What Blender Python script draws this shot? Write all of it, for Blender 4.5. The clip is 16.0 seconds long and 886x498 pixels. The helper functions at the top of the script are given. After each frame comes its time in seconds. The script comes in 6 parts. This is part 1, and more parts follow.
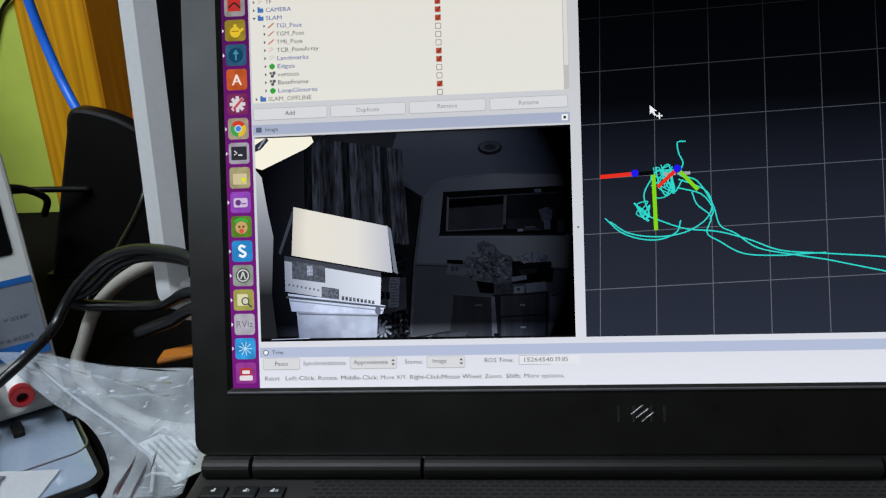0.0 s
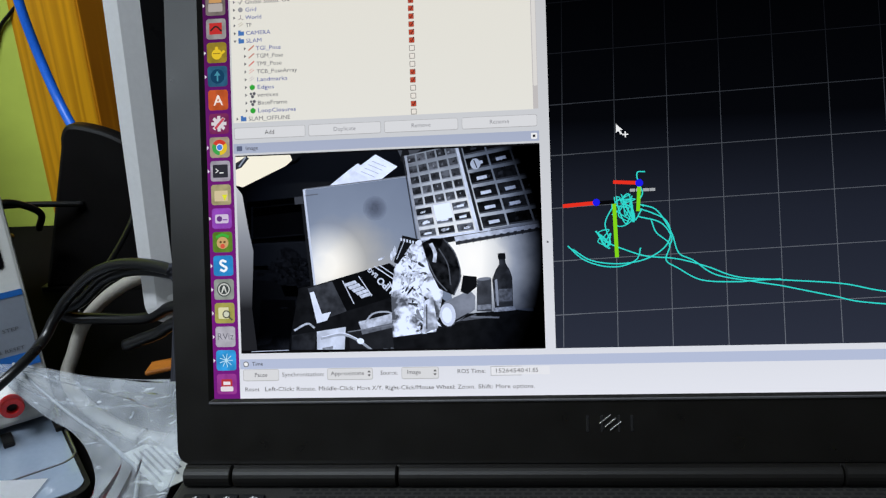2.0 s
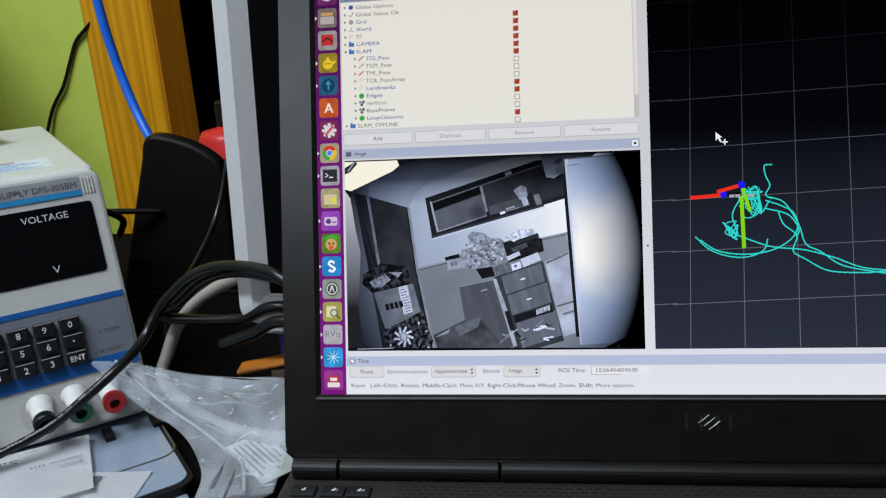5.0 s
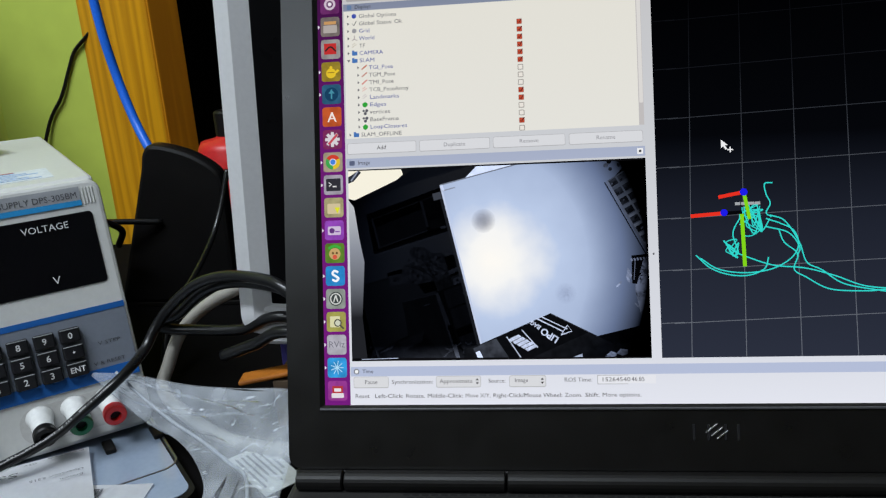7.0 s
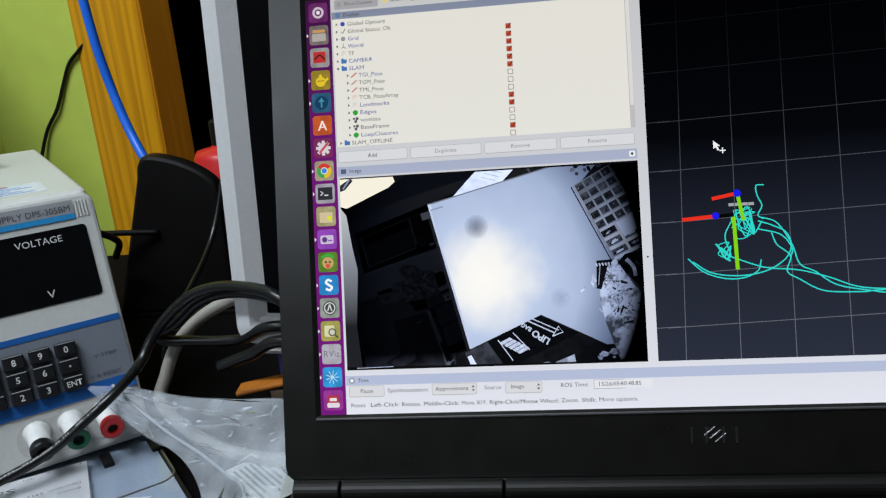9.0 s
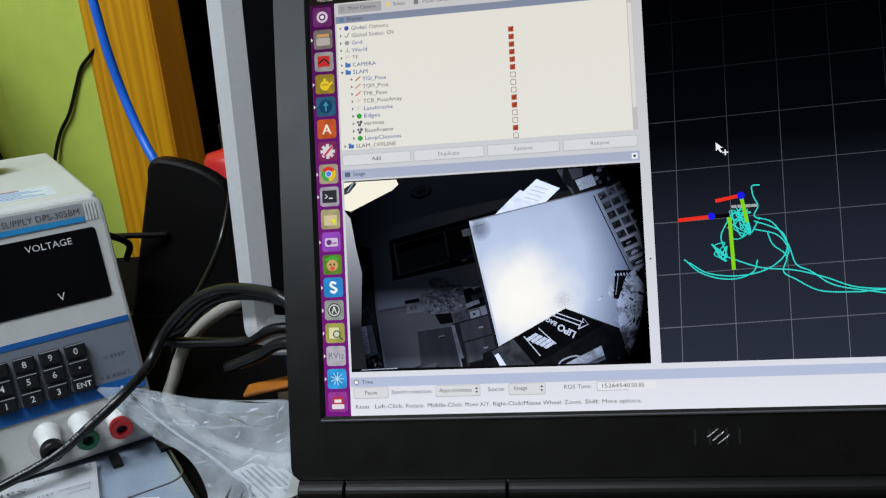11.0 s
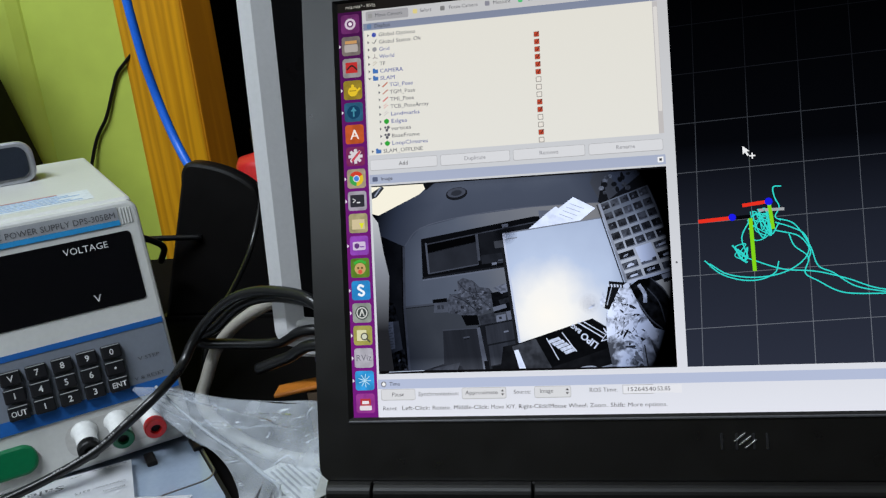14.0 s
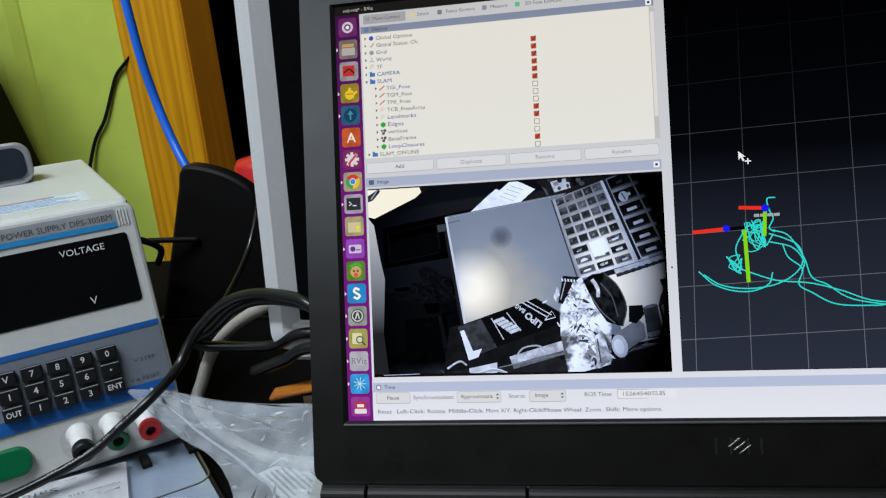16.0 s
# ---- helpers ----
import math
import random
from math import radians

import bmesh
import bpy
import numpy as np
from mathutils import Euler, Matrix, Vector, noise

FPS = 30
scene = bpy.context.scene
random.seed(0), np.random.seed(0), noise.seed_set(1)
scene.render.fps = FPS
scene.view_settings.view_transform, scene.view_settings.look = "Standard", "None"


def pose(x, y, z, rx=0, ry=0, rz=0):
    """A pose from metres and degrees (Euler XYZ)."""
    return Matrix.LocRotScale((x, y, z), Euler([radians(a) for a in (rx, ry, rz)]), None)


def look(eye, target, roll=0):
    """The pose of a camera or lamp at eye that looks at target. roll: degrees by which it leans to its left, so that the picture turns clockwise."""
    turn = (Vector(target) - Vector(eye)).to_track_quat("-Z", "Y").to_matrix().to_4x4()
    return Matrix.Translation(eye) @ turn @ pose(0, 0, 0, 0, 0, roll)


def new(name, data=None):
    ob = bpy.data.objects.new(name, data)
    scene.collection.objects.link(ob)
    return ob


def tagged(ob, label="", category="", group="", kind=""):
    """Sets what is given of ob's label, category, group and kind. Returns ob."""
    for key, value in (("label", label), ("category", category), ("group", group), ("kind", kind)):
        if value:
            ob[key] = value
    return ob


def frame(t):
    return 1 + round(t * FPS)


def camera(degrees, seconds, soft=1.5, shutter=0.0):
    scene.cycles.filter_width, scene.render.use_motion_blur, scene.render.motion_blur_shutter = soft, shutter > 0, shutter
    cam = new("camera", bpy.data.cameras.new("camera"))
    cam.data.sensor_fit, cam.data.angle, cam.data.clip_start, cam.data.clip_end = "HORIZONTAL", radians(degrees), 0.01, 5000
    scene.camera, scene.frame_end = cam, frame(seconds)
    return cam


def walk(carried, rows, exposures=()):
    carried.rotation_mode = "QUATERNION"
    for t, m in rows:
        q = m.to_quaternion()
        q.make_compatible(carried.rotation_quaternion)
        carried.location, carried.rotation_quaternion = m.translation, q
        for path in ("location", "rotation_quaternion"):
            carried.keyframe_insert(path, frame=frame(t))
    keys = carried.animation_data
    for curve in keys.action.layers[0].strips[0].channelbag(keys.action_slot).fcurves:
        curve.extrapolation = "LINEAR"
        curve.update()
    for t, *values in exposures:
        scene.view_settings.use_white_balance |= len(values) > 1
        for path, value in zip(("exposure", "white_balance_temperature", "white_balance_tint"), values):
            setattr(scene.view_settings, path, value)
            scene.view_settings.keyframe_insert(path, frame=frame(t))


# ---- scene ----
# ---- camera ----
cam = camera(56.95, 16.0, 1.25)
PATH = [
    (0.0, look((0.1256, -0.2987, 0.9838), (0.0857, 0.0756, 0.8484), -3.60)),
    (0.5, look((0.1283, -0.3026, 0.9866), (0.0878, 0.0715, 0.8510), -3.67)),
    (1.0, look((0.1264, -0.3028, 0.9836), (0.0846, 0.0710, 0.8474), -3.75)),
    (1.5, look((0.1376, -0.3115, 0.9892), (0.0964, 0.0644, 0.8587), -3.67)),
    (2.0, look((0.1387, -0.3075, 0.9881), (0.0979, 0.0685, 0.8579), -3.75)),
    (2.5, look((0.1320, -0.3125, 0.9877), (0.0880, 0.0634, 0.8583), -4.09)),
    (3.0, look((0.1233, -0.3149, 0.9900), (0.0771, 0.0616, 0.8628), -4.10)),
    (3.5, look((0.1093, -0.3214, 0.9904), (0.0600, 0.0553, 0.8652), -3.73)),
    (4.0, look((0.1021, -0.3236, 0.9907), (0.0506, 0.0535, 0.8678), -3.63)),
    (4.5, look((0.1069, -0.3256, 0.9888), (0.0534, 0.0515, 0.8665), -3.81)),
    (7.0, look((0.1026, -0.3238, 0.9878), (0.0512, 0.0551, 0.8705), -3.94)),
    (7.5, look((0.1008, -0.3246, 0.9864), (0.0486, 0.0543, 0.8694), -4.19)),
    (8.0, look((0.0969, -0.3249, 0.9876), (0.0436, 0.0543, 0.8723), -4.43)),
    (8.5, look((0.1080, -0.3240, 0.9837), (0.0560, 0.0551, 0.8672), -4.79)),
    (9.0, look((0.1065, -0.3212, 0.9887), (0.0540, 0.0580, 0.8728), -5.12)),
    (9.5, look((0.1051, -0.3254, 0.9888), (0.0519, 0.0540, 0.8736), -5.23)),
    (10.0, look((0.1054, -0.3244, 0.9893), (0.0522, 0.0549, 0.8740), -5.27)),
    (12.5, look((0.1232, -0.3214, 0.9896), (0.0535, 0.0557, 0.8758), -6.05)),
    (13.0, look((0.1260, -0.3233, 0.9875), (0.0560, 0.0538, 0.8739), -6.15)),
    (13.5, look((0.1295, -0.3221, 0.9888), (0.0593, 0.0551, 0.8758), -6.18)),
    (14.0, look((0.1140, -0.3251, 0.9916), (0.0401, 0.0514, 0.8785), -6.18)),
    (14.5, look((0.1192, -0.3256, 0.9905), (0.0458, 0.0512, 0.8781), -6.05)),
    (15.0, look((0.1219, -0.3272, 0.9903), (0.0485, 0.0497, 0.8781), -6.03)),
    (15.5, look((0.1220, -0.3277, 0.9923), (0.0480, 0.0494, 0.8814), -6.06)),
    (16.0, look((0.1154, -0.3250, 0.9914), (0.0421, 0.0521, 0.8800), -5.83)),
]
walk(cam, PATH)

# ---- light ----
world = bpy.data.worlds.new("world")
world.use_nodes = True
world.node_tree.nodes["Background"].inputs[0].default_value = (0.75, 0.85, 1.0, 1)
world.node_tree.nodes["Background"].inputs[1].default_value = 0.05
scene.world = world
scene.view_settings.exposure = 0.0


def area_lamp(name, m, sx, sy, power, color):
    data = bpy.data.lights.new(name, "AREA")
    data.shape, data.size, data.size_y, data.energy, data.color = "RECTANGLE", sx, sy, power, color
    ob = new(name, data)
    ob.matrix_basis = m
    return ob


# two fluorescent tubes under the ceiling and the room's window behind the camera
area_lamp("ceiling_tube_light", look((-0.55, -0.55, 2.34), (-0.5, -0.35, 0)), 1.2, 0.14, 31, (0.85, 0.94, 1.04))
area_lamp("window_light", look((-0.9, -1.60, 2.0), (-0.2, 0.3, 0.9)), 1.3, 0.6, 9, (0.80, 0.90, 1.0))

# ---- materials ----
MATS = {}


def nodes_of(name):
    m = bpy.data.materials.new(name)
    m.use_nodes = True
    t = m.node_tree
    return m, t.nodes, t.links, t.nodes["Principled BSDF"]


def mat(name, color, rough=0.5, metal=0.0, vary=0.12, grain=60.0, bump=0.0, fine=400.0, spec=0.5, coat=0.0):
    """A surface with mottling at two scales and fine relief; grain and fine are per metre."""
    if name in MATS:
        return MATS[name]
    m, n, l, p = nodes_of(name)
    co = n.new("ShaderNodeTexCoord")
    big, small, mix, ramp = n.new("ShaderNodeTexNoise"), n.new("ShaderNodeTexNoise"), n.new("ShaderNodeMath"), n.new("ShaderNodeMapRange")
    big.inputs["Scale"].default_value, small.inputs["Scale"].default_value = grain, fine
    big.inputs["Detail"].default_value = 4
    l.new(co.outputs["Object"], big.inputs["Vector"]), l.new(co.outputs["Object"], small.inputs["Vector"])
    mix.operation = "ADD"
    l.new(big.outputs["Fac"], mix.inputs[0]), l.new(small.outputs["Fac"], mix.inputs[1])
    l.new(mix.outputs[0], ramp.inputs["Value"])
    ramp.inputs["From Min"].default_value, ramp.inputs["From Max"].default_value = 0.6, 1.4
    ramp.inputs["To Min"].default_value, ramp.inputs["To Max"].default_value = 1 - vary, 1 + vary
    tint = n.new("ShaderNodeVectorMath")
    tint.operation = "SCALE"
    tint.inputs[0].default_value = color
    l.new(ramp.outputs[0], tint.inputs["Scale"])
    l.new(tint.outputs[0], p.inputs["Base Color"])
    rr = n.new("ShaderNodeMapRange")
    rr.inputs["To Min"].default_value, rr.inputs["To Max"].default_value = max(0.02, rough - 0.08), min(1, rough + 0.08)
    l.new(big.outputs["Fac"], rr.inputs["Value"])
    l.new(rr.outputs[0], p.inputs["Roughness"])
    p.inputs["Metallic"].default_value = metal
    p.inputs["Specular IOR Level"].default_value = spec
    p.inputs["Coat Weight"].default_value = coat
    if bump:
        b = n.new("ShaderNodeBump")
        b.inputs["Strength"].default_value, b.inputs["Distance"].default_value = bump, 0.0004
        l.new(small.outputs["Fac"], b.inputs["Height"])
        l.new(b.outputs[0], p.inputs["Normal"])
    MATS[name] = m
    return m


def glow(name, color, strength=1.0, cloud=0.0, scale=60.0, seed=0.0, stretch=(1, 1, 1), low=0.35, high=0.65):
    """A lit picture element of the display; cloud mottles it down towards black."""
    if name in MATS:
        return MATS[name]
    m, n, l, p = nodes_of(name)
    n.remove(p)
    e = n.new("ShaderNodeEmission")
    e.inputs["Strength"].default_value = strength
    e.inputs["Color"].default_value = (*color, 1)
    if cloud:
        co, mp, no, rg, sc = (n.new(k) for k in ("ShaderNodeTexCoord", "ShaderNodeMapping", "ShaderNodeTexNoise", "ShaderNodeMapRange", "ShaderNodeVectorMath"))
        mp.inputs["Location"].default_value = (seed, seed * 0.7, seed * 0.3)
        mp.inputs["Scale"].default_value = stretch
        no.inputs["Scale"].default_value, no.inputs["Detail"].default_value = scale, 5
        rg.inputs["From Min"].default_value, rg.inputs["From Max"].default_value = low, high
        rg.inputs["To Min"].default_value, rg.inputs["To Max"].default_value = 1 - cloud, 1
        sc.operation = "SCALE"
        sc.inputs[0].default_value = color
        l.new(co.outputs["Object"], mp.inputs[0]), l.new(mp.outputs[0], no.inputs["Vector"]), l.new(no.outputs["Fac"], rg.inputs["Value"])
        l.new(rg.outputs[0], sc.inputs["Scale"]), l.new(sc.outputs[0], e.inputs["Color"])
    l.new(e.outputs[0], n["Material Output"].inputs[0])
    MATS[name] = m
    return m


def glow_ramp(name, stops, axis, a, b, radial=None, cloud=0.0, scale=60.0):
    """A lit picture element whose colour runs along an axis from a to b, or outwards from a centre; cloud blurs the steps."""
    m, n, l, p = nodes_of(name)
    n.remove(p)
    co, e, r = n.new("ShaderNodeTexCoord"), n.new("ShaderNodeEmission"), n.new("ShaderNodeValToRGB")
    rg = n.new("ShaderNodeMapRange")
    rg.inputs["From Min"].default_value, rg.inputs["From Max"].default_value = a, b
    if radial:
        d = n.new("ShaderNodeVectorMath")
        d.operation = "DISTANCE"
        d.inputs[1].default_value = radial
        l.new(co.outputs["Object"], d.inputs[0]), l.new(d.outputs["Value"], rg.inputs["Value"])
    else:
        sp = n.new("ShaderNodeSeparateXYZ")
        l.new(co.outputs["Object"], sp.inputs[0]), l.new(sp.outputs[axis], rg.inputs["Value"])
    while len(r.color_ramp.elements) < len(stops):
        r.color_ramp.elements.new(0.5)
    for el, (at, c) in zip(r.color_ramp.elements, stops):
        el.position, el.color = at, (*c, 1)
    if cloud:
        no, cg, ad = n.new("ShaderNodeTexNoise"), n.new("ShaderNodeMapRange"), n.new("ShaderNodeMath")
        no.inputs["Scale"].default_value, no.inputs["Detail"].default_value = scale, 4
        cg.inputs["From Min"].default_value, cg.inputs["From Max"].default_value = 0.3, 0.7
        cg.inputs["To Min"].default_value, cg.inputs["To Max"].default_value = -cloud, cloud
        l.new(co.outputs["Object"], no.inputs["Vector"]), l.new(no.outputs["Fac"], cg.inputs["Value"])
        l.new(rg.outputs[0], ad.inputs[0]), l.new(cg.outputs[0], ad.inputs[1]), l.new(ad.outputs[0], r.inputs[0])
    else:
        l.new(rg.outputs[0], r.inputs[0])
    l.new(r.outputs[0], e.inputs[0])
    l.new(e.outputs[0], n["Material Output"].inputs[0])
    return m


BLACK_PLASTIC = mat("black_plastic", (0.0056, 0.0050, 0.0045), 0.46, vary=0.12, bump=0.06, fine=2500, spec=0.30)
DECK_BLACK = mat("deck_black", (0.022, 0.021, 0.020), 0.55, vary=0.15, bump=0.1, fine=3000, spec=0.35)
KEY_BLACK = mat("key_black", (0.007, 0.007, 0.009), 0.5, bump=0.05, spec=0.35)
CABLE_BLACK = mat("cable_black", (0.006, 0.006, 0.0065), 0.30, bump=0.05, spec=0.45)
CABLE_GREY = mat("cable_grey", (0.33, 0.31, 0.27), 0.5)
CABLE_BLUE = mat("cable_blue", (0.012, 0.15, 0.78), 0.35, vary=0.15, fine=900)
WHITE_PRINT = mat("white_print", (0.62, 0.62, 0.62), 0.5, vary=0.05)
SHELL = mat("shell_cream", (0.58, 0.58, 0.56), 0.42, vary=0.05, grain=30, bump=0.04)
PANEL_GREY = mat("panel_grey", (0.175, 0.195, 0.235), 0.45, vary=0.06)
STRIPE_BLUE = mat("stripe_blue", (0.008, 0.10, 0.36), 0.45, vary=0.08)
DARK_GLASS = mat("display_window", (0.004, 0.004, 0.005), 0.12, vary=0.1, spec=0.3)
WALL_GREEN = mat("wall_green", (0.50, 0.61, 0.085), 0.75, vary=0.07, grain=7, bump=0.03, fine=40)
# near-black: the deep shade behind the monitor is put into the colour
SHADE_WALL = mat("wall_shade_black", (0.003, 0.003, 0.003), 0.9, vary=0.2, grain=6, spec=0.05)
DESK_TOP = mat("desk_top", (0.0045, 0.004, 0.004), 0.85, vary=0.25, grain=25, spec=0.05)
PAPER = mat("paper_white", (0.86, 0.86, 0.88), 0.75, vary=0.04, grain=40)
INK = mat("ink_grey", (0.12, 0.12, 0.13), 0.7)
PALE = mat("monitor_grey", (0.66, 0.655, 0.66), 0.4, vary=0.05, grain=20)
RED = mat("red_plastic", (0.62, 0.02, 0.02), 0.35)
GREEN_DARK = mat("green_plastic", (0.0, 0.14, 0.05), 0.35)


def wood_mat(name, a, b):
    m, n, l, p = nodes_of(name)
    co, mp, w, no, mx = (n.new(k) for k in ("ShaderNodeTexCoord", "ShaderNodeMapping", "ShaderNodeTexWave", "ShaderNodeTexNoise", "ShaderNodeValToRGB"))
    mp.inputs["Scale"].default_value = (1, 1, 0.06)
    w.inputs["Scale"].default_value, w.inputs["Distortion"].default_value, w.inputs["Detail"].default_value = 18, 9, 4
    w.inputs["Detail Scale"].default_value = 2.2
    l.new(co.outputs["Object"], mp.inputs[0]), l.new(mp.outputs[0], w.inputs[0])
    mx.color_ramp.elements[0].color, mx.color_ramp.elements[1].color = (*a, 1), (*b, 1)
    l.new(w.outputs["Fac"], mx.inputs[0]), l.new(mx.outputs[0], p.inputs["Base Color"])
    no.inputs["Scale"].default_value = 35
    p.inputs["Roughness"].default_value = 0.45
    p.inputs["Specular IOR Level"].default_value = 0.22
    bp = n.new("ShaderNodeBump")
    bp.inputs["Strength"].default_value, bp.inputs["Distance"].default_value = 0.08, 0.001
    l.new(w.outputs["Fac"], bp.inputs["Height"]), l.new(bp.outputs[0], p.inputs["Normal"])
    return m


WOOD = wood_mat("wood_ochre", (0.54, 0.225, 0.006), (0.72, 0.33, 0.009))
# darker copy of the ochre wood, with the side face's shade in it
WOOD_SHADED = wood_mat("wood_orange_shaded", (0.48, 0.17, 0.005), (0.66, 0.255, 0.007))


# ---- building helpers ----
def mesh_of(name, bm, material, smooth=False):
    me = bpy.data.meshes.new(name)
    bm.normal_update()
    bm.to_mesh(me)
    bm.free()
    for mt in material if isinstance(material, (list, tuple)) else [material]:
        me.materials.append(mt)
    if smooth:
        for f in me.polygons:
            f.use_smooth = True
    return me


def part(name, bm, material, parent=None, label="", m=None, smooth=False):
    """Links a bmesh as one mesh object, under a thing or a part when one is given."""
    ob = new(name, mesh_of(name, bm, material, smooth))
    if parent:
        ob.parent = parent
    if m is not None:
        ob.matrix_basis = m
    return tagged(ob, label)


def thing(name, m, label, category, group="", kind=""):
    ob = new(name)
    ob.empty_display_size = 0.02
    ob.matrix_basis = m
    return tagged(ob, label, category, group, kind)


def box(x0, x1, y0, y1, z0, z1, bevel=0.0, seg=2, bm=None, m=None):
    bm = bm or bmesh.new()
    r = bmesh.ops.create_cube(bm, size=1, matrix=Matrix.Translation(((x0 + x1) / 2, (y0 + y1) / 2, (z0 + z1) / 2)) @ Matrix.Diagonal((x1 - x0, y1 - y0, z1 - z0, 1)))
    vs = r["verts"]
    if bevel:
        es = list({e for v in vs for e in v.link_edges})
        out = bmesh.ops.bevel(bm, geom=es, offset=bevel, segments=seg, profile=0.5, affect="EDGES")
        vs = out["verts"]
    if m is not None:
        bmesh.ops.transform(bm, matrix=m, verts=list({v for v in vs}))
    return bm


def prism(outline, y0, y1, bevel=0.0, bm=None):
    """An outline in x and z, pushed from y0 to y1."""
    bm = bm or bmesh.new()
    front = [bm.verts.new((x, y0, z)) for x, z in outline]
    back = [bm.verts.new((x, y1, z)) for x, z in outline]
    caps = [bm.faces.new(front), bm.faces.new(back[::-1])]
    n = len(outline)
    for i in range(n):
        bm.faces.new((front[i], back[i], back[(i + 1) % n], front[(i + 1) % n]))
    bmesh.ops.recalc_face_normals(bm, faces=bm.faces)
    if bevel:
        bmesh.ops.bevel(bm, geom=list({e for f in caps for e in f.edges}), offset=bevel, segments=2, profile=0.5, affect="EDGES")
    return bm


def rounded(x0, x1, z0, z1, r, n=6):
    pts = []
    for cx, cz, a in ((x1 - r, z1 - r, 0), (x0 + r, z1 - r, 90), (x0 + r, z0 + r, 180), (x1 - r, z0 + r, 270)):
        pts += [(cx + r * math.cos(radians(a + 90 * i / n)), cz + r * math.sin(radians(a + 90 * i / n))) for i in range(n + 1)]
    return pts


def smooth_line(points, steps=10):
    """A smooth line through points (Catmull-Rom)."""
    p = [Vector(q) for q in points]
    p = [2 * p[0] - p[1]] + p + [2 * p[-1] - p[-2]]
    out = []
    for i in range(1, len(p) - 2):
        for k in range(steps):
            t = k / steps
            a, b, c, d = p[i - 1 : i + 3]
            out.append(0.5 * (2 * b + (c - a) * t + (2 * a - 5 * b + 4 * c - d) * t * t + (3 * b - a - 3 * c + d) * t**3))
    return out + [p[-2]]


def tube(points, radius, sides=10, steps=10, bm=None, taper=1.0):
    """A round cable or rod along a smooth line."""
    bm = bm or bmesh.new()
    line = smooth_line(points, steps) if steps > 1 else [Vector(q) for q in points]
    side = None
    rings = []
    for i, c in enumerate(line):
        d = (line[min(i + 1, len(line) - 1)] - line[max(i - 1, 0)]).normalized()
        side = d.orthogonal().normalized() if side is None else (side - d * side.dot(d)).normalized()
        up = d.cross(side)
        r = radius * (1 + (taper - 1) * i / (len(line) - 1))
        rings.append([bm.verts.new(c + r * (math.cos(2 * math.pi * k / sides) * side + math.sin(2 * math.pi * k / sides) * up)) for k in range(sides)])
    for a, b in zip(rings, rings[1:]):
        for k in range(sides):
            bm.faces.new((a[k], a[(k + 1) % sides], b[(k + 1) % sides], b[k]))
    bm.faces.new(rings[0][::-1]), bm.faces.new(rings[-1])
    bmesh.ops.recalc_face_normals(bm, faces=bm.faces)
    return bm


def lathe(profile, sides=24, bm=None, m=None):
    """A profile of (radius, height) turned round its z axis."""
    bm = bm or bmesh.new()
    rings = [[bm.verts.new((r * math.cos(2 * math.pi * k / sides), r * math.sin(2 * math.pi * k / sides), h)) for k in range(sides)] for r, h in profile]
    for a, b in zip(rings, rings[1:]):
        for k in range(sides):
            bm.faces.new((a[k], a[(k + 1) % sides], b[(k + 1) % sides], b[k]))
    bm.faces.new(rings[0][::-1]), bm.faces.new(rings[-1])
    bmesh.ops.recalc_face_normals(bm, faces=bm.faces)
    if m is not None:
        bmesh.ops.transform(bm, matrix=m, verts=[v for ring in rings for v in ring])
    return bm


def lettering(name, text, height, material, parent, m, bold=0.0, align="LEFT", width=None, label=""):
    """Words in the built-in font, flat in the x, z plane; height is that of a capital."""
    cu = bpy.data.curves.new(name, "FONT")
    cu.body, cu.size, cu.align_x, cu.align_y, cu.offset = text, height / 0.70, align, "CENTER", bold
    cu.resolution_u = 2
    tmp = bpy.data.objects.new(name, cu)
    me = bpy.data.meshes.new_from_object(tmp)
    bpy.data.objects.remove(tmp), bpy.data.curves.remove(cu)
    xs = [v.co.x for v in me.vertices]
    if width and xs:
        f = width / (max(xs) - min(xs))
        me.transform(Matrix.Diagonal((f, 1, 1, 1)))
    me.transform(Matrix.Rotation(radians(90), 4, "X"))
    me.materials.clear()
    me.materials.append(material)
    ob = new(name, me)
    ob.parent = parent
    ob.matrix_basis = m
    return tagged(ob, label)


# ---- the room ----
DESK = 0.75


def setting(name, bm, material, label, m=None):
    return tagged(part(name, bm, material, None, label, m), kind="structure")


setting("floor", box(-2.2, 2.2, -2.0, 1.2, -0.06, 0.0), mat("floor_grey", (0.12, 0.11, 0.10), 0.6, grain=5), "grey floor under the desk")
setting("ceiling", box(-2.3, 2.3, -2.1, 1.3, 2.4, 2.5), mat("ceiling_white", (0.75, 0.75, 0.73), 0.8, grain=4), "white painted ceiling")
setting("wall_west", box(-2.3, -2.2, -2.1, 1.3, 0, 2.4), mat("wall_white", (0.7, 0.7, 0.66), 0.8, grain=4), "white painted wall")
setting("wall_east", box(2.2, 2.3, -2.1, 1.3, 0, 2.4), mat("wall_white", (0.7, 0.7, 0.66), 0.8, grain=4), "white painted wall")
# unseen wall behind the camera, coloured dark so the lower bezel reflects little
setting("wall_south", box(-2.2, 2.2, -2.1, -2.0, 0, 2.4), mat("wall_unseen_brown", (0.10, 0.085, 0.07), 0.8), "unseen brown wall behind the camera, kept dark for the bezel's reflection")
setting("wall_green", box(-2.2, -0.335, 0.52, 0.62, 0, 2.4), WALL_GREEN, "bright lime green painted wall behind the desk")
# this wall and its edge carry the gap's shade as colour
setting("wall_north", box(-0.335, 2.2, 0.75, 0.85, 0, 2.4), SHADE_WALL, "near-black wall behind the monitor, its shade put into the colour")
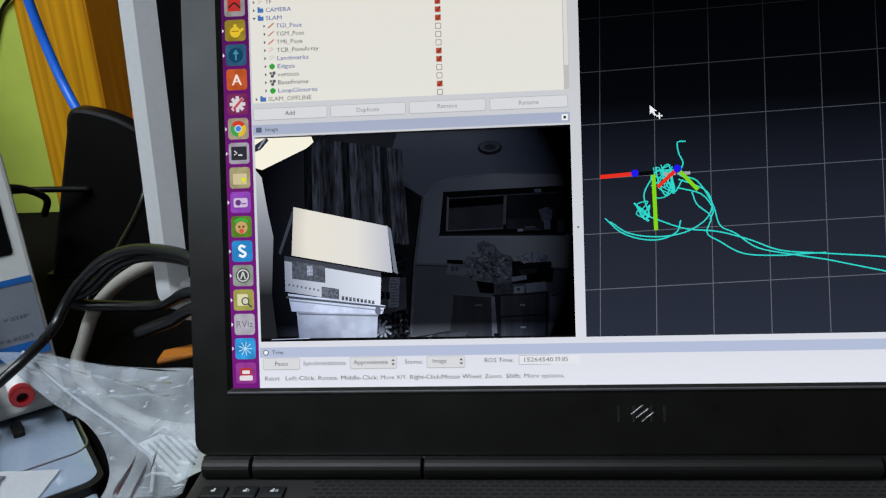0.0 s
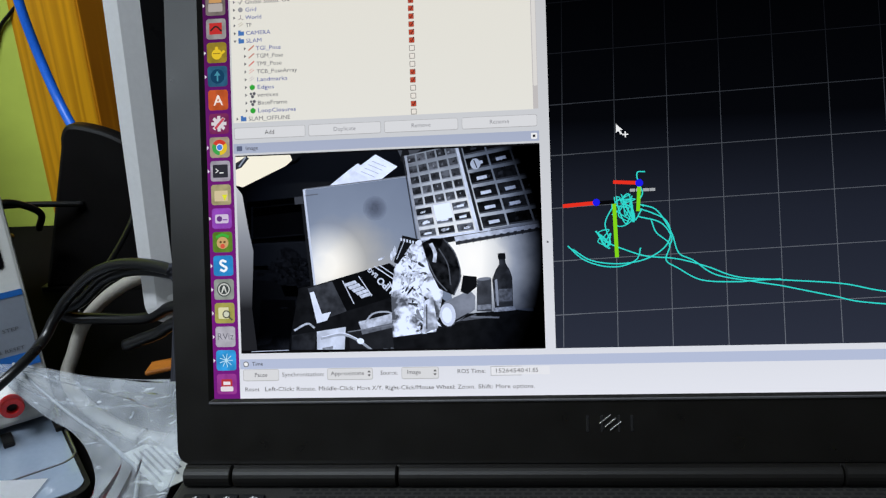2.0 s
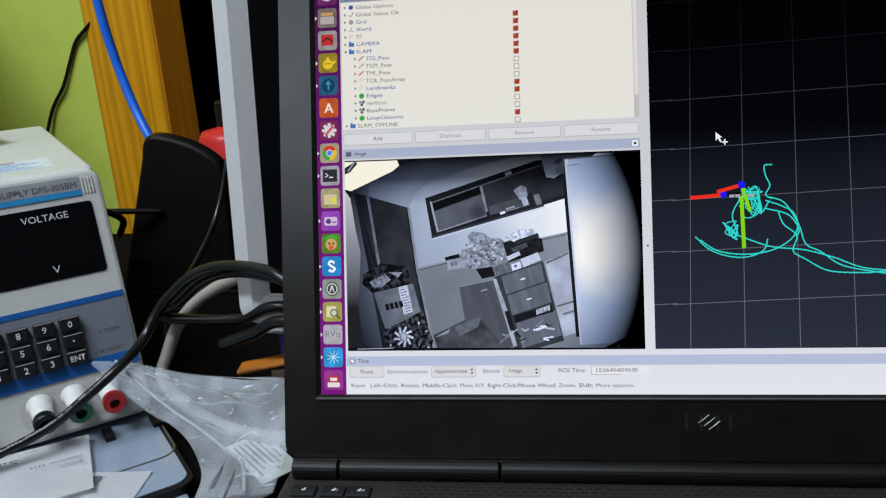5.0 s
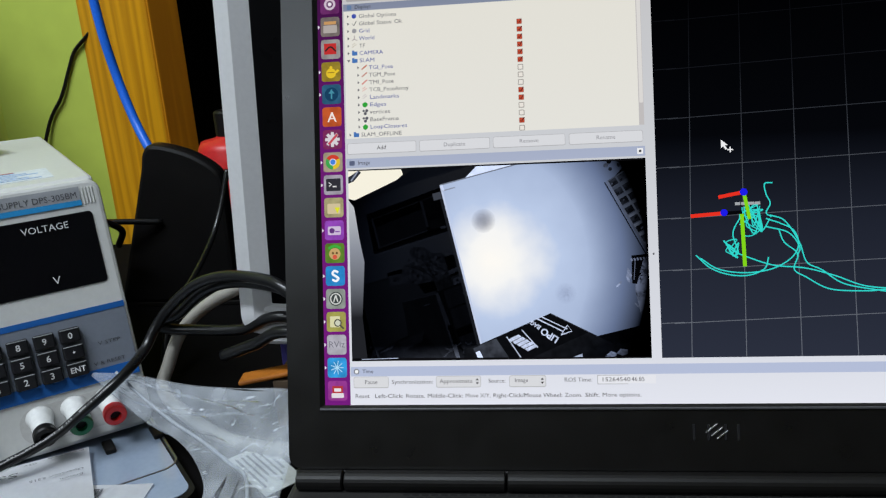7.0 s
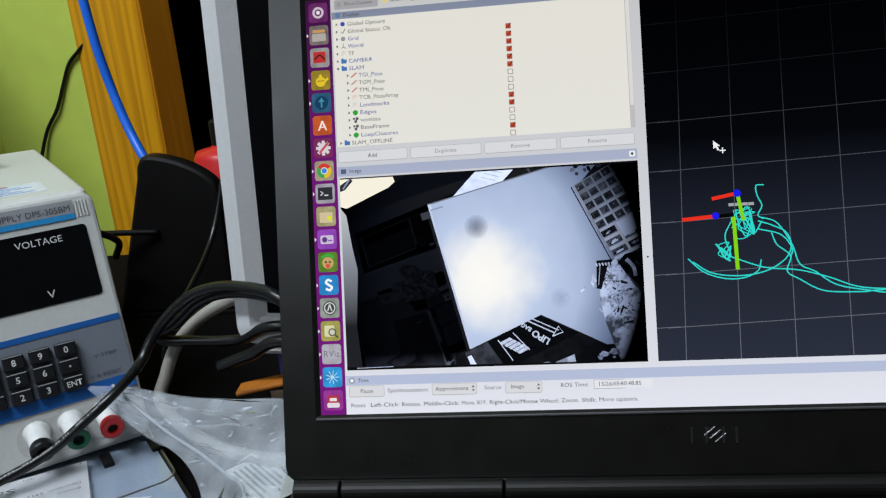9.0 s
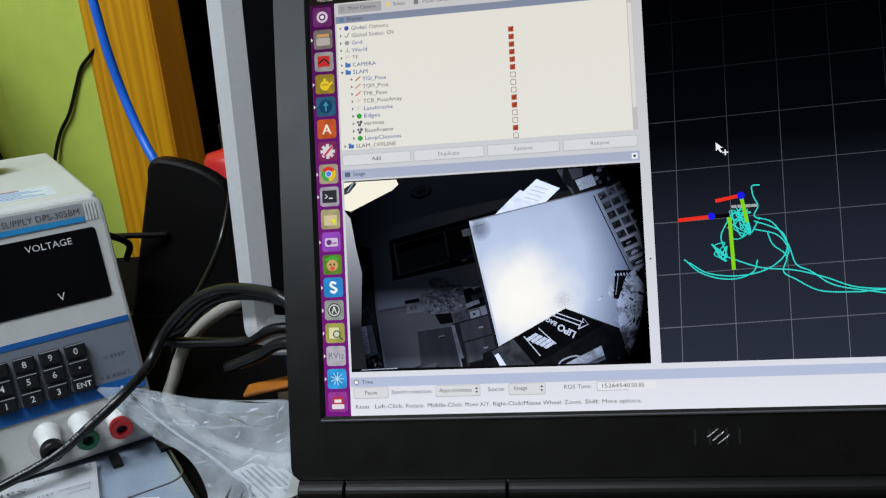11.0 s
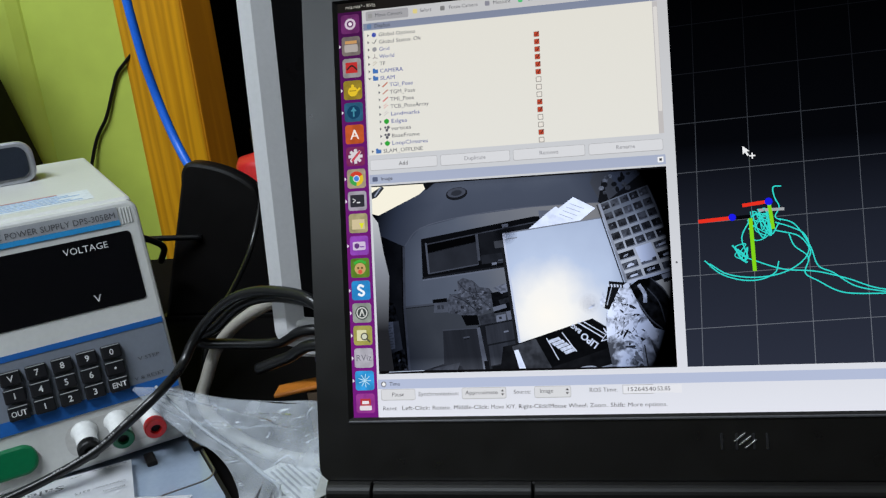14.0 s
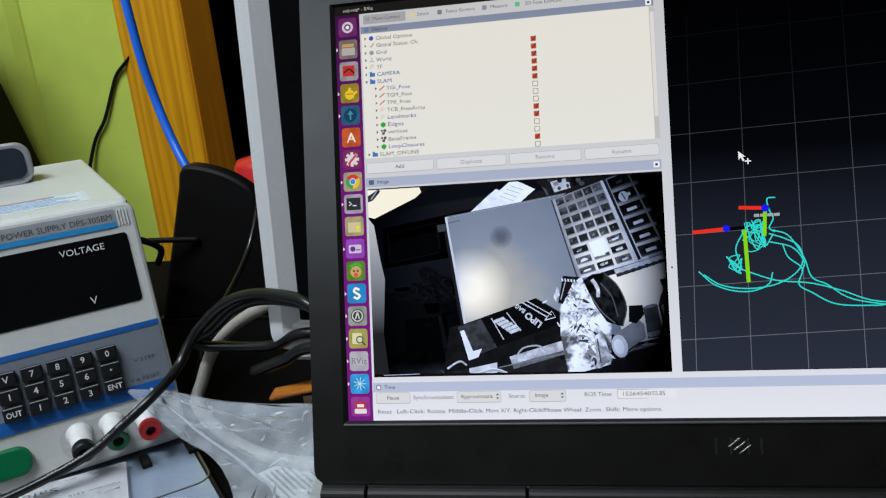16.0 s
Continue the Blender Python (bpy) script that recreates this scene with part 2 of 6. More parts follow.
setting("wall_return", box(-0.335, -0.325, 0.62, 0.75, 0, 2.4), SHADE_WALL, "near-black wall edge, its shade put into the colour")


def desk():
    d = thing("desk", pose(0, 0, 0), "dark desk crowded with instruments and cables", "desk")
    part("desktop", box(-1.3, 1.1, -0.45, 0.50, DESK - 0.03, DESK, 0.003), DESK_TOP, d)
    for x, y in ((-1.25, -0.4), (1.0, -0.4), (-1.25, 0.42), (1.0, 0.42)):
        part("leg", box(x, x + 0.05, y, y + 0.05, 0, DESK - 0.03, 0.003), BLACK_PLASTIC, d)


desk()

# ---- the laptop ----
PX = 0.000179  # one picture element of the display, in metres
LID = pose(0, 0, 0.815, -19, 0, 0)


def at(sx, sy, depth=0.0):
    """A place on the display from its column and row; depth in millimetres, negative towards the viewer."""
    return (sx * PX, depth * 0.001, (1080 - sy) * PX)


def plate(x0, y0, x1, y1, bm=None, depth=0.0, r=0.0):
    """A flat patch of the display from column and row limits."""
    bm = bm or bmesh.new()
    if r:
        pts = rounded(x0, x1, y0, y1, r, 4)
    else:
        pts = [(x0, y0), (x1, y0), (x1, y1), (x0, y1)]
    vs = [bm.verts.new(at(x, y, depth)) for x, y in pts]
    f = bm.faces.new(vs)
    f.normal_update()
    if f.normal.y > 0:
        f.normal_flip()
    return bm


def poly(points, bm=None, depth=0.0):
    bm = bm or bmesh.new()
    f = bm.faces.new([bm.verts.new(at(x, y, depth)) for x, y in points])
    f.normal_update()
    if f.normal.y > 0:
        f.normal_flip()
    return bm


def stroke(points, width, bm=None, depth=0.0, steps=8):
    """A drawn line of the display, in columns and rows."""
    bm = bm or bmesh.new()
    line = smooth_line([(x, y, 0) for x, y in points], steps) if steps > 1 else [Vector((x, y, 0)) for x, y in points]
    a = b = None
    for i, c in enumerate(line):
        d = line[min(i + 1, len(line) - 1)] - line[max(i - 1, 0)]
        if d.length < 1e-6:
            continue
        s = Vector((-d.y, d.x, 0)).normalized() * width / 2
        p, q = bm.verts.new(at(c.x + s.x, c.y + s.y, depth)), bm.verts.new(at(c.x - s.x, c.y - s.y, depth))
        if a:
            f = bm.faces.new((a, b, q, p))
            f.normal_update()
            if f.normal.y > 0:
                f.normal_flip()
        a, b = p, q
    return bm


def disc(x, y, r, bm=None, depth=0.0, n=14):
    return poly([(x + r * math.cos(2 * math.pi * k / n), y + r * math.sin(2 * math.pi * k / n)) for k in range(n)], bm, depth)


laptop = thing("laptop", LID, "open black laptop computer showing mapping software on its screen", "laptop")
BX0, BX1, BZ0, BZ1 = -0.0172, 0.3612, -0.0285, 0.212


def lid():
    part("lid_shell", prism(rounded(BX0, BX1, BZ0, BZ1, 0.006), 0.003, 0.0095, 0.0012), BLACK_PLASTIC, laptop, "black lid shell")
    # bezel: four bars round the display
    sw, sh = 1920 * PX, 1080 * PX
    bm = bmesh.new()
    o, i = rounded(BX0, BX1, BZ0, BZ1, 0.006, 5), None
    inner = rounded(-0.0022, sw + 0.0022, -0.0012, sh + 0.0012, 0.0005, 5)
    deep = rounded(0.0002, sw - 0.0002, 0.0002, sh - 0.0002, 0.0001, 5)
    ring = []
    for pts, y in ((o, 0.003), (o, -0.0008), (inner, -0.0012), (deep, 0.0003)):
        ring.append([bm.verts.new((x, y, z)) for x, z in pts])
    n = len(o)
    for a, b in zip(ring, ring[1:]):
        for k in range(n):
            bm.faces.new((a[k], a[(k + 1) % n], b[(k + 1) % n], b[k]))
    bmesh.ops.recalc_face_normals(bm, faces=bm.faces)
    part("bezel", bm, mat("bezel_black", (0.0050, 0.0046, 0.0042), 0.30, vary=0.15, bump=0.03, fine=900, spec=0.55), laptop, "matt black bezel")
    part("bezel_lip", box(-0.002, sw + 0.002, -0.0021, -0.0010, -0.0022, -0.0012, 0.0003), mat("lip_grey", (0.06, 0.06, 0.065), 0.4), laptop)
    # the maker's mark as plain raised shapes
    logo = mat("logo_gloss", (0.07, 0.07, 0.075), 0.2, metal=0.8, vary=0.05)
    chrome = mat("logo_bright", (0.75, 0.75, 0.78), 0.25, metal=1.0, vary=0.05)
    for x in (0.1612, 0.1672, 0.1742, 0.1795):
        bm = box(x, x + 0.0012, -0.0014, -0.0008, -0.0155, -0.0085, 0.0002, 1)
        part("logo_stroke", bm, logo, laptop)
    for k in range(3):
        part("logo_bar", box(-0.0030, 0.0030, -0.0017, -0.0008, -0.00028, 0.00028, 0.0001, 1, m=pose(0.1690 + 0.0022 * k, 0, -0.0102 - 0.0014 * k, 0, -38, 0)), chrome, laptop)


lid()


def base():
    # the deck stands level: undo the lid's lean
    m = pose(0, 0, 0, 19, 0, 0)
    top, low = -0.034, -0.062
    b = part("base", box(BX0, BX1, -0.262, 0.004, low, top, 0.004, 3), DECK_BLACK, laptop, "black laptop base", m)
    for x0, x1 in ((-0.0125, 0.0088), (0.0094, 0.0812), (0.0818, 0.262), (0.2626, 0.334), (0.3346, 0.3565)):
        bm = lathe([(0.0036, 0), (0.0045, 0.0006), (0.0045, x1 - x0 - 0.0006), (0.0036, x1 - x0)], 20, m=pose(x0, -0.0035, -0.0328, 0, 90, 0))
        part("hinge_barrel", bm, BLACK_PLASTIC, laptop, smooth=False)
    part("hinge_cover", box(BX0 + 0.003, BX1 - 0.003, -0.001, 0.007, -0.036, -0.0288, 0.001), BLACK_PLASTIC, laptop)
    for k, x in enumerate((-0.0105, 0.0035, 0.0150)):
        w = 0.0105 if k else 0.0115
        key = part("media_key", box(x, x + w, -0.0300, -0.0228, top - 0.0005, top + 0.0012, 0.0006), KEY_BLACK, b)
        bm = bmesh.new()
        cx = x + w / 2
        for dx, h in ((-0.0008, 0.0005), (0.0, 0.001)):
            box(cx + dx, cx + dx + 0.0008, -0.0268, -0.0268 + 2 * h, top + 0.00122, top + 0.0013, bm=bm)
        for j in range(k):
            box(cx + 0.0014 + 0.0007 * j, cx + 0.0017 + 0.0007 * j, -0.0268, -0.0253, top + 0.00122, top + 0.0013, bm=bm)
        part("key_mark", bm, WHITE_PRINT, b)
    # speaker grille: staggered slots
    slot = mat("slot_black", (0.003, 0.003, 0.003), 0.9)
    bm = bmesh.new()
    for row in range(5):
        for k in range(64):
            x = 0.036 + 0.0042 * k + (0.0021 if row % 2 else 0)
            if x < 0.31:
                box(x, x + 0.0030, -0.0190 - 0.0026 * row, -0.0178 - 0.0026 * row, top - 0.0002, top + 0.00012, bm=bm)
    tagged(part("grille", bm, slot, b, "rows of small speaker slots"), kind="stuff")
    # keyboard: a block of keys in front of the grille
    for row in range(6):
        for k in range(18):
            x = 0.004 + 0.0187 * k
            z = -0.040 - 0.0187 * row
            part("key", box(x, x + 0.0160, z - 0.0150, z, top - 0.0005, top + 0.0022, 0.0008, 1), KEY_BLACK, b)
    part("touchpad", box(0.11, 0.21, -0.245, -0.175, top - 0.0005, top + 0.0003, 0.0002, 1), KEY_BLACK, b)


base()

# colours of the display, as light given off
CREAM = glow_ramp("ui_cream", [(0.0, (0.58, 0.63, 0.75)), (0.30, (0.66, 0.67, 0.73)), (0.62, (0.77, 0.76, 0.71)), (1.0, (0.76, 0.74, 0.67))], 2, 0.0, 0.19)
UI_GREY = glow_ramp("ui_grey", [(0.0, (0.76, 0.78, 0.86)), (0.10, (0.70, 0.72, 0.79)), (0.5, (0.60, 0.62, 0.66)), (1.0, (0.55, 0.55, 0.56))], 2, 0.0, 0.19)
BAR_BLUE = glow_ramp("ui_bar", [(0.0, (0.46, 0.52, 0.70)), (0.5, (0.42, 0.47, 0.62)), (1.0, (0.20, 0.23, 0.32))], 2, 0.0, 0.19)
VIEW_DARK = glow_ramp("view_dark", [(0.0, (0.024, 0.029, 0.048)), (0.33, (0.013, 0.016, 0.027)), (0.56, (0.0014, 0.0018, 0.0030)), (1.0, (0.0002, 0.00025, 0.0004))], 2, 0.02, 0.19)
PURPLE = glow_ramp("ui_purple", [(0.0, (0.17, 0.012, 0.20)), (0.6, (0.14, 0.012, 0.16)), (1.0, (0.045, 0.006, 0.05))], 2, 0.0, 0.19)
PANEL_DARK = glow("ui_panel", (0.012, 0.011, 0.010))
T_DARK, T_GREY, T_BLUE = glow("text_dark", (0.035, 0.035, 0.04)), glow("text_grey", (0.10, 0.10, 0.115)), glow("text_blue", (0.02, 0.05, 0.31))
T_PALE, BTN = glow("text_pale", (0.26, 0.26, 0.29)), glow("button_face", (0.68, 0.69, 0.72))
WHITE_G, BLACK_G = glow("lit_white", (0.85, 0.86, 0.88)), glow("lit_black", (0.004, 0.004, 0.005))
PANE = (72, 485, 812, 970)
CLOCK = (754, 1012, 802, 1030)

screen = part("display_panel", plate(0, 0, 1920, 1080, depth=2.4), BLACK_G, laptop, "glowing laptop display with mapping software windows")


def ui(name, bm, material, label=""):
    return part(name, bm, material, screen, label)


def word(text, x, y, material=None, cap=9.5, bold=0.0, align="CENTER", width=None):
    ob = lettering("text", text, cap * PX, material or T_GREY, screen, Matrix.Translation(at(x, y, -0.12)), bold * PX, align, width * PX if width else None)
    return ob


def button(x0, y0, x1, y1):
    ui("button_rim", plate(x0 - 1, y0 - 1, x1 + 1, y1 + 1.5, depth=-0.03, r=5), glow("button_rim", (0.40, 0.40, 0.42)))
    ui("button", plate(x0, y0, x1, y1, depth=-0.04, r=4), BTN)


def windows():
    # front sheet: the window surface with openings at the picture pane
    x0, y0, x1, y1 = PANE
    bm = plate(66, 56, 836, y0)
    plate(66, y0, x0, y1, bm), plate(x1, y0, 836, y1, bm)
    cx0, cy0, cx1, cy1 = CLOCK
    plate(66, y1, 1920, cy0, bm), plate(66, cy0, cx0, cy1, bm), plate(cx1, cy0, 1920, cy1, bm), plate(66, cy1, 1920, 1080, bm)
    plate(1912, 56, 1920, y1, bm), plate(836, 56, 1912, 62, bm)
    ui("window_surface", bm, UI_GREY, "pale grey window surface")
    ui("top_panel", plate(0, 0, 1920, 24), PANEL_DARK, "dark top panel")
    ui("launcher", plate(0, 24, 66, 1080), PURPLE, "purple launcher strip")
    ui("tool_bar", plate(66, 24, 1920, 56), UI_GREY)
    ui("tool_button", plate(76, 28, 190, 53, depth=-0.05, r=4), glow("button_pressed", (0.36, 0.36, 0.38)))
    word("rviz.rviz* - RViz", 22, 12, glow("text_light", (0.55, 0.53, 0.48)), 9, align="LEFT")
    for t, x in (("Move Camera", 138), ("Select", 236), ("Focus Camera", 334), ("Measure", 433), ("2D Pose Estimate", 545), ("2D Nav Goal", 680), ("Publish Point", 795)):
        word(t, x, 40, T_GREY, 9)
    for x, c in ((88, (0.3, 0.3, 0.3)), (208, (0.7, 0.6, 0.25)), (280, (0.2, 0.2, 0.2)), (396, (0.25, 0.25, 0.3)), (480, (0.1, 0.5, 0.2)), (630, (0.1, 0.55, 0.2)), (742, (0.5, 0.2, 0.15))):
        ui("tool_icon", plate(x - 6, 34, x + 6, 46, depth=-0.06, r=3), glow(f"tool_{x}", c))
    # the list of displays
    ui("title_bar", plate(68, 59, 812, 77, depth=-0.04), BAR_BLUE)
    word("Displays", 98, 68, T_DARK, 9, align="LEFT")
    ui("tool_icon", plate(78, 62, 90, 74, depth=-0.06, r=3), glow("mon_icon", (0.12, 0.2, 0.35)))
    ui("list_area", plate(70, 78, 800, 405, depth=-0.04), CREAM, "cream list of map displays")
    ui("scroll_bar", plate(800, 80, 812, 404, depth=-0.045), glow("scroll_track", (0.52, 0.5, 0.5)))
    ui("scroll_handle", plate(802, 92, 811, 350, depth=-0.055, r=3), glow("scroll_handle", (0.70, 0.68, 0.66)))
    rows = [("Global Options", 0, 0), ("Global Status: Ok", 0, 0), ("Grid", 0, 1), ("World", 0, 1), ("TF", 0, 1), ("CAMERA", 0, 1), ("SLAM", 0, 1),
            ("TGI_Pose", 1, 1), ("TGM_Pose", 1, 0), ("TMI_Pose", 1, 0), ("TCB_PoseArray", 1, 0), ("Landmarks", 1, 1), ("Edges", 1, 1), ("vertices", 1, 0),
            ("BaseFrame", 1, 0), ("LoopClosures", 1, 1), ("SLAM_OFFLINE", 0, 0)]
    wide = (97, 112, 27, 40, 15, 61, 38, 62, 67, 63, 101, 75, 41, 52, 73, 94, 104)
    strong = {2, 3, 5, 6, 7, 11, 12, 15}
    icons = {0: (0.05, 0.08, 0.4), 1: (0.1, 0.1, 0.1), 2: (0.3, 0.3, 0.32), 3: (0.35, 0.3, 0.3), 4: (0.5, 0.45, 0.35), 5: (0.06, 0.17, 0.45), 6: (0.06, 0.17, 0.45), 7: (0.5, 0.12, 0.06),
             8: (0.5, 0.2, 0.15), 9: (0.6, 0.12, 0.1), 10: (0.7, 0.35, 0.3), 11: (0.55, 0.5, 0.5), 12: (0.03, 0.35, 0.04), 13: (0.1, 0.1, 0.12), 14: (0.1, 0.1, 0.12), 15: (0.03, 0.35, 0.04), 16: (0.06, 0.17, 0.45)}
    red, empty, rim = glow("check_red", (0.50, 0.065, 0.03)), glow("check_empty", (0.80, 0.76, 0.70)), glow("check_rim", (0.35, 0.33, 0.31))
    for i, (t, deep, on) in enumerate(rows):
        y = 91 + 19.03 * i
        x = 80 + 24 * deep
        if i == 6:
            tri = [(x - 4, y - 2), (x + 4, y - 2), (x, y + 4)]
        else:
            tri = [(x - 2, y - 4), (x + 3, y), (x - 2, y + 4)]
        ui("arrow", poly(tri, depth=-0.06), T_GREY)
        c = glow(f"row_icon_{i}", icons[i])
        ix = x + 16
        if i in (5, 6, 16):
            bm = plate(ix - 7, y - 4, ix + 7, y + 6, depth=-0.06)
            plate(ix - 7, y - 7, ix - 1, y - 4, bm, -0.06)
        elif i in (7, 8, 9):
            bm = stroke([(ix - 7, y + 5), (ix + 7, y - 6)], 3, depth=-0.06, steps=1)
        elif i in (12, 15):
            bm = poly([(ix, y - 7), (ix + 7, y - 2), (ix + 6, y + 4), (ix, y + 8), (ix - 6, y + 4), (ix - 7, y - 2)], depth=-0.06)
        elif i in (13, 14):
            bm = disc(ix - 4, y - 3, 3, depth=-0.06)
            disc(ix + 4, y - 3, 4, bm, -0.06), disc(ix, y + 4, 4, bm, -0.06)
        elif i == 1:
            bm = stroke([(ix - 5, y), (ix - 1, y + 5), (ix + 6, y - 6)], 2, depth=-0.06, steps=1)
        elif i == 3:
            bm = stroke([(ix, y - 7), (ix, y + 2), (ix + 7, y + 6)], 2, depth=-0.06, steps=1)
            stroke([(ix, y + 2), (ix - 6, y + 5)], 2, bm, -0.06, 1)
        elif i in (4, 10, 11):
            bm = stroke([(ix - 6, y + 4), (ix + 6, y - 4)], 1.5, depth=-0.06, steps=1)
            stroke([(ix - 6, y - 2), (ix + 2, y - 7)], 1.5, bm, -0.06, 1)
        else:
            bm = disc(ix, y, 6, depth=-0.06)
        ui("row_icon", bm, c)
        word(t, x + 28, y + 1, T_BLUE if i in strong else T_GREY, 10, bold=0.0, align="LEFT", width=wide[i])
    marks = [1, 1, 1, 1, 1, 1, 0, 0, 0, 1, 1, 0, 0, 1, 0]
    for i, on in enumerate(marks):
        y = 91 + 19.03 * (i + 2) + 2
        ui("check_box", plate(509, y - 7, 523, y + 7, depth=-0.06, r=2), rim)
        if on:
            ui("check_field", plate(510, y - 6, 522, y + 6, depth=-0.07, r=1), red)
            ui("check_mark", stroke([(512, y), (515, y + 4), (522, y - 7)], 2.2, depth=-0.08, steps=1), glow("check_tick", (0.10, 0.02, 0.02)))
        else:
            ui("check_field", plate(511, y - 5, 521, y + 5, depth=-0.08, r=1), empty)
    for t, x, m in (("Add", 160, T_DARK), ("Duplicate", 346, T_PALE), ("Remove", 532, T_PALE), ("Rename", 719, T_PALE)):
        button(x - 88, 418, x + 88, 444)
        word(t, x, 431, m, 10)
    ui("title_bar", plate(68, 456, 812, 480, depth=-0.04), BAR_BLUE)
    word("Image", 98, 468, T_DARK, 9.5, align="LEFT")
    ui("tool_icon", plate(76, 462, 90, 474, depth=-0.06, r=2), glow("img_icon", (0.10, 0.12, 0.2)))
    for bx, by in ((800, 468), (800, 68)):
        ui("close_box", plate(bx - 7, by - 7, bx + 7, by + 7, depth=-0.06, r=2), WHITE_G)
        ui("close_mark", plate(bx - 3, by - 3, bx + 3, by + 3, depth=-0.08), T_DARK)
    ui("title_bar", plate(68, 984, 1914, 1008, depth=-0.04), BAR_BLUE)
    word("Time", 98, 996, T_DARK, 9.5, align="LEFT")
    ui("tool_icon", disc(83, 996, 7, depth=-0.06), T_GREY), ui("tool_icon", disc(83, 996, 5, depth=-0.07), WHITE_G)
    button(76, 1010, 164, 1036)
    word("Pause", 120, 1023, T_GREY, 10)
    word("Synchronization:", 225, 1023, T_GREY, 10, width=104)
    button(286, 1010, 396, 1036)
    word("Approximate", 335, 1022, T_GREY, 10, width=82)
    word("Source:", 437, 1022, T_GREY, 10)
    button(468, 1010, 556, 1036)
    word("Image", 497, 1021, T_GREY, 10)
    for x in (388, 548):
        ui("arrow", poly([(x - 4, 1020), (x + 4, 1020), (x, 1015)], depth=-0.06), T_DARK)
        ui("arrow", poly([(x - 4, 1025), (x + 4, 1025), (x, 1030)], depth=-0.06), T_DARK)
    word("ROS Time:", 635, 1021, T_GREY, 10, width=66)
    x = 78
    for t, w, b in (("Reset", 36, 0), ("Left-Click:", 72, 0.7), ("Rotate.", 48, 0), ("Middle-Click:", 88, 0.7), ("Move X/Y.", 62, 0), ("Right-Click/Mouse Wheel:", 168, 0.7), ("Zoom.", 42, 0), ("Shift:", 34, 0.7), ("More options.", 92, 0)):
        word(t, x, 1058, T_DARK if b else T_GREY, 10, bold=0.0, align="LEFT", width=w)
        x += w + (14 if t == "Reset" else 7)
    # splitter and 3d view
    ui("splitter_dot", disc(824, 719, 2.5, depth=-0.06), T_GREY)
    ui("map_view", plate(820, 30, 1918, 1000, depth=0.5), VIEW_DARK, "dark three-dimensional map view")


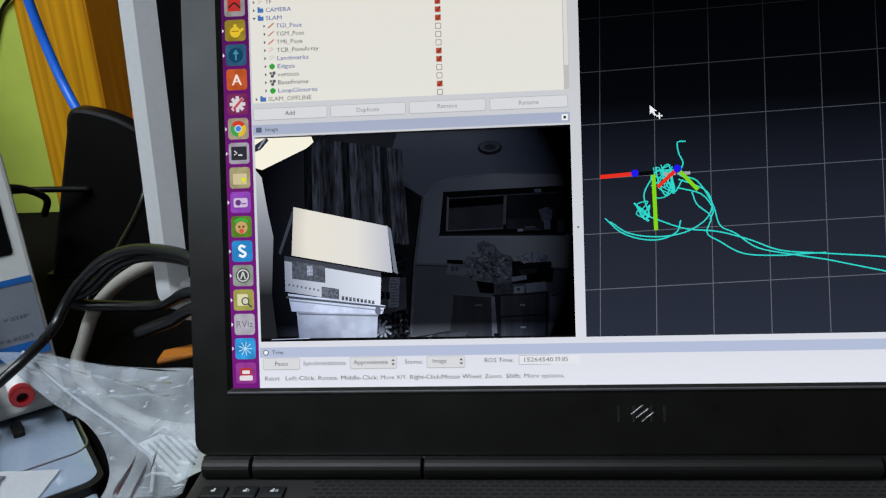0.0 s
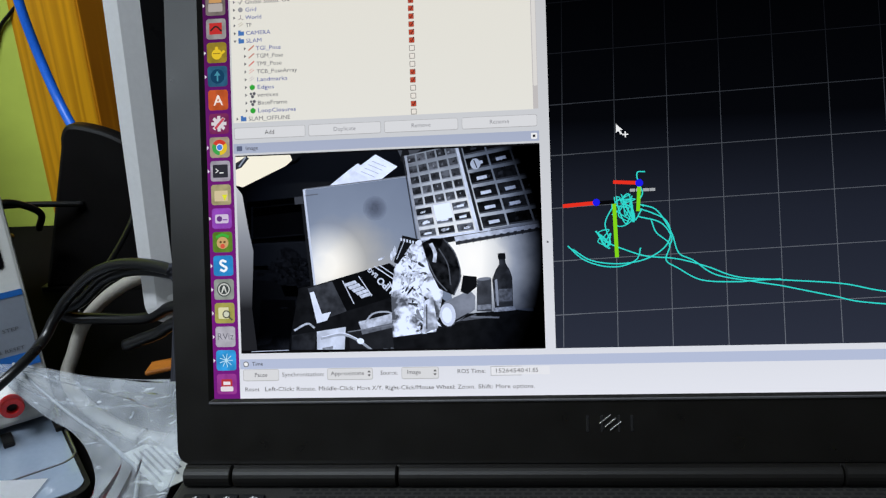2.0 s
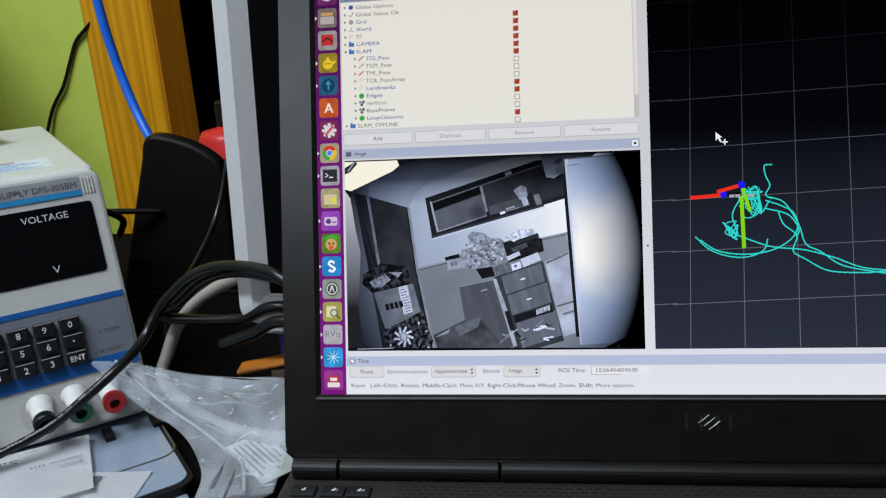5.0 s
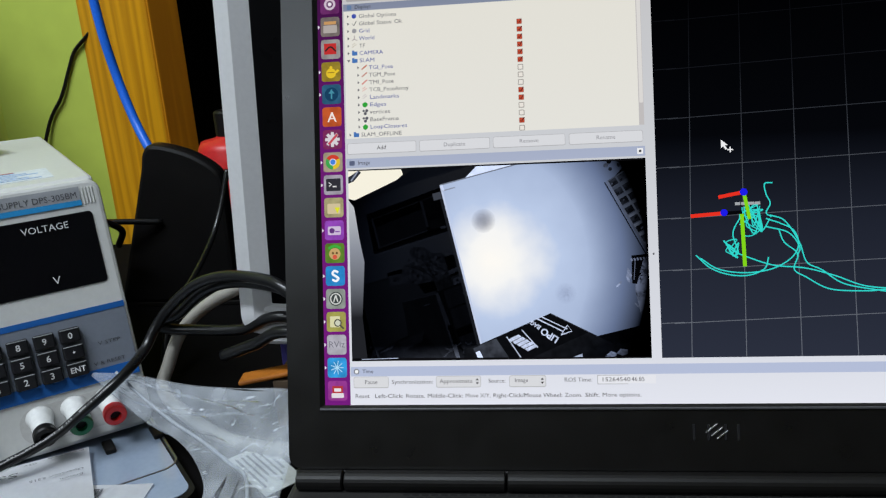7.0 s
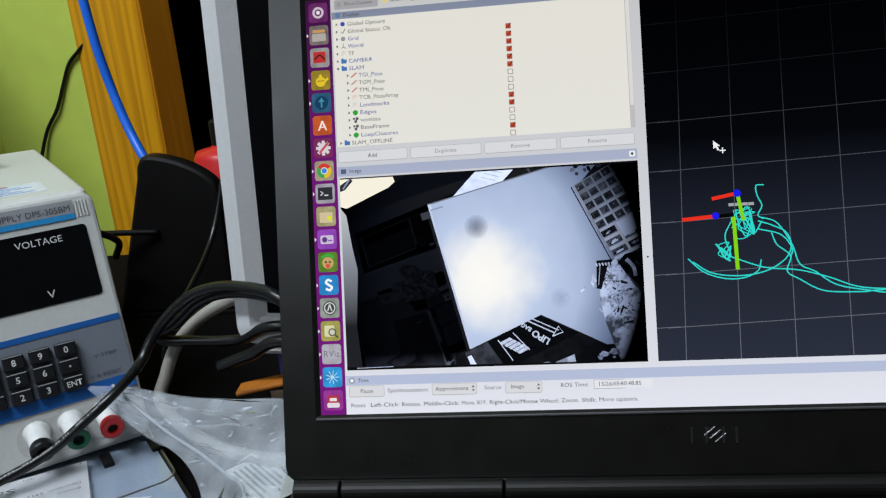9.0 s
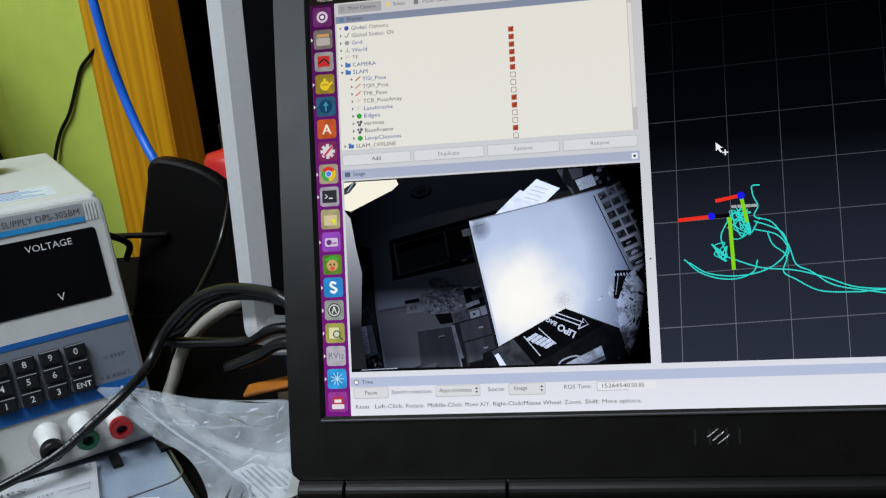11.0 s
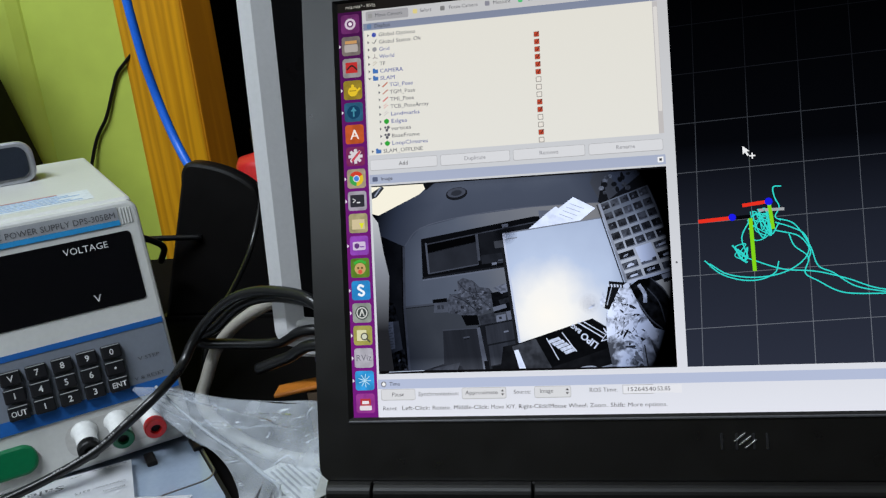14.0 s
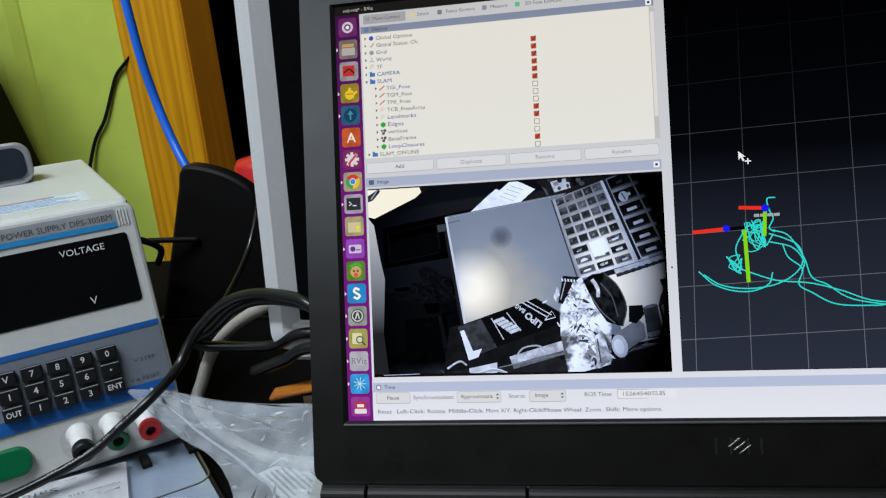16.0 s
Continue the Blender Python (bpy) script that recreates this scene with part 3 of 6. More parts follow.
def launcher_icons():
    cols = [(0.16, 0.03, 0.15), (0.20, 0.17, 0.16), (0.35, 0.33, 0.33), (0.33, 0.24, 0.03), (0.03, 0.12, 0.22), (0.60, 0.11, 0.03), (0.22, 0.03, 0.12), (0.42, 0.35, 0.25), (0.45, 0.42, 0.50),
            (0.42, 0.38, 0.20), (0.30, 0.07, 0.50), (0.12, 0.25, 0.03), (0.03, 0.28, 0.68), (0.32, 0.36, 0.33), (0.42, 0.40, 0.10), (0.48, 0.47, 0.54), (0.04, 0.36, 0.80), (0.35, 0.05, 0.33)]
    for i, c in enumerate(cols):
        x, y = 33, 56 + 58.1 * i
        ui("launcher_icon", plate(x - 25, y - 25, x + 25, y + 25, depth=-0.04, r=7), glow(f"icon_{i}", c, 1.0, 0.35, 200, i))

        def g(col, bm, name="icon_mark"):
            ui(name, bm, glow("im_%02d_%02d_%02d" % tuple(int(99 * k) for k in col), col))

        w, d = (0.75, 0.75, 0.78), -0.07
        if i == 0:
            g((0.6, 0.5, 0.6), disc(x, y, 15, depth=d)), g((0.12, 0.03, 0.12), disc(x, y, 9, depth=-0.08)), g((0.8, 0.75, 0.8), disc(x, y, 5, depth=-0.09))
        elif i == 1:
            g((0.42, 0.38, 0.36), plate(x - 18, y - 4, x + 18, y + 16, depth=d, r=3)), g((0.55, 0.30, 0.12), plate(x - 16, y - 14, x + 16, y - 6, depth=d))
        elif i == 2:
            for dx in (-9, 7):
                for dy in (-8, 6):
                    g((0.5, 0.03, 0.03), plate(x + dx - 8, y + dy - 7, x + dx + 8, y + dy + 7, depth=d))
            g((0.02, 0.02, 0.02), stroke([(x - 14, y + 4), (x, y - 6), (x + 14, y + 6)], 4, depth=-0.08))
        elif i == 3:
            bm = disc(x, y + 4, 13, depth=d)
            stroke([(x + 10, y + 4), (x + 20, y - 4)], 6, bm, d), disc(x, y - 11, 4, bm, d)
            g((0.75, 0.52, 0.03), bm), g((0.30, 0.2, 0.02), stroke([(x - 9, y + 2), (x + 9, y + 2)], 2.5, depth=-0.08, steps=1))
        elif i == 4:
            g((0.01, 0.05, 0.11), disc(x, y, 18, depth=d)), g((0.06, 0.26, 0.36), stroke([(x, y - 12), (x, y + 12)], 4, depth=-0.08, steps=1)), g((0.06, 0.26, 0.36), poly([(x - 8, y - 2), (x, y - 13), (x + 8, y - 2)], depth=-0.09))
        elif i == 5:
            g((0.85, 0.75, 0.70), poly([(x - 12, y + 13), (x - 2, y - 12), (x + 2, y - 12), (x + 12, y + 13), (x + 8, y + 13), (x, y - 4), (x - 8, y + 13)], depth=d)), g((0.85, 0.75, 0.7), plate(x - 9, y + 3, x + 9, y + 6, depth=d - 0.01))
        elif i == 6:
            for k in range(8):
                a = k * math.pi / 4
                g((0.66, 0.62, 0.66), stroke([(x + 8 * math.cos(a), y + 8 * math.sin(a)), (x + 19 * math.cos(a), y + 19 * math.sin(a))], 8, None, d, 1), "gear_tooth")
            g((0.66, 0.62, 0.66), disc(x, y, 13, None, d - 0.005)), g((0.55, 0.07, 0.1), stroke([(x - 10, y + 12), (x + 13, y - 13)], 6, depth=-0.09, steps=1))
        elif i == 7 or i == 8:
            if i == 7:
                for k, col in enumerate(((0.60, 0.05, 0.03), (0.72, 0.5, 0.03), (0.05, 0.36, 0.08))):
                    a = radians(120 * k - 150)
                    g(col, poly([(x, y)] + [(x + 19 * math.cos(a + radians(j * 15)), y + 19 * math.sin(a + radians(j * 15))) for j in range(9)], depth=d - 0.002 * k))
                g(w, disc(x, y, 9, depth=-0.09)), g((0.06, 0.22, 0.7), disc(x, y, 7, depth=-0.1))
            else:
                g((0.03, 0.03, 0.04), plate(x - 19, y - 16, x + 19, y + 16, depth=d, r=2)), g(w, stroke([(x - 12, y - 6), (x - 5, y - 1), (x - 12, y + 4)], 2.5, depth=-0.09, steps=1)), g(w, plate(x - 2, y + 3, x + 8, y + 6, depth=-0.09))
        elif i == 9:
            g((0.62, 0.52, 0.32), plate(x - 17, y - 10, x + 17, y + 16, depth=d, r=2)), g((0.7, 0.72, 0.03), poly([(x + 2, y), (x + 16, y), (x + 9, y + 16)], depth=-0.09))
        elif i == 10:
            g((0.6, 0.5, 0.68), plate(x - 17, y - 10, x + 17, y + 12, depth=d, r=4)), g((0.12, 0.04, 0.2), disc(x - 6, y + 1, 7, depth=-0.09)), g((0.2, 0.06, 0.36), plate(x + 2, y + 2, x + 14, y + 5, depth=-0.09))
        elif i == 11:
            g((0.55, 0.36, 0.15), disc(x, y + 2, 15, depth=d)), g((0.05, 0.4, 0.05), stroke([(x - 16, y - 12), (x, y - 18), (x + 16, y - 12)], 7, depth=-0.08)), g((0.65, 0.1, 0.06), disc(x, y + 10, 6, depth=-0.09)), g((0.1, 0.06, 0.02), disc(x - 5, y, 3, depth=-0.09)), g((0.1, 0.06, 0.02), disc(x + 5, y, 3, depth=-0.09))
        elif i == 12:
            g((0.85, 0.9, 0.95), stroke([(x + 8, y - 9), (x - 2, y - 13), (x - 7, y - 6), (x, y), (x + 8, y + 6), (x + 2, y + 13), (x - 8, y + 9)], 6, depth=d))
        elif i == 13:
            g((0.06, 0.07, 0.07), disc(x, y, 18, depth=d)), g((0.6, 0.62, 0.6), disc(x, y, 15, depth=-0.08)), g((0.05, 0.06, 0.06), disc(x, y, 12, depth=-0.09)), g((0.6, 0.62, 0.6), poly([(x - 7, y + 8), (x - 2, y - 9), (x + 2, y - 9), (x + 7, y + 8), (x + 4, y + 8), (x, y - 3), (x - 4, y + 8)], depth=-0.1))
        elif i == 14:
            g((0.68, 0.66, 0.4), plate(x - 16, y - 14, x + 10, y + 14, depth=d, r=2)), g((0.08, 0.08, 0.06), disc(x + 4, y + 3, 10, depth=-0.08)), g((0.6, 0.62, 0.5), disc(x + 4, y + 3, 7, depth=-0.09)), g((0.08, 0.08, 0.06), stroke([(x + 11, y + 10), (x + 19, y + 18)], 4, depth=-0.09, steps=1))
        elif i == 15:
            word("RViz", x, y, glow("rv", (0.16, 0.16, 0.2)), 16, width=40)
        elif i == 16:
            for k in range(9):
                a = k * 2 * math.pi / 9
                g((0.45, 0.72, 0.9), stroke([(x, y), (x + 17 * math.cos(a), y + 17 * math.sin(a))], 2, None, d - 0.001 * k, 1), "icon_ray")
        else:
            g((0.45, 0.04, 0.05), plate(x - 14, y - 12, x + 14, y + 6, depth=d, r=2)), g((0.8, 0.75, 0.8), plate(x - 9, y - 6, x + 9, y + 2, depth=-0.09)), g((0.75, 0.7, 0.75), plate(x - 16, y + 6, x + 16, y + 18, depth=d, r=3))
        if i in (1, 3, 4, 7, 8, 10, 12, 13, 14, 15, 16):
            g(w, poly([(1, y - 5), (6, y), (1, y + 5)], depth=d), "running_mark")


windows()
launcher_icons()
# ---- the picture shown in the display: flat pieces that slide behind the window surface ----
def spot(x, y, depth=0.0):
    """A place in a sliding piece's own space, from columns and rows."""
    return (x * PX, depth * 0.001, -y * PX)


class Picture:
    """Collects flat lit shapes of one sliding piece, which become one mesh."""

    def __init__(self):
        self.bm, self.mats = bmesh.new(), []

    def face(self, pts, material, depth=0.0):
        if material not in self.mats:
            self.mats.append(material)
        f = self.bm.faces.new([self.bm.verts.new(spot(x, y, depth)) for x, y in pts])
        f.normal_update()
        if f.normal.y > 0:
            f.normal_flip()
        f.material_index = self.mats.index(material)

    def rect(self, x0, y0, x1, y1, material, depth=0.0):
        self.face([(x0, y0), (x1, y0), (x1, y1), (x0, y1)], material, depth)

    def disc(self, x, y, rx, ry, material, depth=0.0, n=16):
        self.face([(x + rx * math.cos(2 * math.pi * k / n), y + ry * math.sin(2 * math.pi * k / n)) for k in range(n)], material, depth)

    def line(self, pts, width, material, depth=0.0, steps=1):
        line = smooth_line([(x, y, 0) for x, y in pts], steps) if steps > 1 else [Vector((x, y, 0)) for x, y in pts]
        a = None
        for i, c in enumerate(line):
            d = line[min(i + 1, len(line) - 1)] - line[max(i - 1, 0)]
            if d.length < 1e-6:
                continue
            s = Vector((-d.y, d.x, 0)).normalized() * width / 2
            p = ((c.x + s.x, c.y + s.y), (c.x - s.x, c.y - s.y))
            if a:
                self.face([a[0], a[1], p[1], p[0]], material, depth)
            a = p

    def words(self, text, x, y, cap, material, depth=0.0, turn=0.0, bold=0.0):
        cu = bpy.data.curves.new("words", "FONT")
        cu.body, cu.size, cu.align_x, cu.align_y, cu.resolution_u, cu.offset = text, cap * PX / 0.7, "CENTER", "CENTER", 3, bold * PX
        tmp = bpy.data.objects.new("words", cu)
        me = bpy.data.meshes.new_from_object(tmp)
        bpy.data.objects.remove(tmp), bpy.data.curves.remove(cu)
        me.transform(Matrix.Translation(spot(x, y, depth)) @ Matrix.Rotation(radians(turn), 4, "Y") @ Matrix.Rotation(radians(90), 4, "X"))
        if material not in self.mats:
            self.mats.append(material)
        n0 = len(self.bm.faces)
        self.bm.from_mesh(me)
        self.bm.faces.ensure_lookup_table()
        for f in self.bm.faces[n0:]:
            f.material_index = self.mats.index(material)
        bpy.data.meshes.remove(me)

    def place(self, name, label):
        return part(name, self.bm, self.mats, screen, label)


def shot(x, y, turn=0.0):
    """The pose of a sliding piece whose origin lies at a column and row; turn: degrees, anticlockwise."""
    return pose(x * PX, 0, (1080 - y) * PX, 0, -turn, 0)


def grey(v, cloud=0.0, scale=1500.0, seed=0.0, stretch=(1, 1, 1), low=0.35, high=0.65):
    """A bluish grey of the monochrome camera picture."""
    return glow("grey_%d_%d_%d_%d" % (v * 1000, cloud * 100, scale, seed * 10), (v * 0.85, v * 0.965, v * 1.27), 1.0, cloud, scale, seed, stretch, low, high)


def map_drawing():
    """Grid, tracks and fixed axes of the map, which shift together."""
    made = []

    def piece(name, label=""):
        made.append((Picture(), name, label))
        return made[-1][0]

    grid = glow_ramp("grid_line", [(0, (0.15, 0.165, 0.20)), (0.45, (0.085, 0.095, 0.115)), (0.62, (0.035, 0.040, 0.050)), (0.76, (0.008, 0.009, 0.012)), (1, (0.0006, 0.0007, 0.0009))], 2, -1010 * PX, -60 * PX)
    for i in range(0, 9):
        piece("grid_line").line([(884 + 117.5 * i, 100), (864 + 126.3 * i, 1000)], 1.7, grid, 0.40)
    for y in (158, 277, 398, 517, 641, 766, 893, 1022):
        piece("grid_line").line([(826, y + 2), (1900, y - 35)], 1.7, grid, 0.41)
        piece("grid_stub").line([(826, y + 2), (892, y)], 1.7, grid, 0.42)
    teal = glow("map_teal", (0.03, 0.68, 0.61))
    piece("map_track", "turquoise camera track").line([(881, 732), (915, 764), (959, 781), (1003, 783), (1039, 768), (1049, 741)], 3.0, teal, 0.380, 8)
    piece("map_track", "turquoise camera track").line([(892, 740), (933, 767), (994, 777), (1056, 769), (1101, 744), (1118, 713), (1109, 680), (1080, 662), (1046, 649)], 3.0, teal, 0.376, 8)
    piece("map_track", "turquoise camera track").line([(946, 699), (967, 723), (997, 738), (1057, 760), (1117, 767), (1151, 774), (1201, 790), (1267, 815), (1362, 824)], 3.0, teal, 0.372, 8)
    piece("map_track", "turquoise camera track").line([(1055, 641), (1089, 656), (1120, 708), (1135, 755), (1168, 774), (1217, 808), (1299, 826), (1361, 837)], 3.0, teal, 0.368, 8)
    piece("map_track", "turquoise camera track").line([(1075, 678), (1086, 707), (1115, 735), (1106, 771), (1133, 791), (1186, 820), (1266, 826), (1300, 824), (1362, 822)], 3.0, teal, 0.364, 8)
    piece("map_track", "turquoise camera track").line([(1045, 668), (1096, 684), (1120, 718), (1114, 740)], 3.0, teal, 0.360, 8)
    piece("map_track", "turquoise camera track").line([(1064, 564), (1046, 566), (1048, 590), (1057, 613), (1047, 635), (1059, 645)], 3.0, teal, 0.356, 8)
    piece("map_track", "turquoise camera track").line([(989, 641), (969, 682), (980, 728), (966, 732), (981, 705), (970, 737), (948, 699)], 3.0, teal, 0.352, 8)
    piece("map_track", "turquoise camera track").line([(997, 619), (1000, 646), (1017, 684), (1030, 648), (1007, 633), (1026, 616), (1035, 676), (1055, 650)], 3.0, teal, 0.348, 8)
    piece("map_track", "turquoise camera track").line([(1362, 824), (1495, 836), (1589, 856), (1790, 886)], 3.0, teal, 0.344, 8)
    piece("map_track", "turquoise camera track").line([(1361, 837), (1477, 864), (1555, 881), (1790, 902)], 3.0, teal, 0.340, 8)
    rnd = random.Random(4)
    for k in range(7):
        cx, cy = (1010, 650) if k < 5 else (965, 715)
        q = [(cx + rnd.uniform(-28, 30) * (1 if k < 5 else 0.5), cy + rnd.uniform(-38, 42) * (1 if k < 5 else 0.6)) for _ in range(6)]
        piece("map_track", "turquoise camera track").line(q, 2.4, teal, 0.34 - 0.004 * k, 8)
    piece("map_axis", "red axis").line([(872, 638), (952, 633)], 9, AX_R, 0.28), piece("map_axis", "black axis").line([(952, 634), (992, 632)], 9, AX_K, 0.275), piece("map_axis", "blue axis").disc(950, 632, 8.5, 8.5, AX_B, 0.27)
    piece("map_axis", "green axis").line([(991, 636), (994, 762)], 9, AX_G, 0.28)
    return [q.place(name, label) for q, name, label in made]


AX_R, AX_G, AX_B, AX_K = glow("axis_red", (0.80, 0.03, 0.015)), glow("axis_green", (0.22, 0.66, 0.01)), glow("axis_blue", (0.012, 0.012, 0.80)), glow("axis_black", (0.002, 0.002, 0.003))
map_pieces = map_drawing()


def marker():
    p = Picture()
    p.line([(0, 0), (-60, 0)], 8.5, AX_R, 0.20), p.line([(0, 0), (0, 66)], 8.5, AX_G, 0.19), p.disc(0, 0, 9, 9, AX_B, 0.17)
    return p.place("camera_marker", "red, green and blue axes of the tracked camera")


camera_marker = marker()
CAP = Picture()
for k, (a, b) in enumerate(((0, 12), (14, 26), (30, 44), (45, 58))):
    CAP.rect(a, 0, b, 7, glow("caption_grey", (0.36, 0.38, 0.40)), 0.22)
ui_caption = CAP.place("map_caption", "small pale caption bars")
ui_caption.matrix_basis = shot(1018, 601)


def pointer():
    cur = poly([(990, 449), (990, 470), (995, 465), (1000, 474), (1004, 472), (999, 463), (1006, 463)], depth=-0.14)
    stroke([(1004, 474), (1018, 474)], 3, cur, -0.14, 1), stroke([(1011, 467), (1011, 481)], 3, cur, -0.15, 1)
    ui("mouse_pointer", cur, WHITE_G)


pointer()


# the camera picture, back to front
def video_backdrop():
    m = glow_ramp("room_backdrop", [(0.0, (0.10, 0.115, 0.15)), (0.5, (0.14, 0.16, 0.21)), (0.8, (0.30, 0.34, 0.43)), (1.0, (0.62, 0.68, 0.80))], 2, -1020 * PX, 0, cloud=0.05, scale=40)
    p = Picture()
    p.rect(0, 0, 800, 1020, m, 2.2)
    return p.place("video_room", "dark room in the camera picture")


def video_fitting():
    """The ceiling's lamp fitting, seen when the camera looks up."""
    lamp, dim, bolt = glow("ceiling_fitting", (0.88, 0.86, 0.80)), grey(0.34, 0.3, 300, 2), grey(0.03)
    p = Picture()
    p.face([(262, 60), (760, 60), (752, 112), (716, 134), (640, 146), (540, 138), (420, 132), (300, 122)], lamp, 1.70)
    p.line([(262, 118), (300, 126), (420, 138), (540, 144), (640, 152), (720, 140), (756, 112)], 5, dim, 1.695)
    p.face([(398, 136), (446, 140), (420, 184), (404, 192), (384, 180)], lamp, 1.69), p.line([(384, 182), (404, 193), (422, 184)], 4, dim, 1.685)
    p.face([(530, 138), (578, 140), (574, 226), (560, 240), (540, 234)], lamp, 1.69), p.rect(538, 178, 576, 194, dim, 1.685), p.line([(540, 236), (560, 241), (575, 226)], 4, dim, 1.68), p.rect(572, 70, 577, 140, dim, 1.68)
    for x, y in ((372, 108), (500, 100), (622, 112), (700, 112)):
        p.disc(x, y, 6, 5, bolt, 1.68)
    return p.place("video_lamp", "white ceiling lamp fitting in the camera picture")


def video_window():
    """The far wall: window, door, clothes on a chest, ceiling lamp; the origin is the window's upper corner."""
    p = Picture()
    rnd = random.Random(21)
    ceil = glow_ramp("room_ceiling", [(0.0, (0.25, 0.30, 0.42)), (0.2, (0.30, 0.36, 0.50)), (0.6, (0.69, 0.78, 0.97)), (1.0, (0.88, 0.94, 1.0))], 2, 0.0, 440 * PX, cloud=0.05, scale=30)
    p.face([(-144, -51), (-52, 9), (-2, -30), (116, -40), (293, -32), (596, 5), (640, -330), (-40, -330)], ceil, 2.10)
    wall = glow_ramp("room_wall", [(0.0, (0.28, 0.34, 0.47)), (0.35, (0.44, 0.52, 0.68)), (0.7, (0.80, 0.84, 0.92)), (1.0, (0.95, 0.96, 0.98))], 0, -80 * PX, 420 * PX, cloud=0.06, scale=50)
    p.face([(-52, 9), (-2, -30), (116, -40), (293, -32), (596, 5), (554, 208), (238, 182), (-77, 164)], wall, 2.08)
    p.face([(-77, 164), (238, 182), (554, 208), (487, 537), (-108, 480)], glow_ramp("room_dado", [(0.0, (0.16, 0.185, 0.235)), (1.0, (0.24, 0.275, 0.34))], 0, -80 * PX, 300 * PX, cloud=0.2, scale=60), 2.07)
    p.line([(-77, 163), (238, 181), (554, 207)], 4, grey(0.30), 2.06), p.line([(-77, 167), (238, 185), (554, 211)], 2, grey(0.07), 2.055)
    p.line([(-50, 8), (-2, -30), (116, -40), (293, -32), (596, 5)], 2, grey(0.50), 2.055, 4)
    # dark door, its frame and the curtain beside it
    p.face([(-144, -51), (-52, 9), (-77, 167), (-100, 430), (-204, 430), (-164, 107)], grey(0.040, 0.5, 90, 5), 2.05), p.line([(-53, 9), (-77, 167), (-99, 430)], 6, grey(0.30, 0.3, 200, 1), 2.03), p.line([(-58, 9), (-82, 167), (-104, 430)], 3, grey(0.012), 2.025)
    p.face([(-178, -72), (-144, -51), (-164, 107), (-204, 430), (-232, 430), (-196, 107)], grey(0.05, 0.75, 500, 6, (3, 1, 0.05)), 2.04), p.line([(-146, -50), (-166, 107), (-206, 430)], 7, grey(0.28, 0.4, 200, 2), 2.02)
    # window: frame, two panes, things on its sill
    fr = grey(0.016)
    p.face([(-5, -2), (289, -8), (350, 2), (346, 104), (275, 104), (-17, 97)], fr, 1.98)
    p.face([(7, 16), (135, 12), (136, 32), (6, 38)], grey(0.006), 1.96), p.face([(7, 36), (136, 30), (130, 86), (3, 89)], grey(0.125, 0.35, 90, 1, low=0.3, high=0.7), 1.96)
    p.face([(144, 12), (340, 8), (338, 96), (140, 88)], grey(0.050, 0.5, 90, 2), 1.965), p.face([(141, 66), (268, 70), (267, 97), (140, 88)], grey(0.085, 0.4, 200, 4), 1.96)
    p.line([(139, 10), (134, 86)], 7, grey(0.30, 0.2, 300), 1.95), p.line([(6, 10), (1, 90)], 5, grey(0.38), 1.95), p.line([(6, 14), (140, 10), (330, 6)], 3, grey(0.26, 0.5, 200, 3), 1.95), p.line([(2, 89), (132, 87)], 3, grey(0.30), 1.95)
    p.line([(-18, 98), (120, 101), (275, 105)], 5, grey(0.045), 1.955), p.line([(-18, 103), (275, 110)], 2, grey(0.70), 1.955)
    p.face([(214, 46), (234, 40), (246, 48), (244, 70), (222, 74)], grey(0.42, 0.4, 500, 5), 1.94), p.rect(226, 70, 240, 92, grey(0.60, 0.4, 600, 6), 1.938), p.rect(242, 66, 256, 98, grey(0.02), 1.94), p.rect(258, 74, 272, 100, grey(0.26, 0.4, 900), 1.935)
    p.rect(165, 89, 178, 95, grey(0.85), 1.93), p.rect(182, 84, 206, 88, grey(0.34), 1.93), p.rect(180, 90, 216, 93, grey(0.22), 1.93), p.rect(206, -2, 222, 6, grey(0.55), 1.93), p.rect(132, 78, 139, 88, grey(0.02), 1.93)
    # clothes heaped on the chest
    heap = [(70, 121), (86, 114), (111, 126), (124, 144), (147, 151), (160, 171), (149, 199), (121, 212), (87, 218), (67, 206), (34, 196), (36, 163), (48, 151), (70, 152)]
    p.face(heap, grey(0.40, 0.55, 700, 6, low=0.38, high=0.62), 1.90)
    for k in range(70):
        x, y, w, a = rnd.gauss(98, 26), rnd.gauss(172, 20), rnd.uniform(2, 6), rnd.uniform(0, 3)
        if not (46 < x < 146 and 132 + abs(x - 86) * 0.35 < y < 206):
            continue
        p.face([(x + w * rnd.uniform(0.5, 1.3) * math.cos(a + j * 1.25), y + w * rnd.uniform(0.4, 1.0) * math.sin(a + j * 1.25)) for j in range(5)], grey(rnd.choice((0.10, 0.16, 0.55, 0.70)), 0.3, 900, k % 3), 1.898 - 0.0004 * k)
    p.line([(72, 124), (92, 150), (128, 158)], 2.5, grey(0.13), 1.868, 5), p.line([(54, 156), (84, 176), (110, 206)], 2.5, grey(0.11), 1.868, 5), p.line([(112, 130), (118, 168), (140, 196)], 2, grey(0.12), 1.868, 5)
    p.face([(2, 166), (39, 168), (34, 194), (-3, 190)], grey(0.42, 0.3, 300, 7), 1.89), p.rect(8, 173, 16, 183, grey(0.16), 1.885), p.rect(19, 174, 25, 184, grey(0.16), 1.885), p.face([(-1, 156), (37, 158), (36, 168), (-1, 165)], grey(0.010), 1.885)
    p.face([(150, 164), (222, 160), (246, 184), (242, 214), (150, 216)], grey(0.022, 0.6, 400, 8), 1.895)
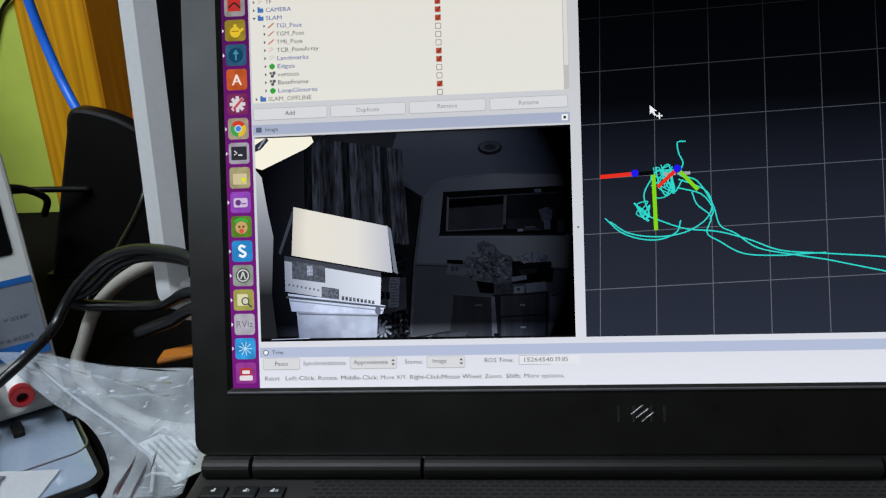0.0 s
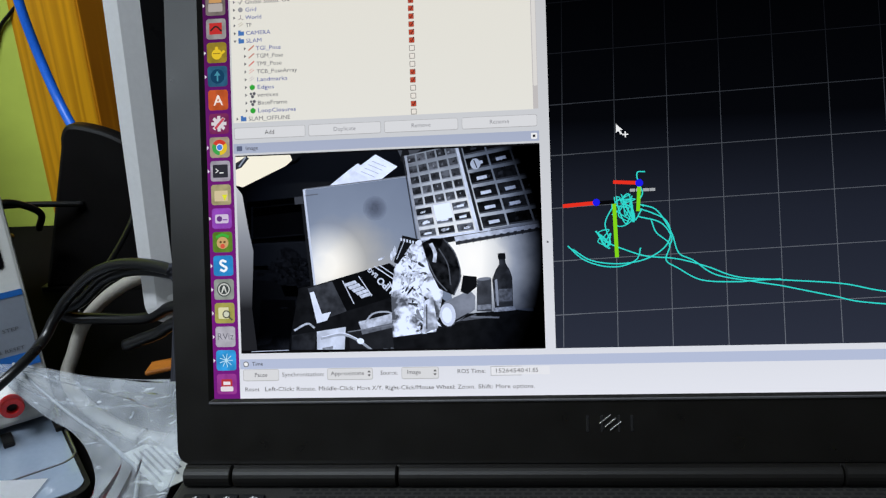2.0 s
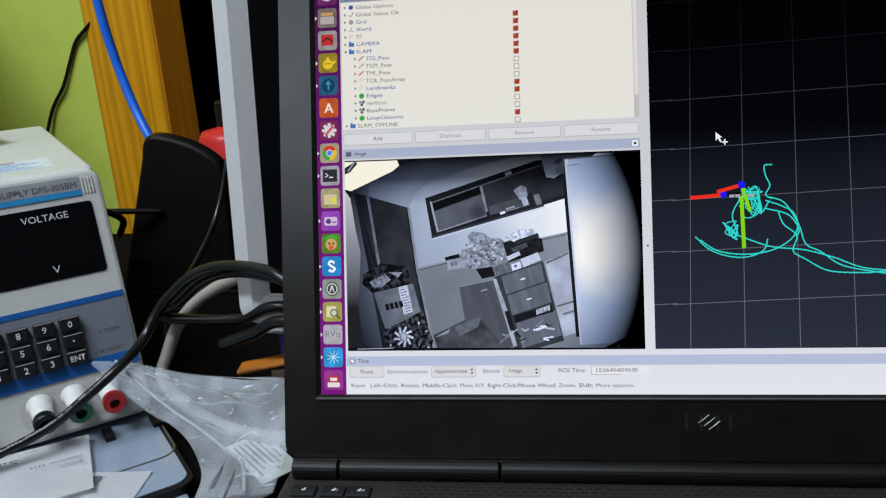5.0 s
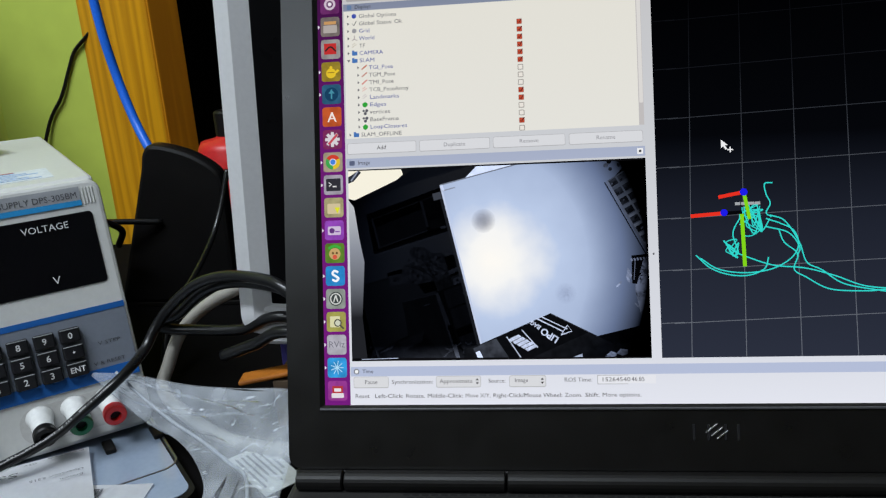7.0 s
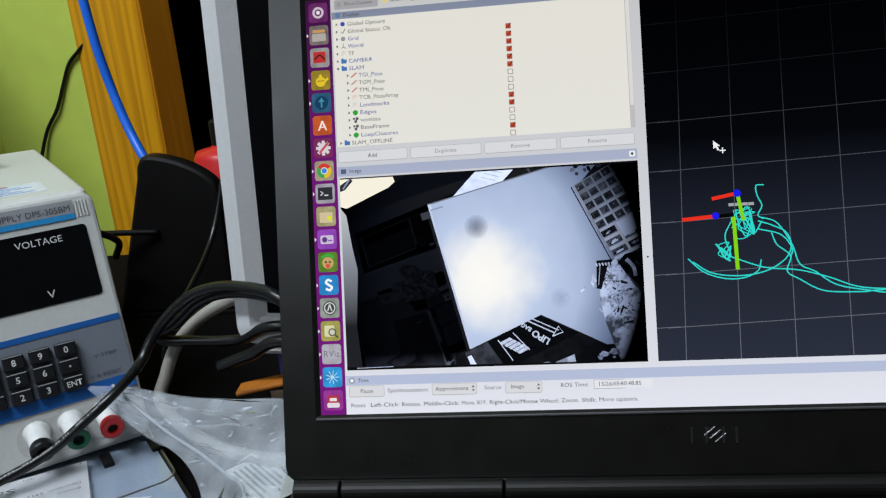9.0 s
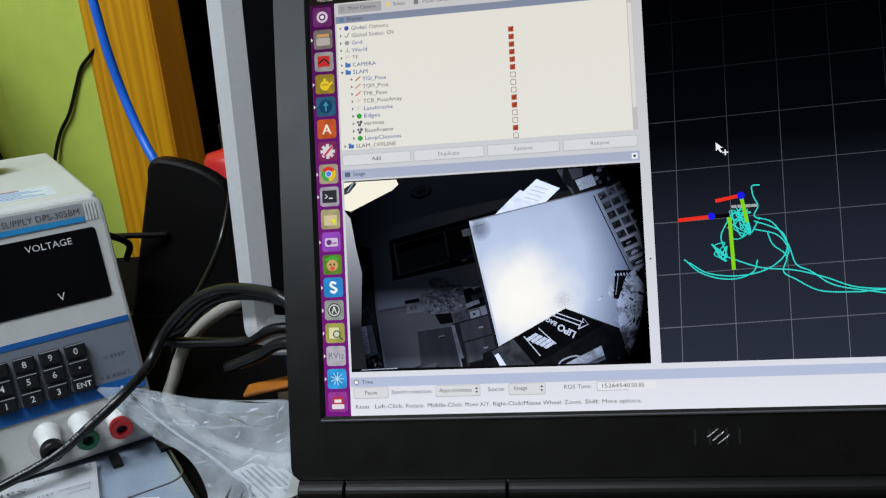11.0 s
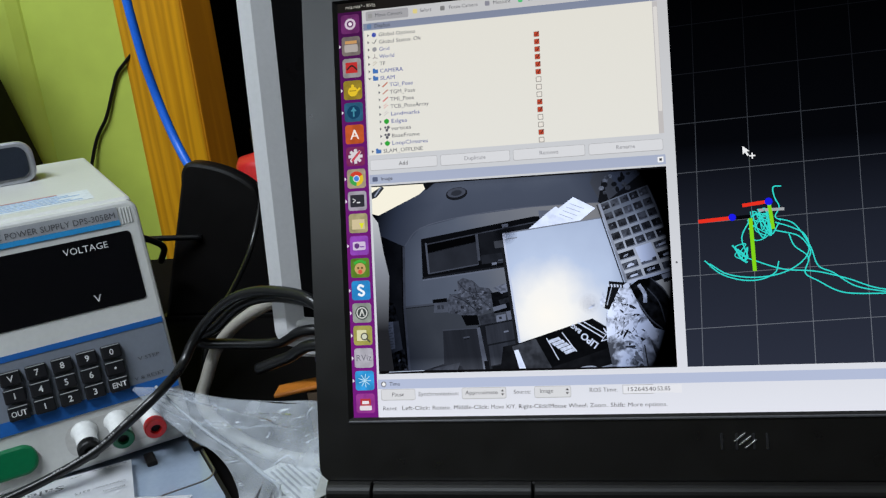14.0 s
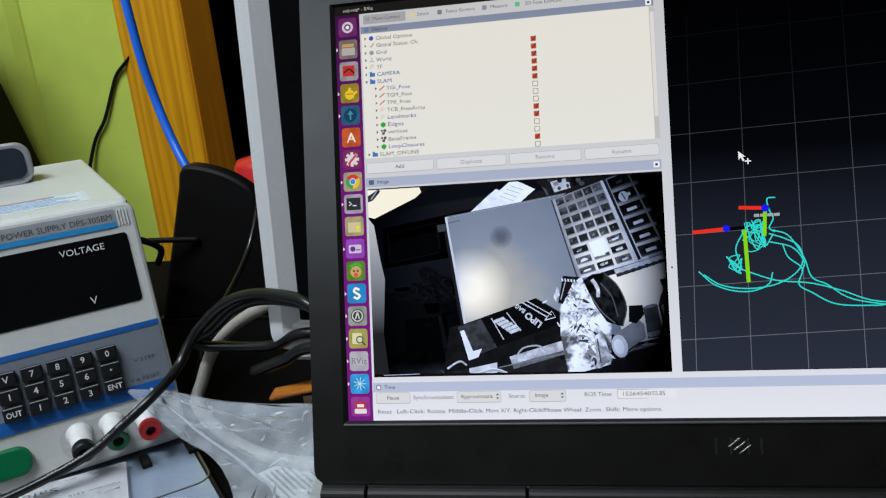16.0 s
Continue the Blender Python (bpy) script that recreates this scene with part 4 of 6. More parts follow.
    p.face([(156, 152), (196, 144), (230, 152), (240, 168), (180, 172)], grey(0.85, 0.5, 800, 7, low=0.4, high=0.55), 1.89), p.face([(180, 168), (240, 166), (242, 176), (178, 178)], grey(0.03), 1.885), p.face([(166, 184), (206, 180), (208, 192), (168, 196)], grey(0.09, 0.5, 700), 1.885), p.face([(148, 200), (182, 196), (184, 206), (150, 211)], grey(0.62), 1.885)
    p.face([(66, 207), (107, 213), (108, 238), (74, 235)], grey(0.010), 1.89), p.face([(108, 216), (150, 212), (152, 238), (112, 240)], grey(0.18, 0.5, 500, 3), 1.888)
    p.face([(154, 222), (178, 221), (176, 240), (152, 241)], grey(0.75), 1.88), p.rect(160, 226, 167, 232, grey(0.12), 1.875), p.face([(180, 216), (226, 212), (228, 232), (182, 238)], grey(0.70, 0.2, 300, 2), 1.88)
    # chest of drawers with an open door
    p.face([(104, 240), (232, 236), (224, 440), (100, 440)], grey(0.055, 0.3, 200, 3), 1.87), p.face([(13, 238), (100, 246), (99, 420), (-10, 414)], grey(0.105, 0.3, 60, 10, (6, 1, 0.3)), 1.86), p.line([(12, 237), (100, 245)], 3, grey(0.26), 1.855)
    p.face([(100, 245), (108, 244), (112, 330), (109, 420), (100, 420)], grey(0.46, 0.3, 200, 4), 1.855), p.rect(62, 262, 78, 266, grey(0.30), 1.85), p.rect(64, 267, 76, 269, grey(0.02), 1.85)
    for a, b in ((244, 290), (294, 344), (366, 430)):
        p.face([(122, a), (226, a - 4), (222, b - 4), (120, b)], grey(0.165, 0.3, 90, 11, (6, 1, 0.5)), 1.86), p.rect(166, (a + b) / 2 - 4, 178, (a + b) / 2, grey(0.75), 1.85)
    p.rect(122, 346, 220, 364, grey(0.012), 1.855), p.face([(180, 348), (216, 346), (214, 358), (178, 360)], grey(0.65, 0.7, 1200, 2), 1.85), p.rect(104, 330, 116, 380, grey(0.015), 1.85)
    p.face([(236, 240), (300, 232), (290, 350), (266, 430), (226, 430)], grey(0.58, 0.35, 90, 12), 1.845), p.line([(238, 244), (298, 236)], 5, grey(0.20, 0.5, 900), 1.84), p.rect(232, 352, 278, 356, grey(0.12), 1.84), p.rect(240, 374, 268, 380, grey(0.2), 1.84)
    p.line([(306, 190), (300, 300), (282, 440)], 5, grey(0.60, 0.5, 200, 3), 1.842)
    # rag, carton and fans at the foot of the door
    p.face([(-215, 137), (-162, 122), (-101, 150), (-100, 196), (-200, 196), (-224, 160)], grey(0.05, 0.9, 420, 15, low=0.45, high=0.62), 1.85), p.face([(-205, 160), (-160, 152), (-150, 170), (-178, 182), (-200, 176)], grey(0.42, 0.7, 600, 2), 1.848), p.face([(-150, 150), (-116, 160), (-130, 170)], grey(0.38, 0.6, 600, 3), 1.847)
    p.face([(-202, 189), (-98, 196), (-99, 278), (-200, 286)], grey(0.20, 0.3, 200, 13), 1.84), p.face([(-137, 194), (-113, 195), (-118, 264), (-143, 265)], grey(0.66, 0.3, 900, 14), 1.83)
    for k in range(4):
        p.rect(-183 + 12 * k, 226 + k, -174 + 12 * k, 242 + k, grey(0.012), 1.825)
    for k in range(9):
        p.rect(-136, 202 + 7 * k, -122 + 4 * (k % 2), 204 + 7 * k, grey(0.14), 1.824)
    p.face([(-208, 292), (-96, 268), (-90, 350), (-138, 420), (-210, 420)], grey(0.10, 0.95, 500, 9, low=0.45, high=0.60), 1.82)
    for k in range(34):
        x, y, a, w = rnd.uniform(-204, -96), rnd.uniform(290, 400), rnd.uniform(0, 3), rnd.uniform(5, 13)
        p.line([(x, y), (x + w * math.cos(a), y + w * math.sin(a))], rnd.uniform(3, 7), grey(rnd.choice((0.012, 0.35, 0.75, 0.85)), 0.3, 900), 1.818 - 0.0004 * k)
    x, y = -160, 318
    p.disc(x, y, 27, 29, grey(0.02), 1.803), p.disc(x, y, 8, 9, grey(0.55), 1.799)
    for k in range(9):
        a = k * 2 * math.pi / 9
        p.line([(x + 10 * math.cos(a), y + 10 * math.sin(a)), (x + 25 * math.cos(a + 0.4), y + 26 * math.sin(a + 0.4))], 6, grey(0.78, 0.3, 900), 1.80)
    # clutter on the floor before the chest
    p.face([(-86, 336), (0, 322), (46, 334), (70, 400), (-84, 392)], grey(0.085, 0.6, 200, 4), 1.815), p.face([(-30, 330), (44, 324), (30, 348), (-22, 356)], grey(0.16, 0.4, 300, 5), 1.812), p.face([(-84, 342), (-40, 332), (-48, 342)], grey(0.30), 1.81)
    for k in range(16):
        x, y = rnd.uniform(66, 200), rnd.uniform(372, 430)
        p.line([(x, y), (x + rnd.uniform(-16, 16), y + rnd.uniform(-8, 8)), (x + rnd.uniform(-20, 20), y + rnd.uniform(-10, 10))], rnd.uniform(2, 5), grey(rnd.choice((0.012, 0.25, 0.5, 0.8))), 1.808 - 0.0004 * k, 4)
    # white box on the wall, round ceiling lamp
    p.face([(303, -20), (351, -12), (347, 40), (318, 48), (301, 40)], grey(0.66, 0.25, 200, 5), 1.88), p.face([(330, 8), (350, 4), (348, 16), (332, 18)], grey(0.25), 1.875)
    p.disc(106, -100, 28, 16, grey(0.05), 1.90, 24), p.disc(106, -103, 24, 12, grey(0.34, 0.2, 200), 1.89, 24), p.disc(106, -102, 14, 7, grey(0.14), 1.88, 20)
    return p.place("video_far_wall", "window wall of the filmed room with heaped clothes")


def video_house():
    p = Picture()
    for k in range(13):
        v = 0.10 + 0.55 * abs(math.sin(k * 1.9)) ** 2
        p.face([(30 + 18 * k, -165 + 3 * k), (48 + 18 * k, -162 + 3 * k), (46 + 19 * k, 60 + 3 * k), (26 + 19 * k, 60 + 3 * k)], grey(v, 0.8, 900, k, (1, 1, 0.12)), 1.78)
    roof = glow_ramp("house_roof", [(0, (0.80, 0.76, 0.66)), (0.6, (0.76, 0.74, 0.70)), (1, (0.45, 0.48, 0.58))], 0, 0, 250 * PX)
    p.face([(0, 0), (224, 52), (233, 162), (-8, 115)], roof, 1.685), p.face([(0, 0), (-40, 108), (-34, 112), (4, 12)], grey(0.07), 1.71), p.face([(224, 52), (232, 58), (246, 165), (236, 160)], grey(0.2), 1.71)
    p.face([(-26, 115), (206, 160), (202, 240), (-26, 200)], glow_ramp("house_wall", [(0, (0.42, 0.46, 0.56)), (1, (0.74, 0.79, 0.90))], 0, -20 * PX, 210 * PX), 1.73)
    p.face([(-26, 115), (206, 160), (206, 172), (-26, 127)], grey(0.06), 1.72)
    p.face([(-8, 128), (72, 142), (72, 182), (-8, 170)], grey(0.14, 0.5, 900, 3), 1.71), p.rect(28, 140, 42, 164, grey(0.5, 0.6), 1.70), p.face([(62, 190), (104, 197), (104, 222), (62, 215)], grey(0.2, 0.7, 1500, 4), 1.70)
    for k in range(9):
        p.rect(-18 + 10 * k, 182 + 2 * k, -14 + 10 * k, 187 + 2 * k, grey(0.16), 1.695), p.rect(110 + 9 * k, 214 + 1.5 * k, 116 + 9 * k, 226 + 1.5 * k, grey(0.22, 0.9), 1.695)
    p.face([(-20, 205), (214, 238), (206, 258), (-12, 248)], grey(0.80, 0.2, 300, 3), 1.69), p.line([(-16, 222), (208, 250)], 3, grey(0.30), 1.688), p.face([(0, 250), (196, 254), (190, 330), (6, 330)], grey(0.62, 0.3, 120, 6), 1.70), p.line([(4, 254), (196, 262)], 4, grey(0.22), 1.698), p.disc(196, 250, 7, 10, grey(0.16), 1.686), p.face([(-24, 210), (214, 240), (214, 244), (-24, 216)], grey(0.10), 1.685)
    return p.place("video_house", "white model house on a crate before a striped curtain")


def video_card():
    """The white card; the origin is its upper corner."""
    p = Picture()
    card = glow_ramp("card_glow", [(0, (1.0, 0.97, 0.91)), (0.11, (0.92, 0.92, 0.91)), (0.27, (0.49, 0.59, 0.80)), (0.55, (0.33, 0.41, 0.60)), (1, (0.18, 0.22, 0.33))], 0, 0, 560 * PX, radial=(85 * PX, 0, -215 * PX), cloud=0.035, scale=55)
    p.rect(0, 0, 520, 460, card, 1.60)
    p.rect(0, 0, 6, 16, grey(0.7), 1.58), p.rect(0, 14, 34, 17, grey(0.30), 1.58), p.line([(0, 0), (0, 460)], 5, grey(0.62), 1.58), p.line([(0, 0), (520, 0)], 3, grey(0.20), 1.58)
    # crumpled sheets behind its upper edge
    p.face([(60, 2), (118, -34), (140, -46), (170, -22), (178, 2)], grey(0.92, 0.2, 300, 2), 1.63), p.face([(128, -30), (186, -62), (236, -26), (182, 6)], grey(0.96, 0.12, 300, 3), 1.62)
    for k in range(4):
        p.line([(146 + 10 * k, -26 - 7 * k), (178 + 10 * k, -8 - 7 * k)], 1.6, grey(0.45), 1.61)
    p.face([(262, -38), (322, -44), (330, 0), (268, 6)], grey(0.012), 1.63), p.face([(276, -36), (320, -40), (324, -12), (282, -8)], grey(0.62, 0.4, 1500, 5), 1.62)
    p.face([(232, -90), (262, -150), (300, -60), (290, -4), (262, -4)], grey(0.07), 1.66), p.face([(244, -40), (262, -92), (276, -6)], grey(0.010), 1.65)
    p.line([(-6, 18), (-6, 440)], 9, grey(0.012), 1.64), p.rect(-26, 16, -4, 34, grey(0.05), 1.63)
    return p.place("video_card", "large white card in the camera picture")


def video_table():
    """The battery bag and the table top before the card; the origin is the card's lower corner."""
    p = Picture()
    rnd = random.Random(8)
    p.face([(-40, 12), (0, 0), (176, -74), (262, -30), (330, 6), (600, 0), (600, 330), (-60, 330)], grey(0.010, 0.5, 200, 1), 1.50)
    p.face([(40, -14), (176, -74), (268, -26), (84, 54)], grey(0.0045, 0.3, 300, 2), 1.48), p.line([(176, -73), (268, -26)], 1.6, grey(0.07), 1.475)
    p.face([(-18, 10), (40, -14), (84, 54), (14, 88)], grey(0.060, 0.6, 260, 3), 1.482)
    white = grey(0.74, 0.3, 900, 2)
    p.words("LIPO", 172, -20, 16, white, 1.46, -146, 0.8), p.words("BAG", 138, -46, 10, white, 1.46, -146, 0.6)
    # the maker's name as plain bars
    for k in range(5):
        x, y = 70 + 10 * k, -14 + 6 * k
        p.face([(x, y + 3), (x + 26, y - 9), (x + 33, y - 3), (x + 7, y + 9)], white, 1.46 - 0.001 * k)
    p.line([(66, -18), (100, 34)], 2.5, white, 1.45), p.line([(104, -34), (142, 10)], 2.5, white, 1.45)
    p.line([(140, -62), (206, -28)], 3, white, 1.46), p.line([(152, -66), (216, -34)], 2.5, white, 1.46), p.line([(200, -20), (226, -29), (216, -44), (200, -20)], 2.5, white, 1.45)
    # pale strap, lit box, cable and tray in front
    p.face([(-12, 20), (-2, 16), (24, 68), (46, 60), (38, 82), (14, 92)], grey(0.85, 0.15, 300), 1.47)
    p.face([(16, 112), (86, 92), (92, 200), (28, 206)], grey(0.80, 0.35, 160, 5), 1.462), p.face([(34, 150), (60, 142), (62, 170), (38, 176)], grey(0.34, 0.5, 600), 1.458), p.rect(44, 186, 74, 192, grey(0.03), 1.456)
    p.face([(116, 76), (250, 26), (254, 50), (124, 94)], grey(0.66, 0.55, 300, 4), 1.461), p.face([(124, 94), (254, 50), (256, 60), (128, 106)], grey(0.16, 0.5, 500), 1.460)
    p.face([(92, 104), (256, 58), (292, 176), (118, 204)], grey(0.020, 0.4, 200, 6), 1.466), p.line([(92, 104), (256, 58)], 2.5, grey(0.20), 1.459)
    for k in range(4):
        p.rect(150 + 17 * k, 140 - 4 * k, 162 + 17 * k, 147 - 4 * k, grey(0.11), 1.457)
    p.line([(28, 128), (80, 112), (126, 124), (196, 164), (260, 200)], 6, grey(0.46, 0.3, 300), 1.44, 6), p.line([(30, 124), (80, 108), (126, 120)], 2, grey(0.85), 1.435, 6), p.disc(126, 122, 9, 7, grey(0.9), 1.43)
    p.line([(132, 76), (150, 52), (186, 44), (206, 56)], 4, grey(0.42), 1.44, 6), p.face([(200, 150), (226, 130), (240, 196), (204, 200)], grey(0.55, 0.5, 400, 7), 1.443), p.line([(150, 190), (200, 186), (240, 200)], 7, grey(0.02), 1.441, 5)
    for k in range(80):
        x, y, w, a = rnd.uniform(90, 430), rnd.uniform(10, 260), rnd.uniform(3, 12), rnd.uniform(0, 3)
        if x < 300 and (y < 40 + (260 - x) * 0.3 or 70 < y < 190):
            continue
        p.face([(x + w * rnd.uniform(0.6, 1.6) * math.cos(a + j * 1.25), y + w * rnd.uniform(0.4, 1.0) * math.sin(a + j * 1.25)) for j in range(5)], grey(rnd.choice((0.008, 0.02, 0.06, 0.25, 0.6, 0.9)), 0.5, 900, k % 4), 1.43 - 0.001 * k)
    # an edge of the black carton below
    p.face([(-44, 128), (14, 112), (20, 210), (-40, 214)], grey(0.03, 0.6, 300, 8), 1.345), p.line([(-40, 116), (-10, 96), (10, 104)], 5, grey(0.7, 0.6, 500), 1.34, 5)
    return p.place("video_table", "black battery bag and clutter in the camera picture")


def video_cabinet():
    """The drawer cabinet, wall, bottle and heap of parts; the origin is the cabinet's upper corner."""
    p = Picture()
    rnd = random.Random(12)
    p.face([(0, 0), (150, -70), (420, -70), (420, 330), (60, 330), (32, 205)], grey(0.012), 1.40)

    def warp(u, v):
        """Cabinet space, 0 to 1 each way, seen askew."""
        x = -18 + 14 * v + u * (300 + 44 * v)
        return (x, v * 205 - u * (34 - 18 * v))

    frame_m = glow_ramp("cabinet_frame", [(0, (0.90, 0.94, 1.0)), (0.3, (0.56, 0.62, 0.75)), (0.6, (0.24, 0.28, 0.36)), (1, (0.06, 0.07, 0.09))], 0, 0, 270 * PX, radial=(85 * PX, 0.0, -185 * PX), cloud=0.12, scale=120)
    p.face([warp(0, 0), warp(1, 0), warp(1, 1), warp(0, 1)], frame_m, 1.38)
    # a bank of small drawers, larger ones at its foot, and beside it a bank of dark larger drawers
    cells = [(0.40 * i / 5 + 0.007, 0.40 * (i + 1) / 5 - 0.007, j / 8 + 0.014, (j + 1) / 8 - 0.018, 0) for i in range(5) for j in range(5)]
    cells += [(0.40 * i / 3 + 0.010, 0.40 * (i + 1) / 3 - 0.010, j / 8 + 0.016, (j + 1) / 8 - 0.022, 1) for i in range(3) for j in (5, 6, 7)]
    cells += [(0.455 + 0.18 * i, 0.455 + 0.18 * (i + 1) - 0.014, j / 6 + 0.016, (j + 1) / 6 - 0.020, 2) for i in range(3) for j in range(6)]
    n = 0
    for u0, u1, v0, v1, big in cells:
        n += 1
        at_uv = lambda a, b: warp(u0 + a * (u1 - u0), v0 + b * (v1 - v0))
        p.face([at_uv(0, 0), at_uv(1, 0), at_uv(1, 1), at_uv(0, 1)], grey(rnd.choice(((0.05, 0.09, 0.14), (0.03, 0.07, 0.16), (0.008, 0.014, 0.03))[big]), 0.75, 420, n % 5), 1.36 - 0.0001 * n)
        p.face([at_uv(0, 0.86), at_uv(1, 0.86), at_uv(1, 1), at_uv(0, 1)], grey((0.22, 0.30, 0.07)[big]), 1.352)
        for _ in range((1, 4, 1)[big]):
            a, b, w, h = rnd.uniform(0.05, 0.6), rnd.uniform(0.25, 0.6), rnd.uniform(0.12, 0.35), rnd.uniform(0.1, 0.25)
            p.face([at_uv(a, b), at_uv(a + w, b - 0.08), at_uv(a + w * 0.8, b + h), at_uv(a - 0.04, b + h)], grey(rnd.choice(((0.16, 0.3, 0.02), (0.02, 0.5, 0.9), (0.02, 0.05, 0.3))[big]), 0.4, 700, 3), 1.349 - 0.0001 * n)
        if big and rnd.random() < 0.75:
            p.face([at_uv(0.28, 0.42), at_uv(0.74, 0.40), at_uv(0.74, 0.66), at_uv(0.28, 0.70)], grey(0.92, 0.2, 700), 1.343 - 0.0001 * n)
    p.face([warp(0.14, 0.63), warp(0.262, 0.63), warp(0.266, 0.80), warp(0.145, 0.82)], grey(0.95), 1.337)
    q = warp(0.52, 0.26)
    p.disc(q[0], q[1], 12, 13, grey(0.75, 0.2, 300), 1.337), p.line([(q[0] - 3, q[1] - 10), (q[0] + 3, q[1] + 10)], 2.5, grey(0.05), 1.336)
    p.face([warp(0.402, 0), warp(0.424, 0), warp(0.424, 1), warp(0.402, 1)], grey(0.86, 0.3, 200), 1.34), p.face([warp(0.424, 0), warp(0.446, 0), warp(0.446, 1), warp(0.424, 1)], grey(0.02), 1.335)
    p.line([warp(0, 1.0), warp(0.5, 1.0)], 6, grey(0.80, 0.3, 200), 1.34), p.line([warp(0.5, 1.0), warp(1, 1.0)], 5, grey(0.30), 1.34), p.line([warp(0, 0), warp(0, 1)], 6, grey(0.38, 0.3, 200), 1.34), p.line([warp(-0.02, 0), warp(-0.02, 1)], 3, grey(0.03), 1.339)
    # small spools above
    for k in range(16):
        p.disc(rnd.uniform(-10, 70), rnd.uniform(-60, -16), rnd.uniform(3, 7), rnd.uniform(3, 8), grey(rnd.choice((0.015, 0.04, 0.10, 0.28)), 0.6, 700), 1.33 - 0.001 * k)
    # lit wall under it, with a notched strip, a bottle, a can and a roll before it
    wall = glow_ramp("lit_wall", [(0, (1.0, 1.0, 1.0)), (0.34, (0.92, 0.94, 0.97)), (0.52, (0.60, 0.65, 0.75)), (0.80, (0.20, 0.23, 0.30)), (1, (0.01, 0.011, 0.014))], 0, 0, 190 * PX, radial=(120 * PX, 0.0, -268 * PX), cloud=0.06, scale=120)
    p.face([(60, 218), (420, 200), (420, 392), (60, 392)], wall, 1.37)
    p.face([(80, 206), (360, 190), (360, 200), (82, 218)], grey(0.72, 0.4, 300, 2), 1.345), p.face([(82, 218), (360, 200), (360, 206), (82, 226)], grey(0.04), 1.344)
    for k in range(14):
        p.face([(86 + 17 * k, 217 - 1.2 * k), (94 + 17 * k, 216 - 1.2 * k), (90 + 17 * k, 228 - 1.2 * k)], grey(0.03), 1.343)
    p.face([(160, 392), (160, 316), (170, 296), (180, 282), (181, 266), (195, 266), (196, 282), (204, 298), (208, 316), (203, 392)], grey(0.055, 0.6, 300, 3), 1.30), p.rect(179, 256, 197, 270, grey(0.010), 1.295), p.face([(166, 318), (172, 316), (170, 380), (165, 380)], grey(0.40), 1.29), p.face([(163, 340), (205, 342), (203, 372), (162, 370)], grey(0.20, 0.6, 600, 4), 1.292), p.rect(156, 384, 208, 394, grey(0.55, 0.6, 800), 1.288)
    p.face([(124, 312), (158, 314), (152, 392), (116, 388)], grey(0.075, 0.5, 200, 5), 1.30), p.disc(141, 313, 17, 4, grey(0.22), 1.295), p.rect(118, 374, 152, 386, grey(0.34, 0.5, 600), 1.293)
    p.face([(40, 360), (104, 336), (116, 352), (112, 384), (48, 420)], grey(0.26, 0.4, 160, 4), 1.29), p.disc(46, 390, 19, 28, grey(0.72, 0.2, 200), 1.28, 20), p.disc(44, 391, 12, 19, grey(0.92), 1.275, 20)
    # heap of lit bags and boards, a dark bag leaning on it
    p.face([(-38, 216), (5, 208), (22, 265), (40, 336), (14, 428), (-92, 432), (-86, 330), (-72, 267)], grey(0.95, 0.9, 150, 9, low=0.40, high=0.52), 1.32)
    for k in range(150):
        v = rnd.random()
        x, y, w, a = rnd.gauss(-44 + 30 * v, 22), 222 + 205 * v, rnd.uniform(2, 9), rnd.uniform(0, 3)
        c, n = math.cos(a), math.sin(a)
        ring = [(w * rnd.uniform(1.0, 2.2) * math.cos(j * 1.05), w * rnd.uniform(0.25, 0.7) * math.sin(j * 1.05)) for j in range(6)]
        p.face([(x + c * i - n * j, y + n * i + c * j) for i, j in ring], grey(rnd.choice((0.012, 0.06, 0.3, 0.7, 0.95, 0.98, 0.98)), 0.6, 500, k % 5), 1.318 - 0.0003 * k)
    p.face([(-44, 190), (-4, 204), (-10, 216), (-24, 212), (-62, 258), (-72, 252)], grey(0.008), 1.262)
    for k in range(6):
        p.rect(-50 + 7 * k, 196 + 2.4 * k, -46 + 7 * k, 203 + 2.4 * k, grey(0.7), 1.26)
    p.disc(-6, 212, 7, 7, grey(0.8), 1.258), p.line([(-64, 246), (-42, 206)], 2, grey(0.5), 1.259)
    p.face([(1, 214), (24, 204), (54, 207), (79, 246), (88, 301), (66, 346), (31, 326), (13, 278)], grey(0.022, 0.9, 260, 6, low=0.40, high=0.68), 1.257)
    p.line([(54, 208), (78, 246), (86, 300), (66, 344)], 3, grey(0.16, 0.6, 300), 1.25, 5), p.line([(22, 216), (30, 240), (26, 262)], 9, grey(0.85, 0.6, 400), 1.25, 5), p.line([(40, 230), (58, 270), (60, 320)], 3, grey(0.09), 1.249, 5), p.line([(8, 250), (26, 300), (50, 334)], 3, grey(0.12), 1.249, 5)
    p.face([(92, 300), (124, 306), (122, 330), (98, 346), (82, 338)], grey(0.006), 1.256), p.face([(-20, 428), (-6, 352), (14, 344), (20, 420)], grey(0.90, 0.7, 300, 3), 1.248), p.line([(-2, 360), (-8, 420)], 3, grey(0.05), 1.247)
    p.face([(-92, 424), (420, 388), (420, 570), (-92, 570)], grey(0.010, 0.5, 200, 7), 1.33)
    for k in range(5):
        p.line([(20 + 20 * k, 424 - 6 * k), (96 + 18 * k, 392 + 4 * k)], 4, grey(rnd.choice((0.012, 0.10, 0.2))), 1.285 - 0.001 * k)
    return p.place("video_cabinet", "drawer cabinet, bottle and heap of parts in the camera picture")


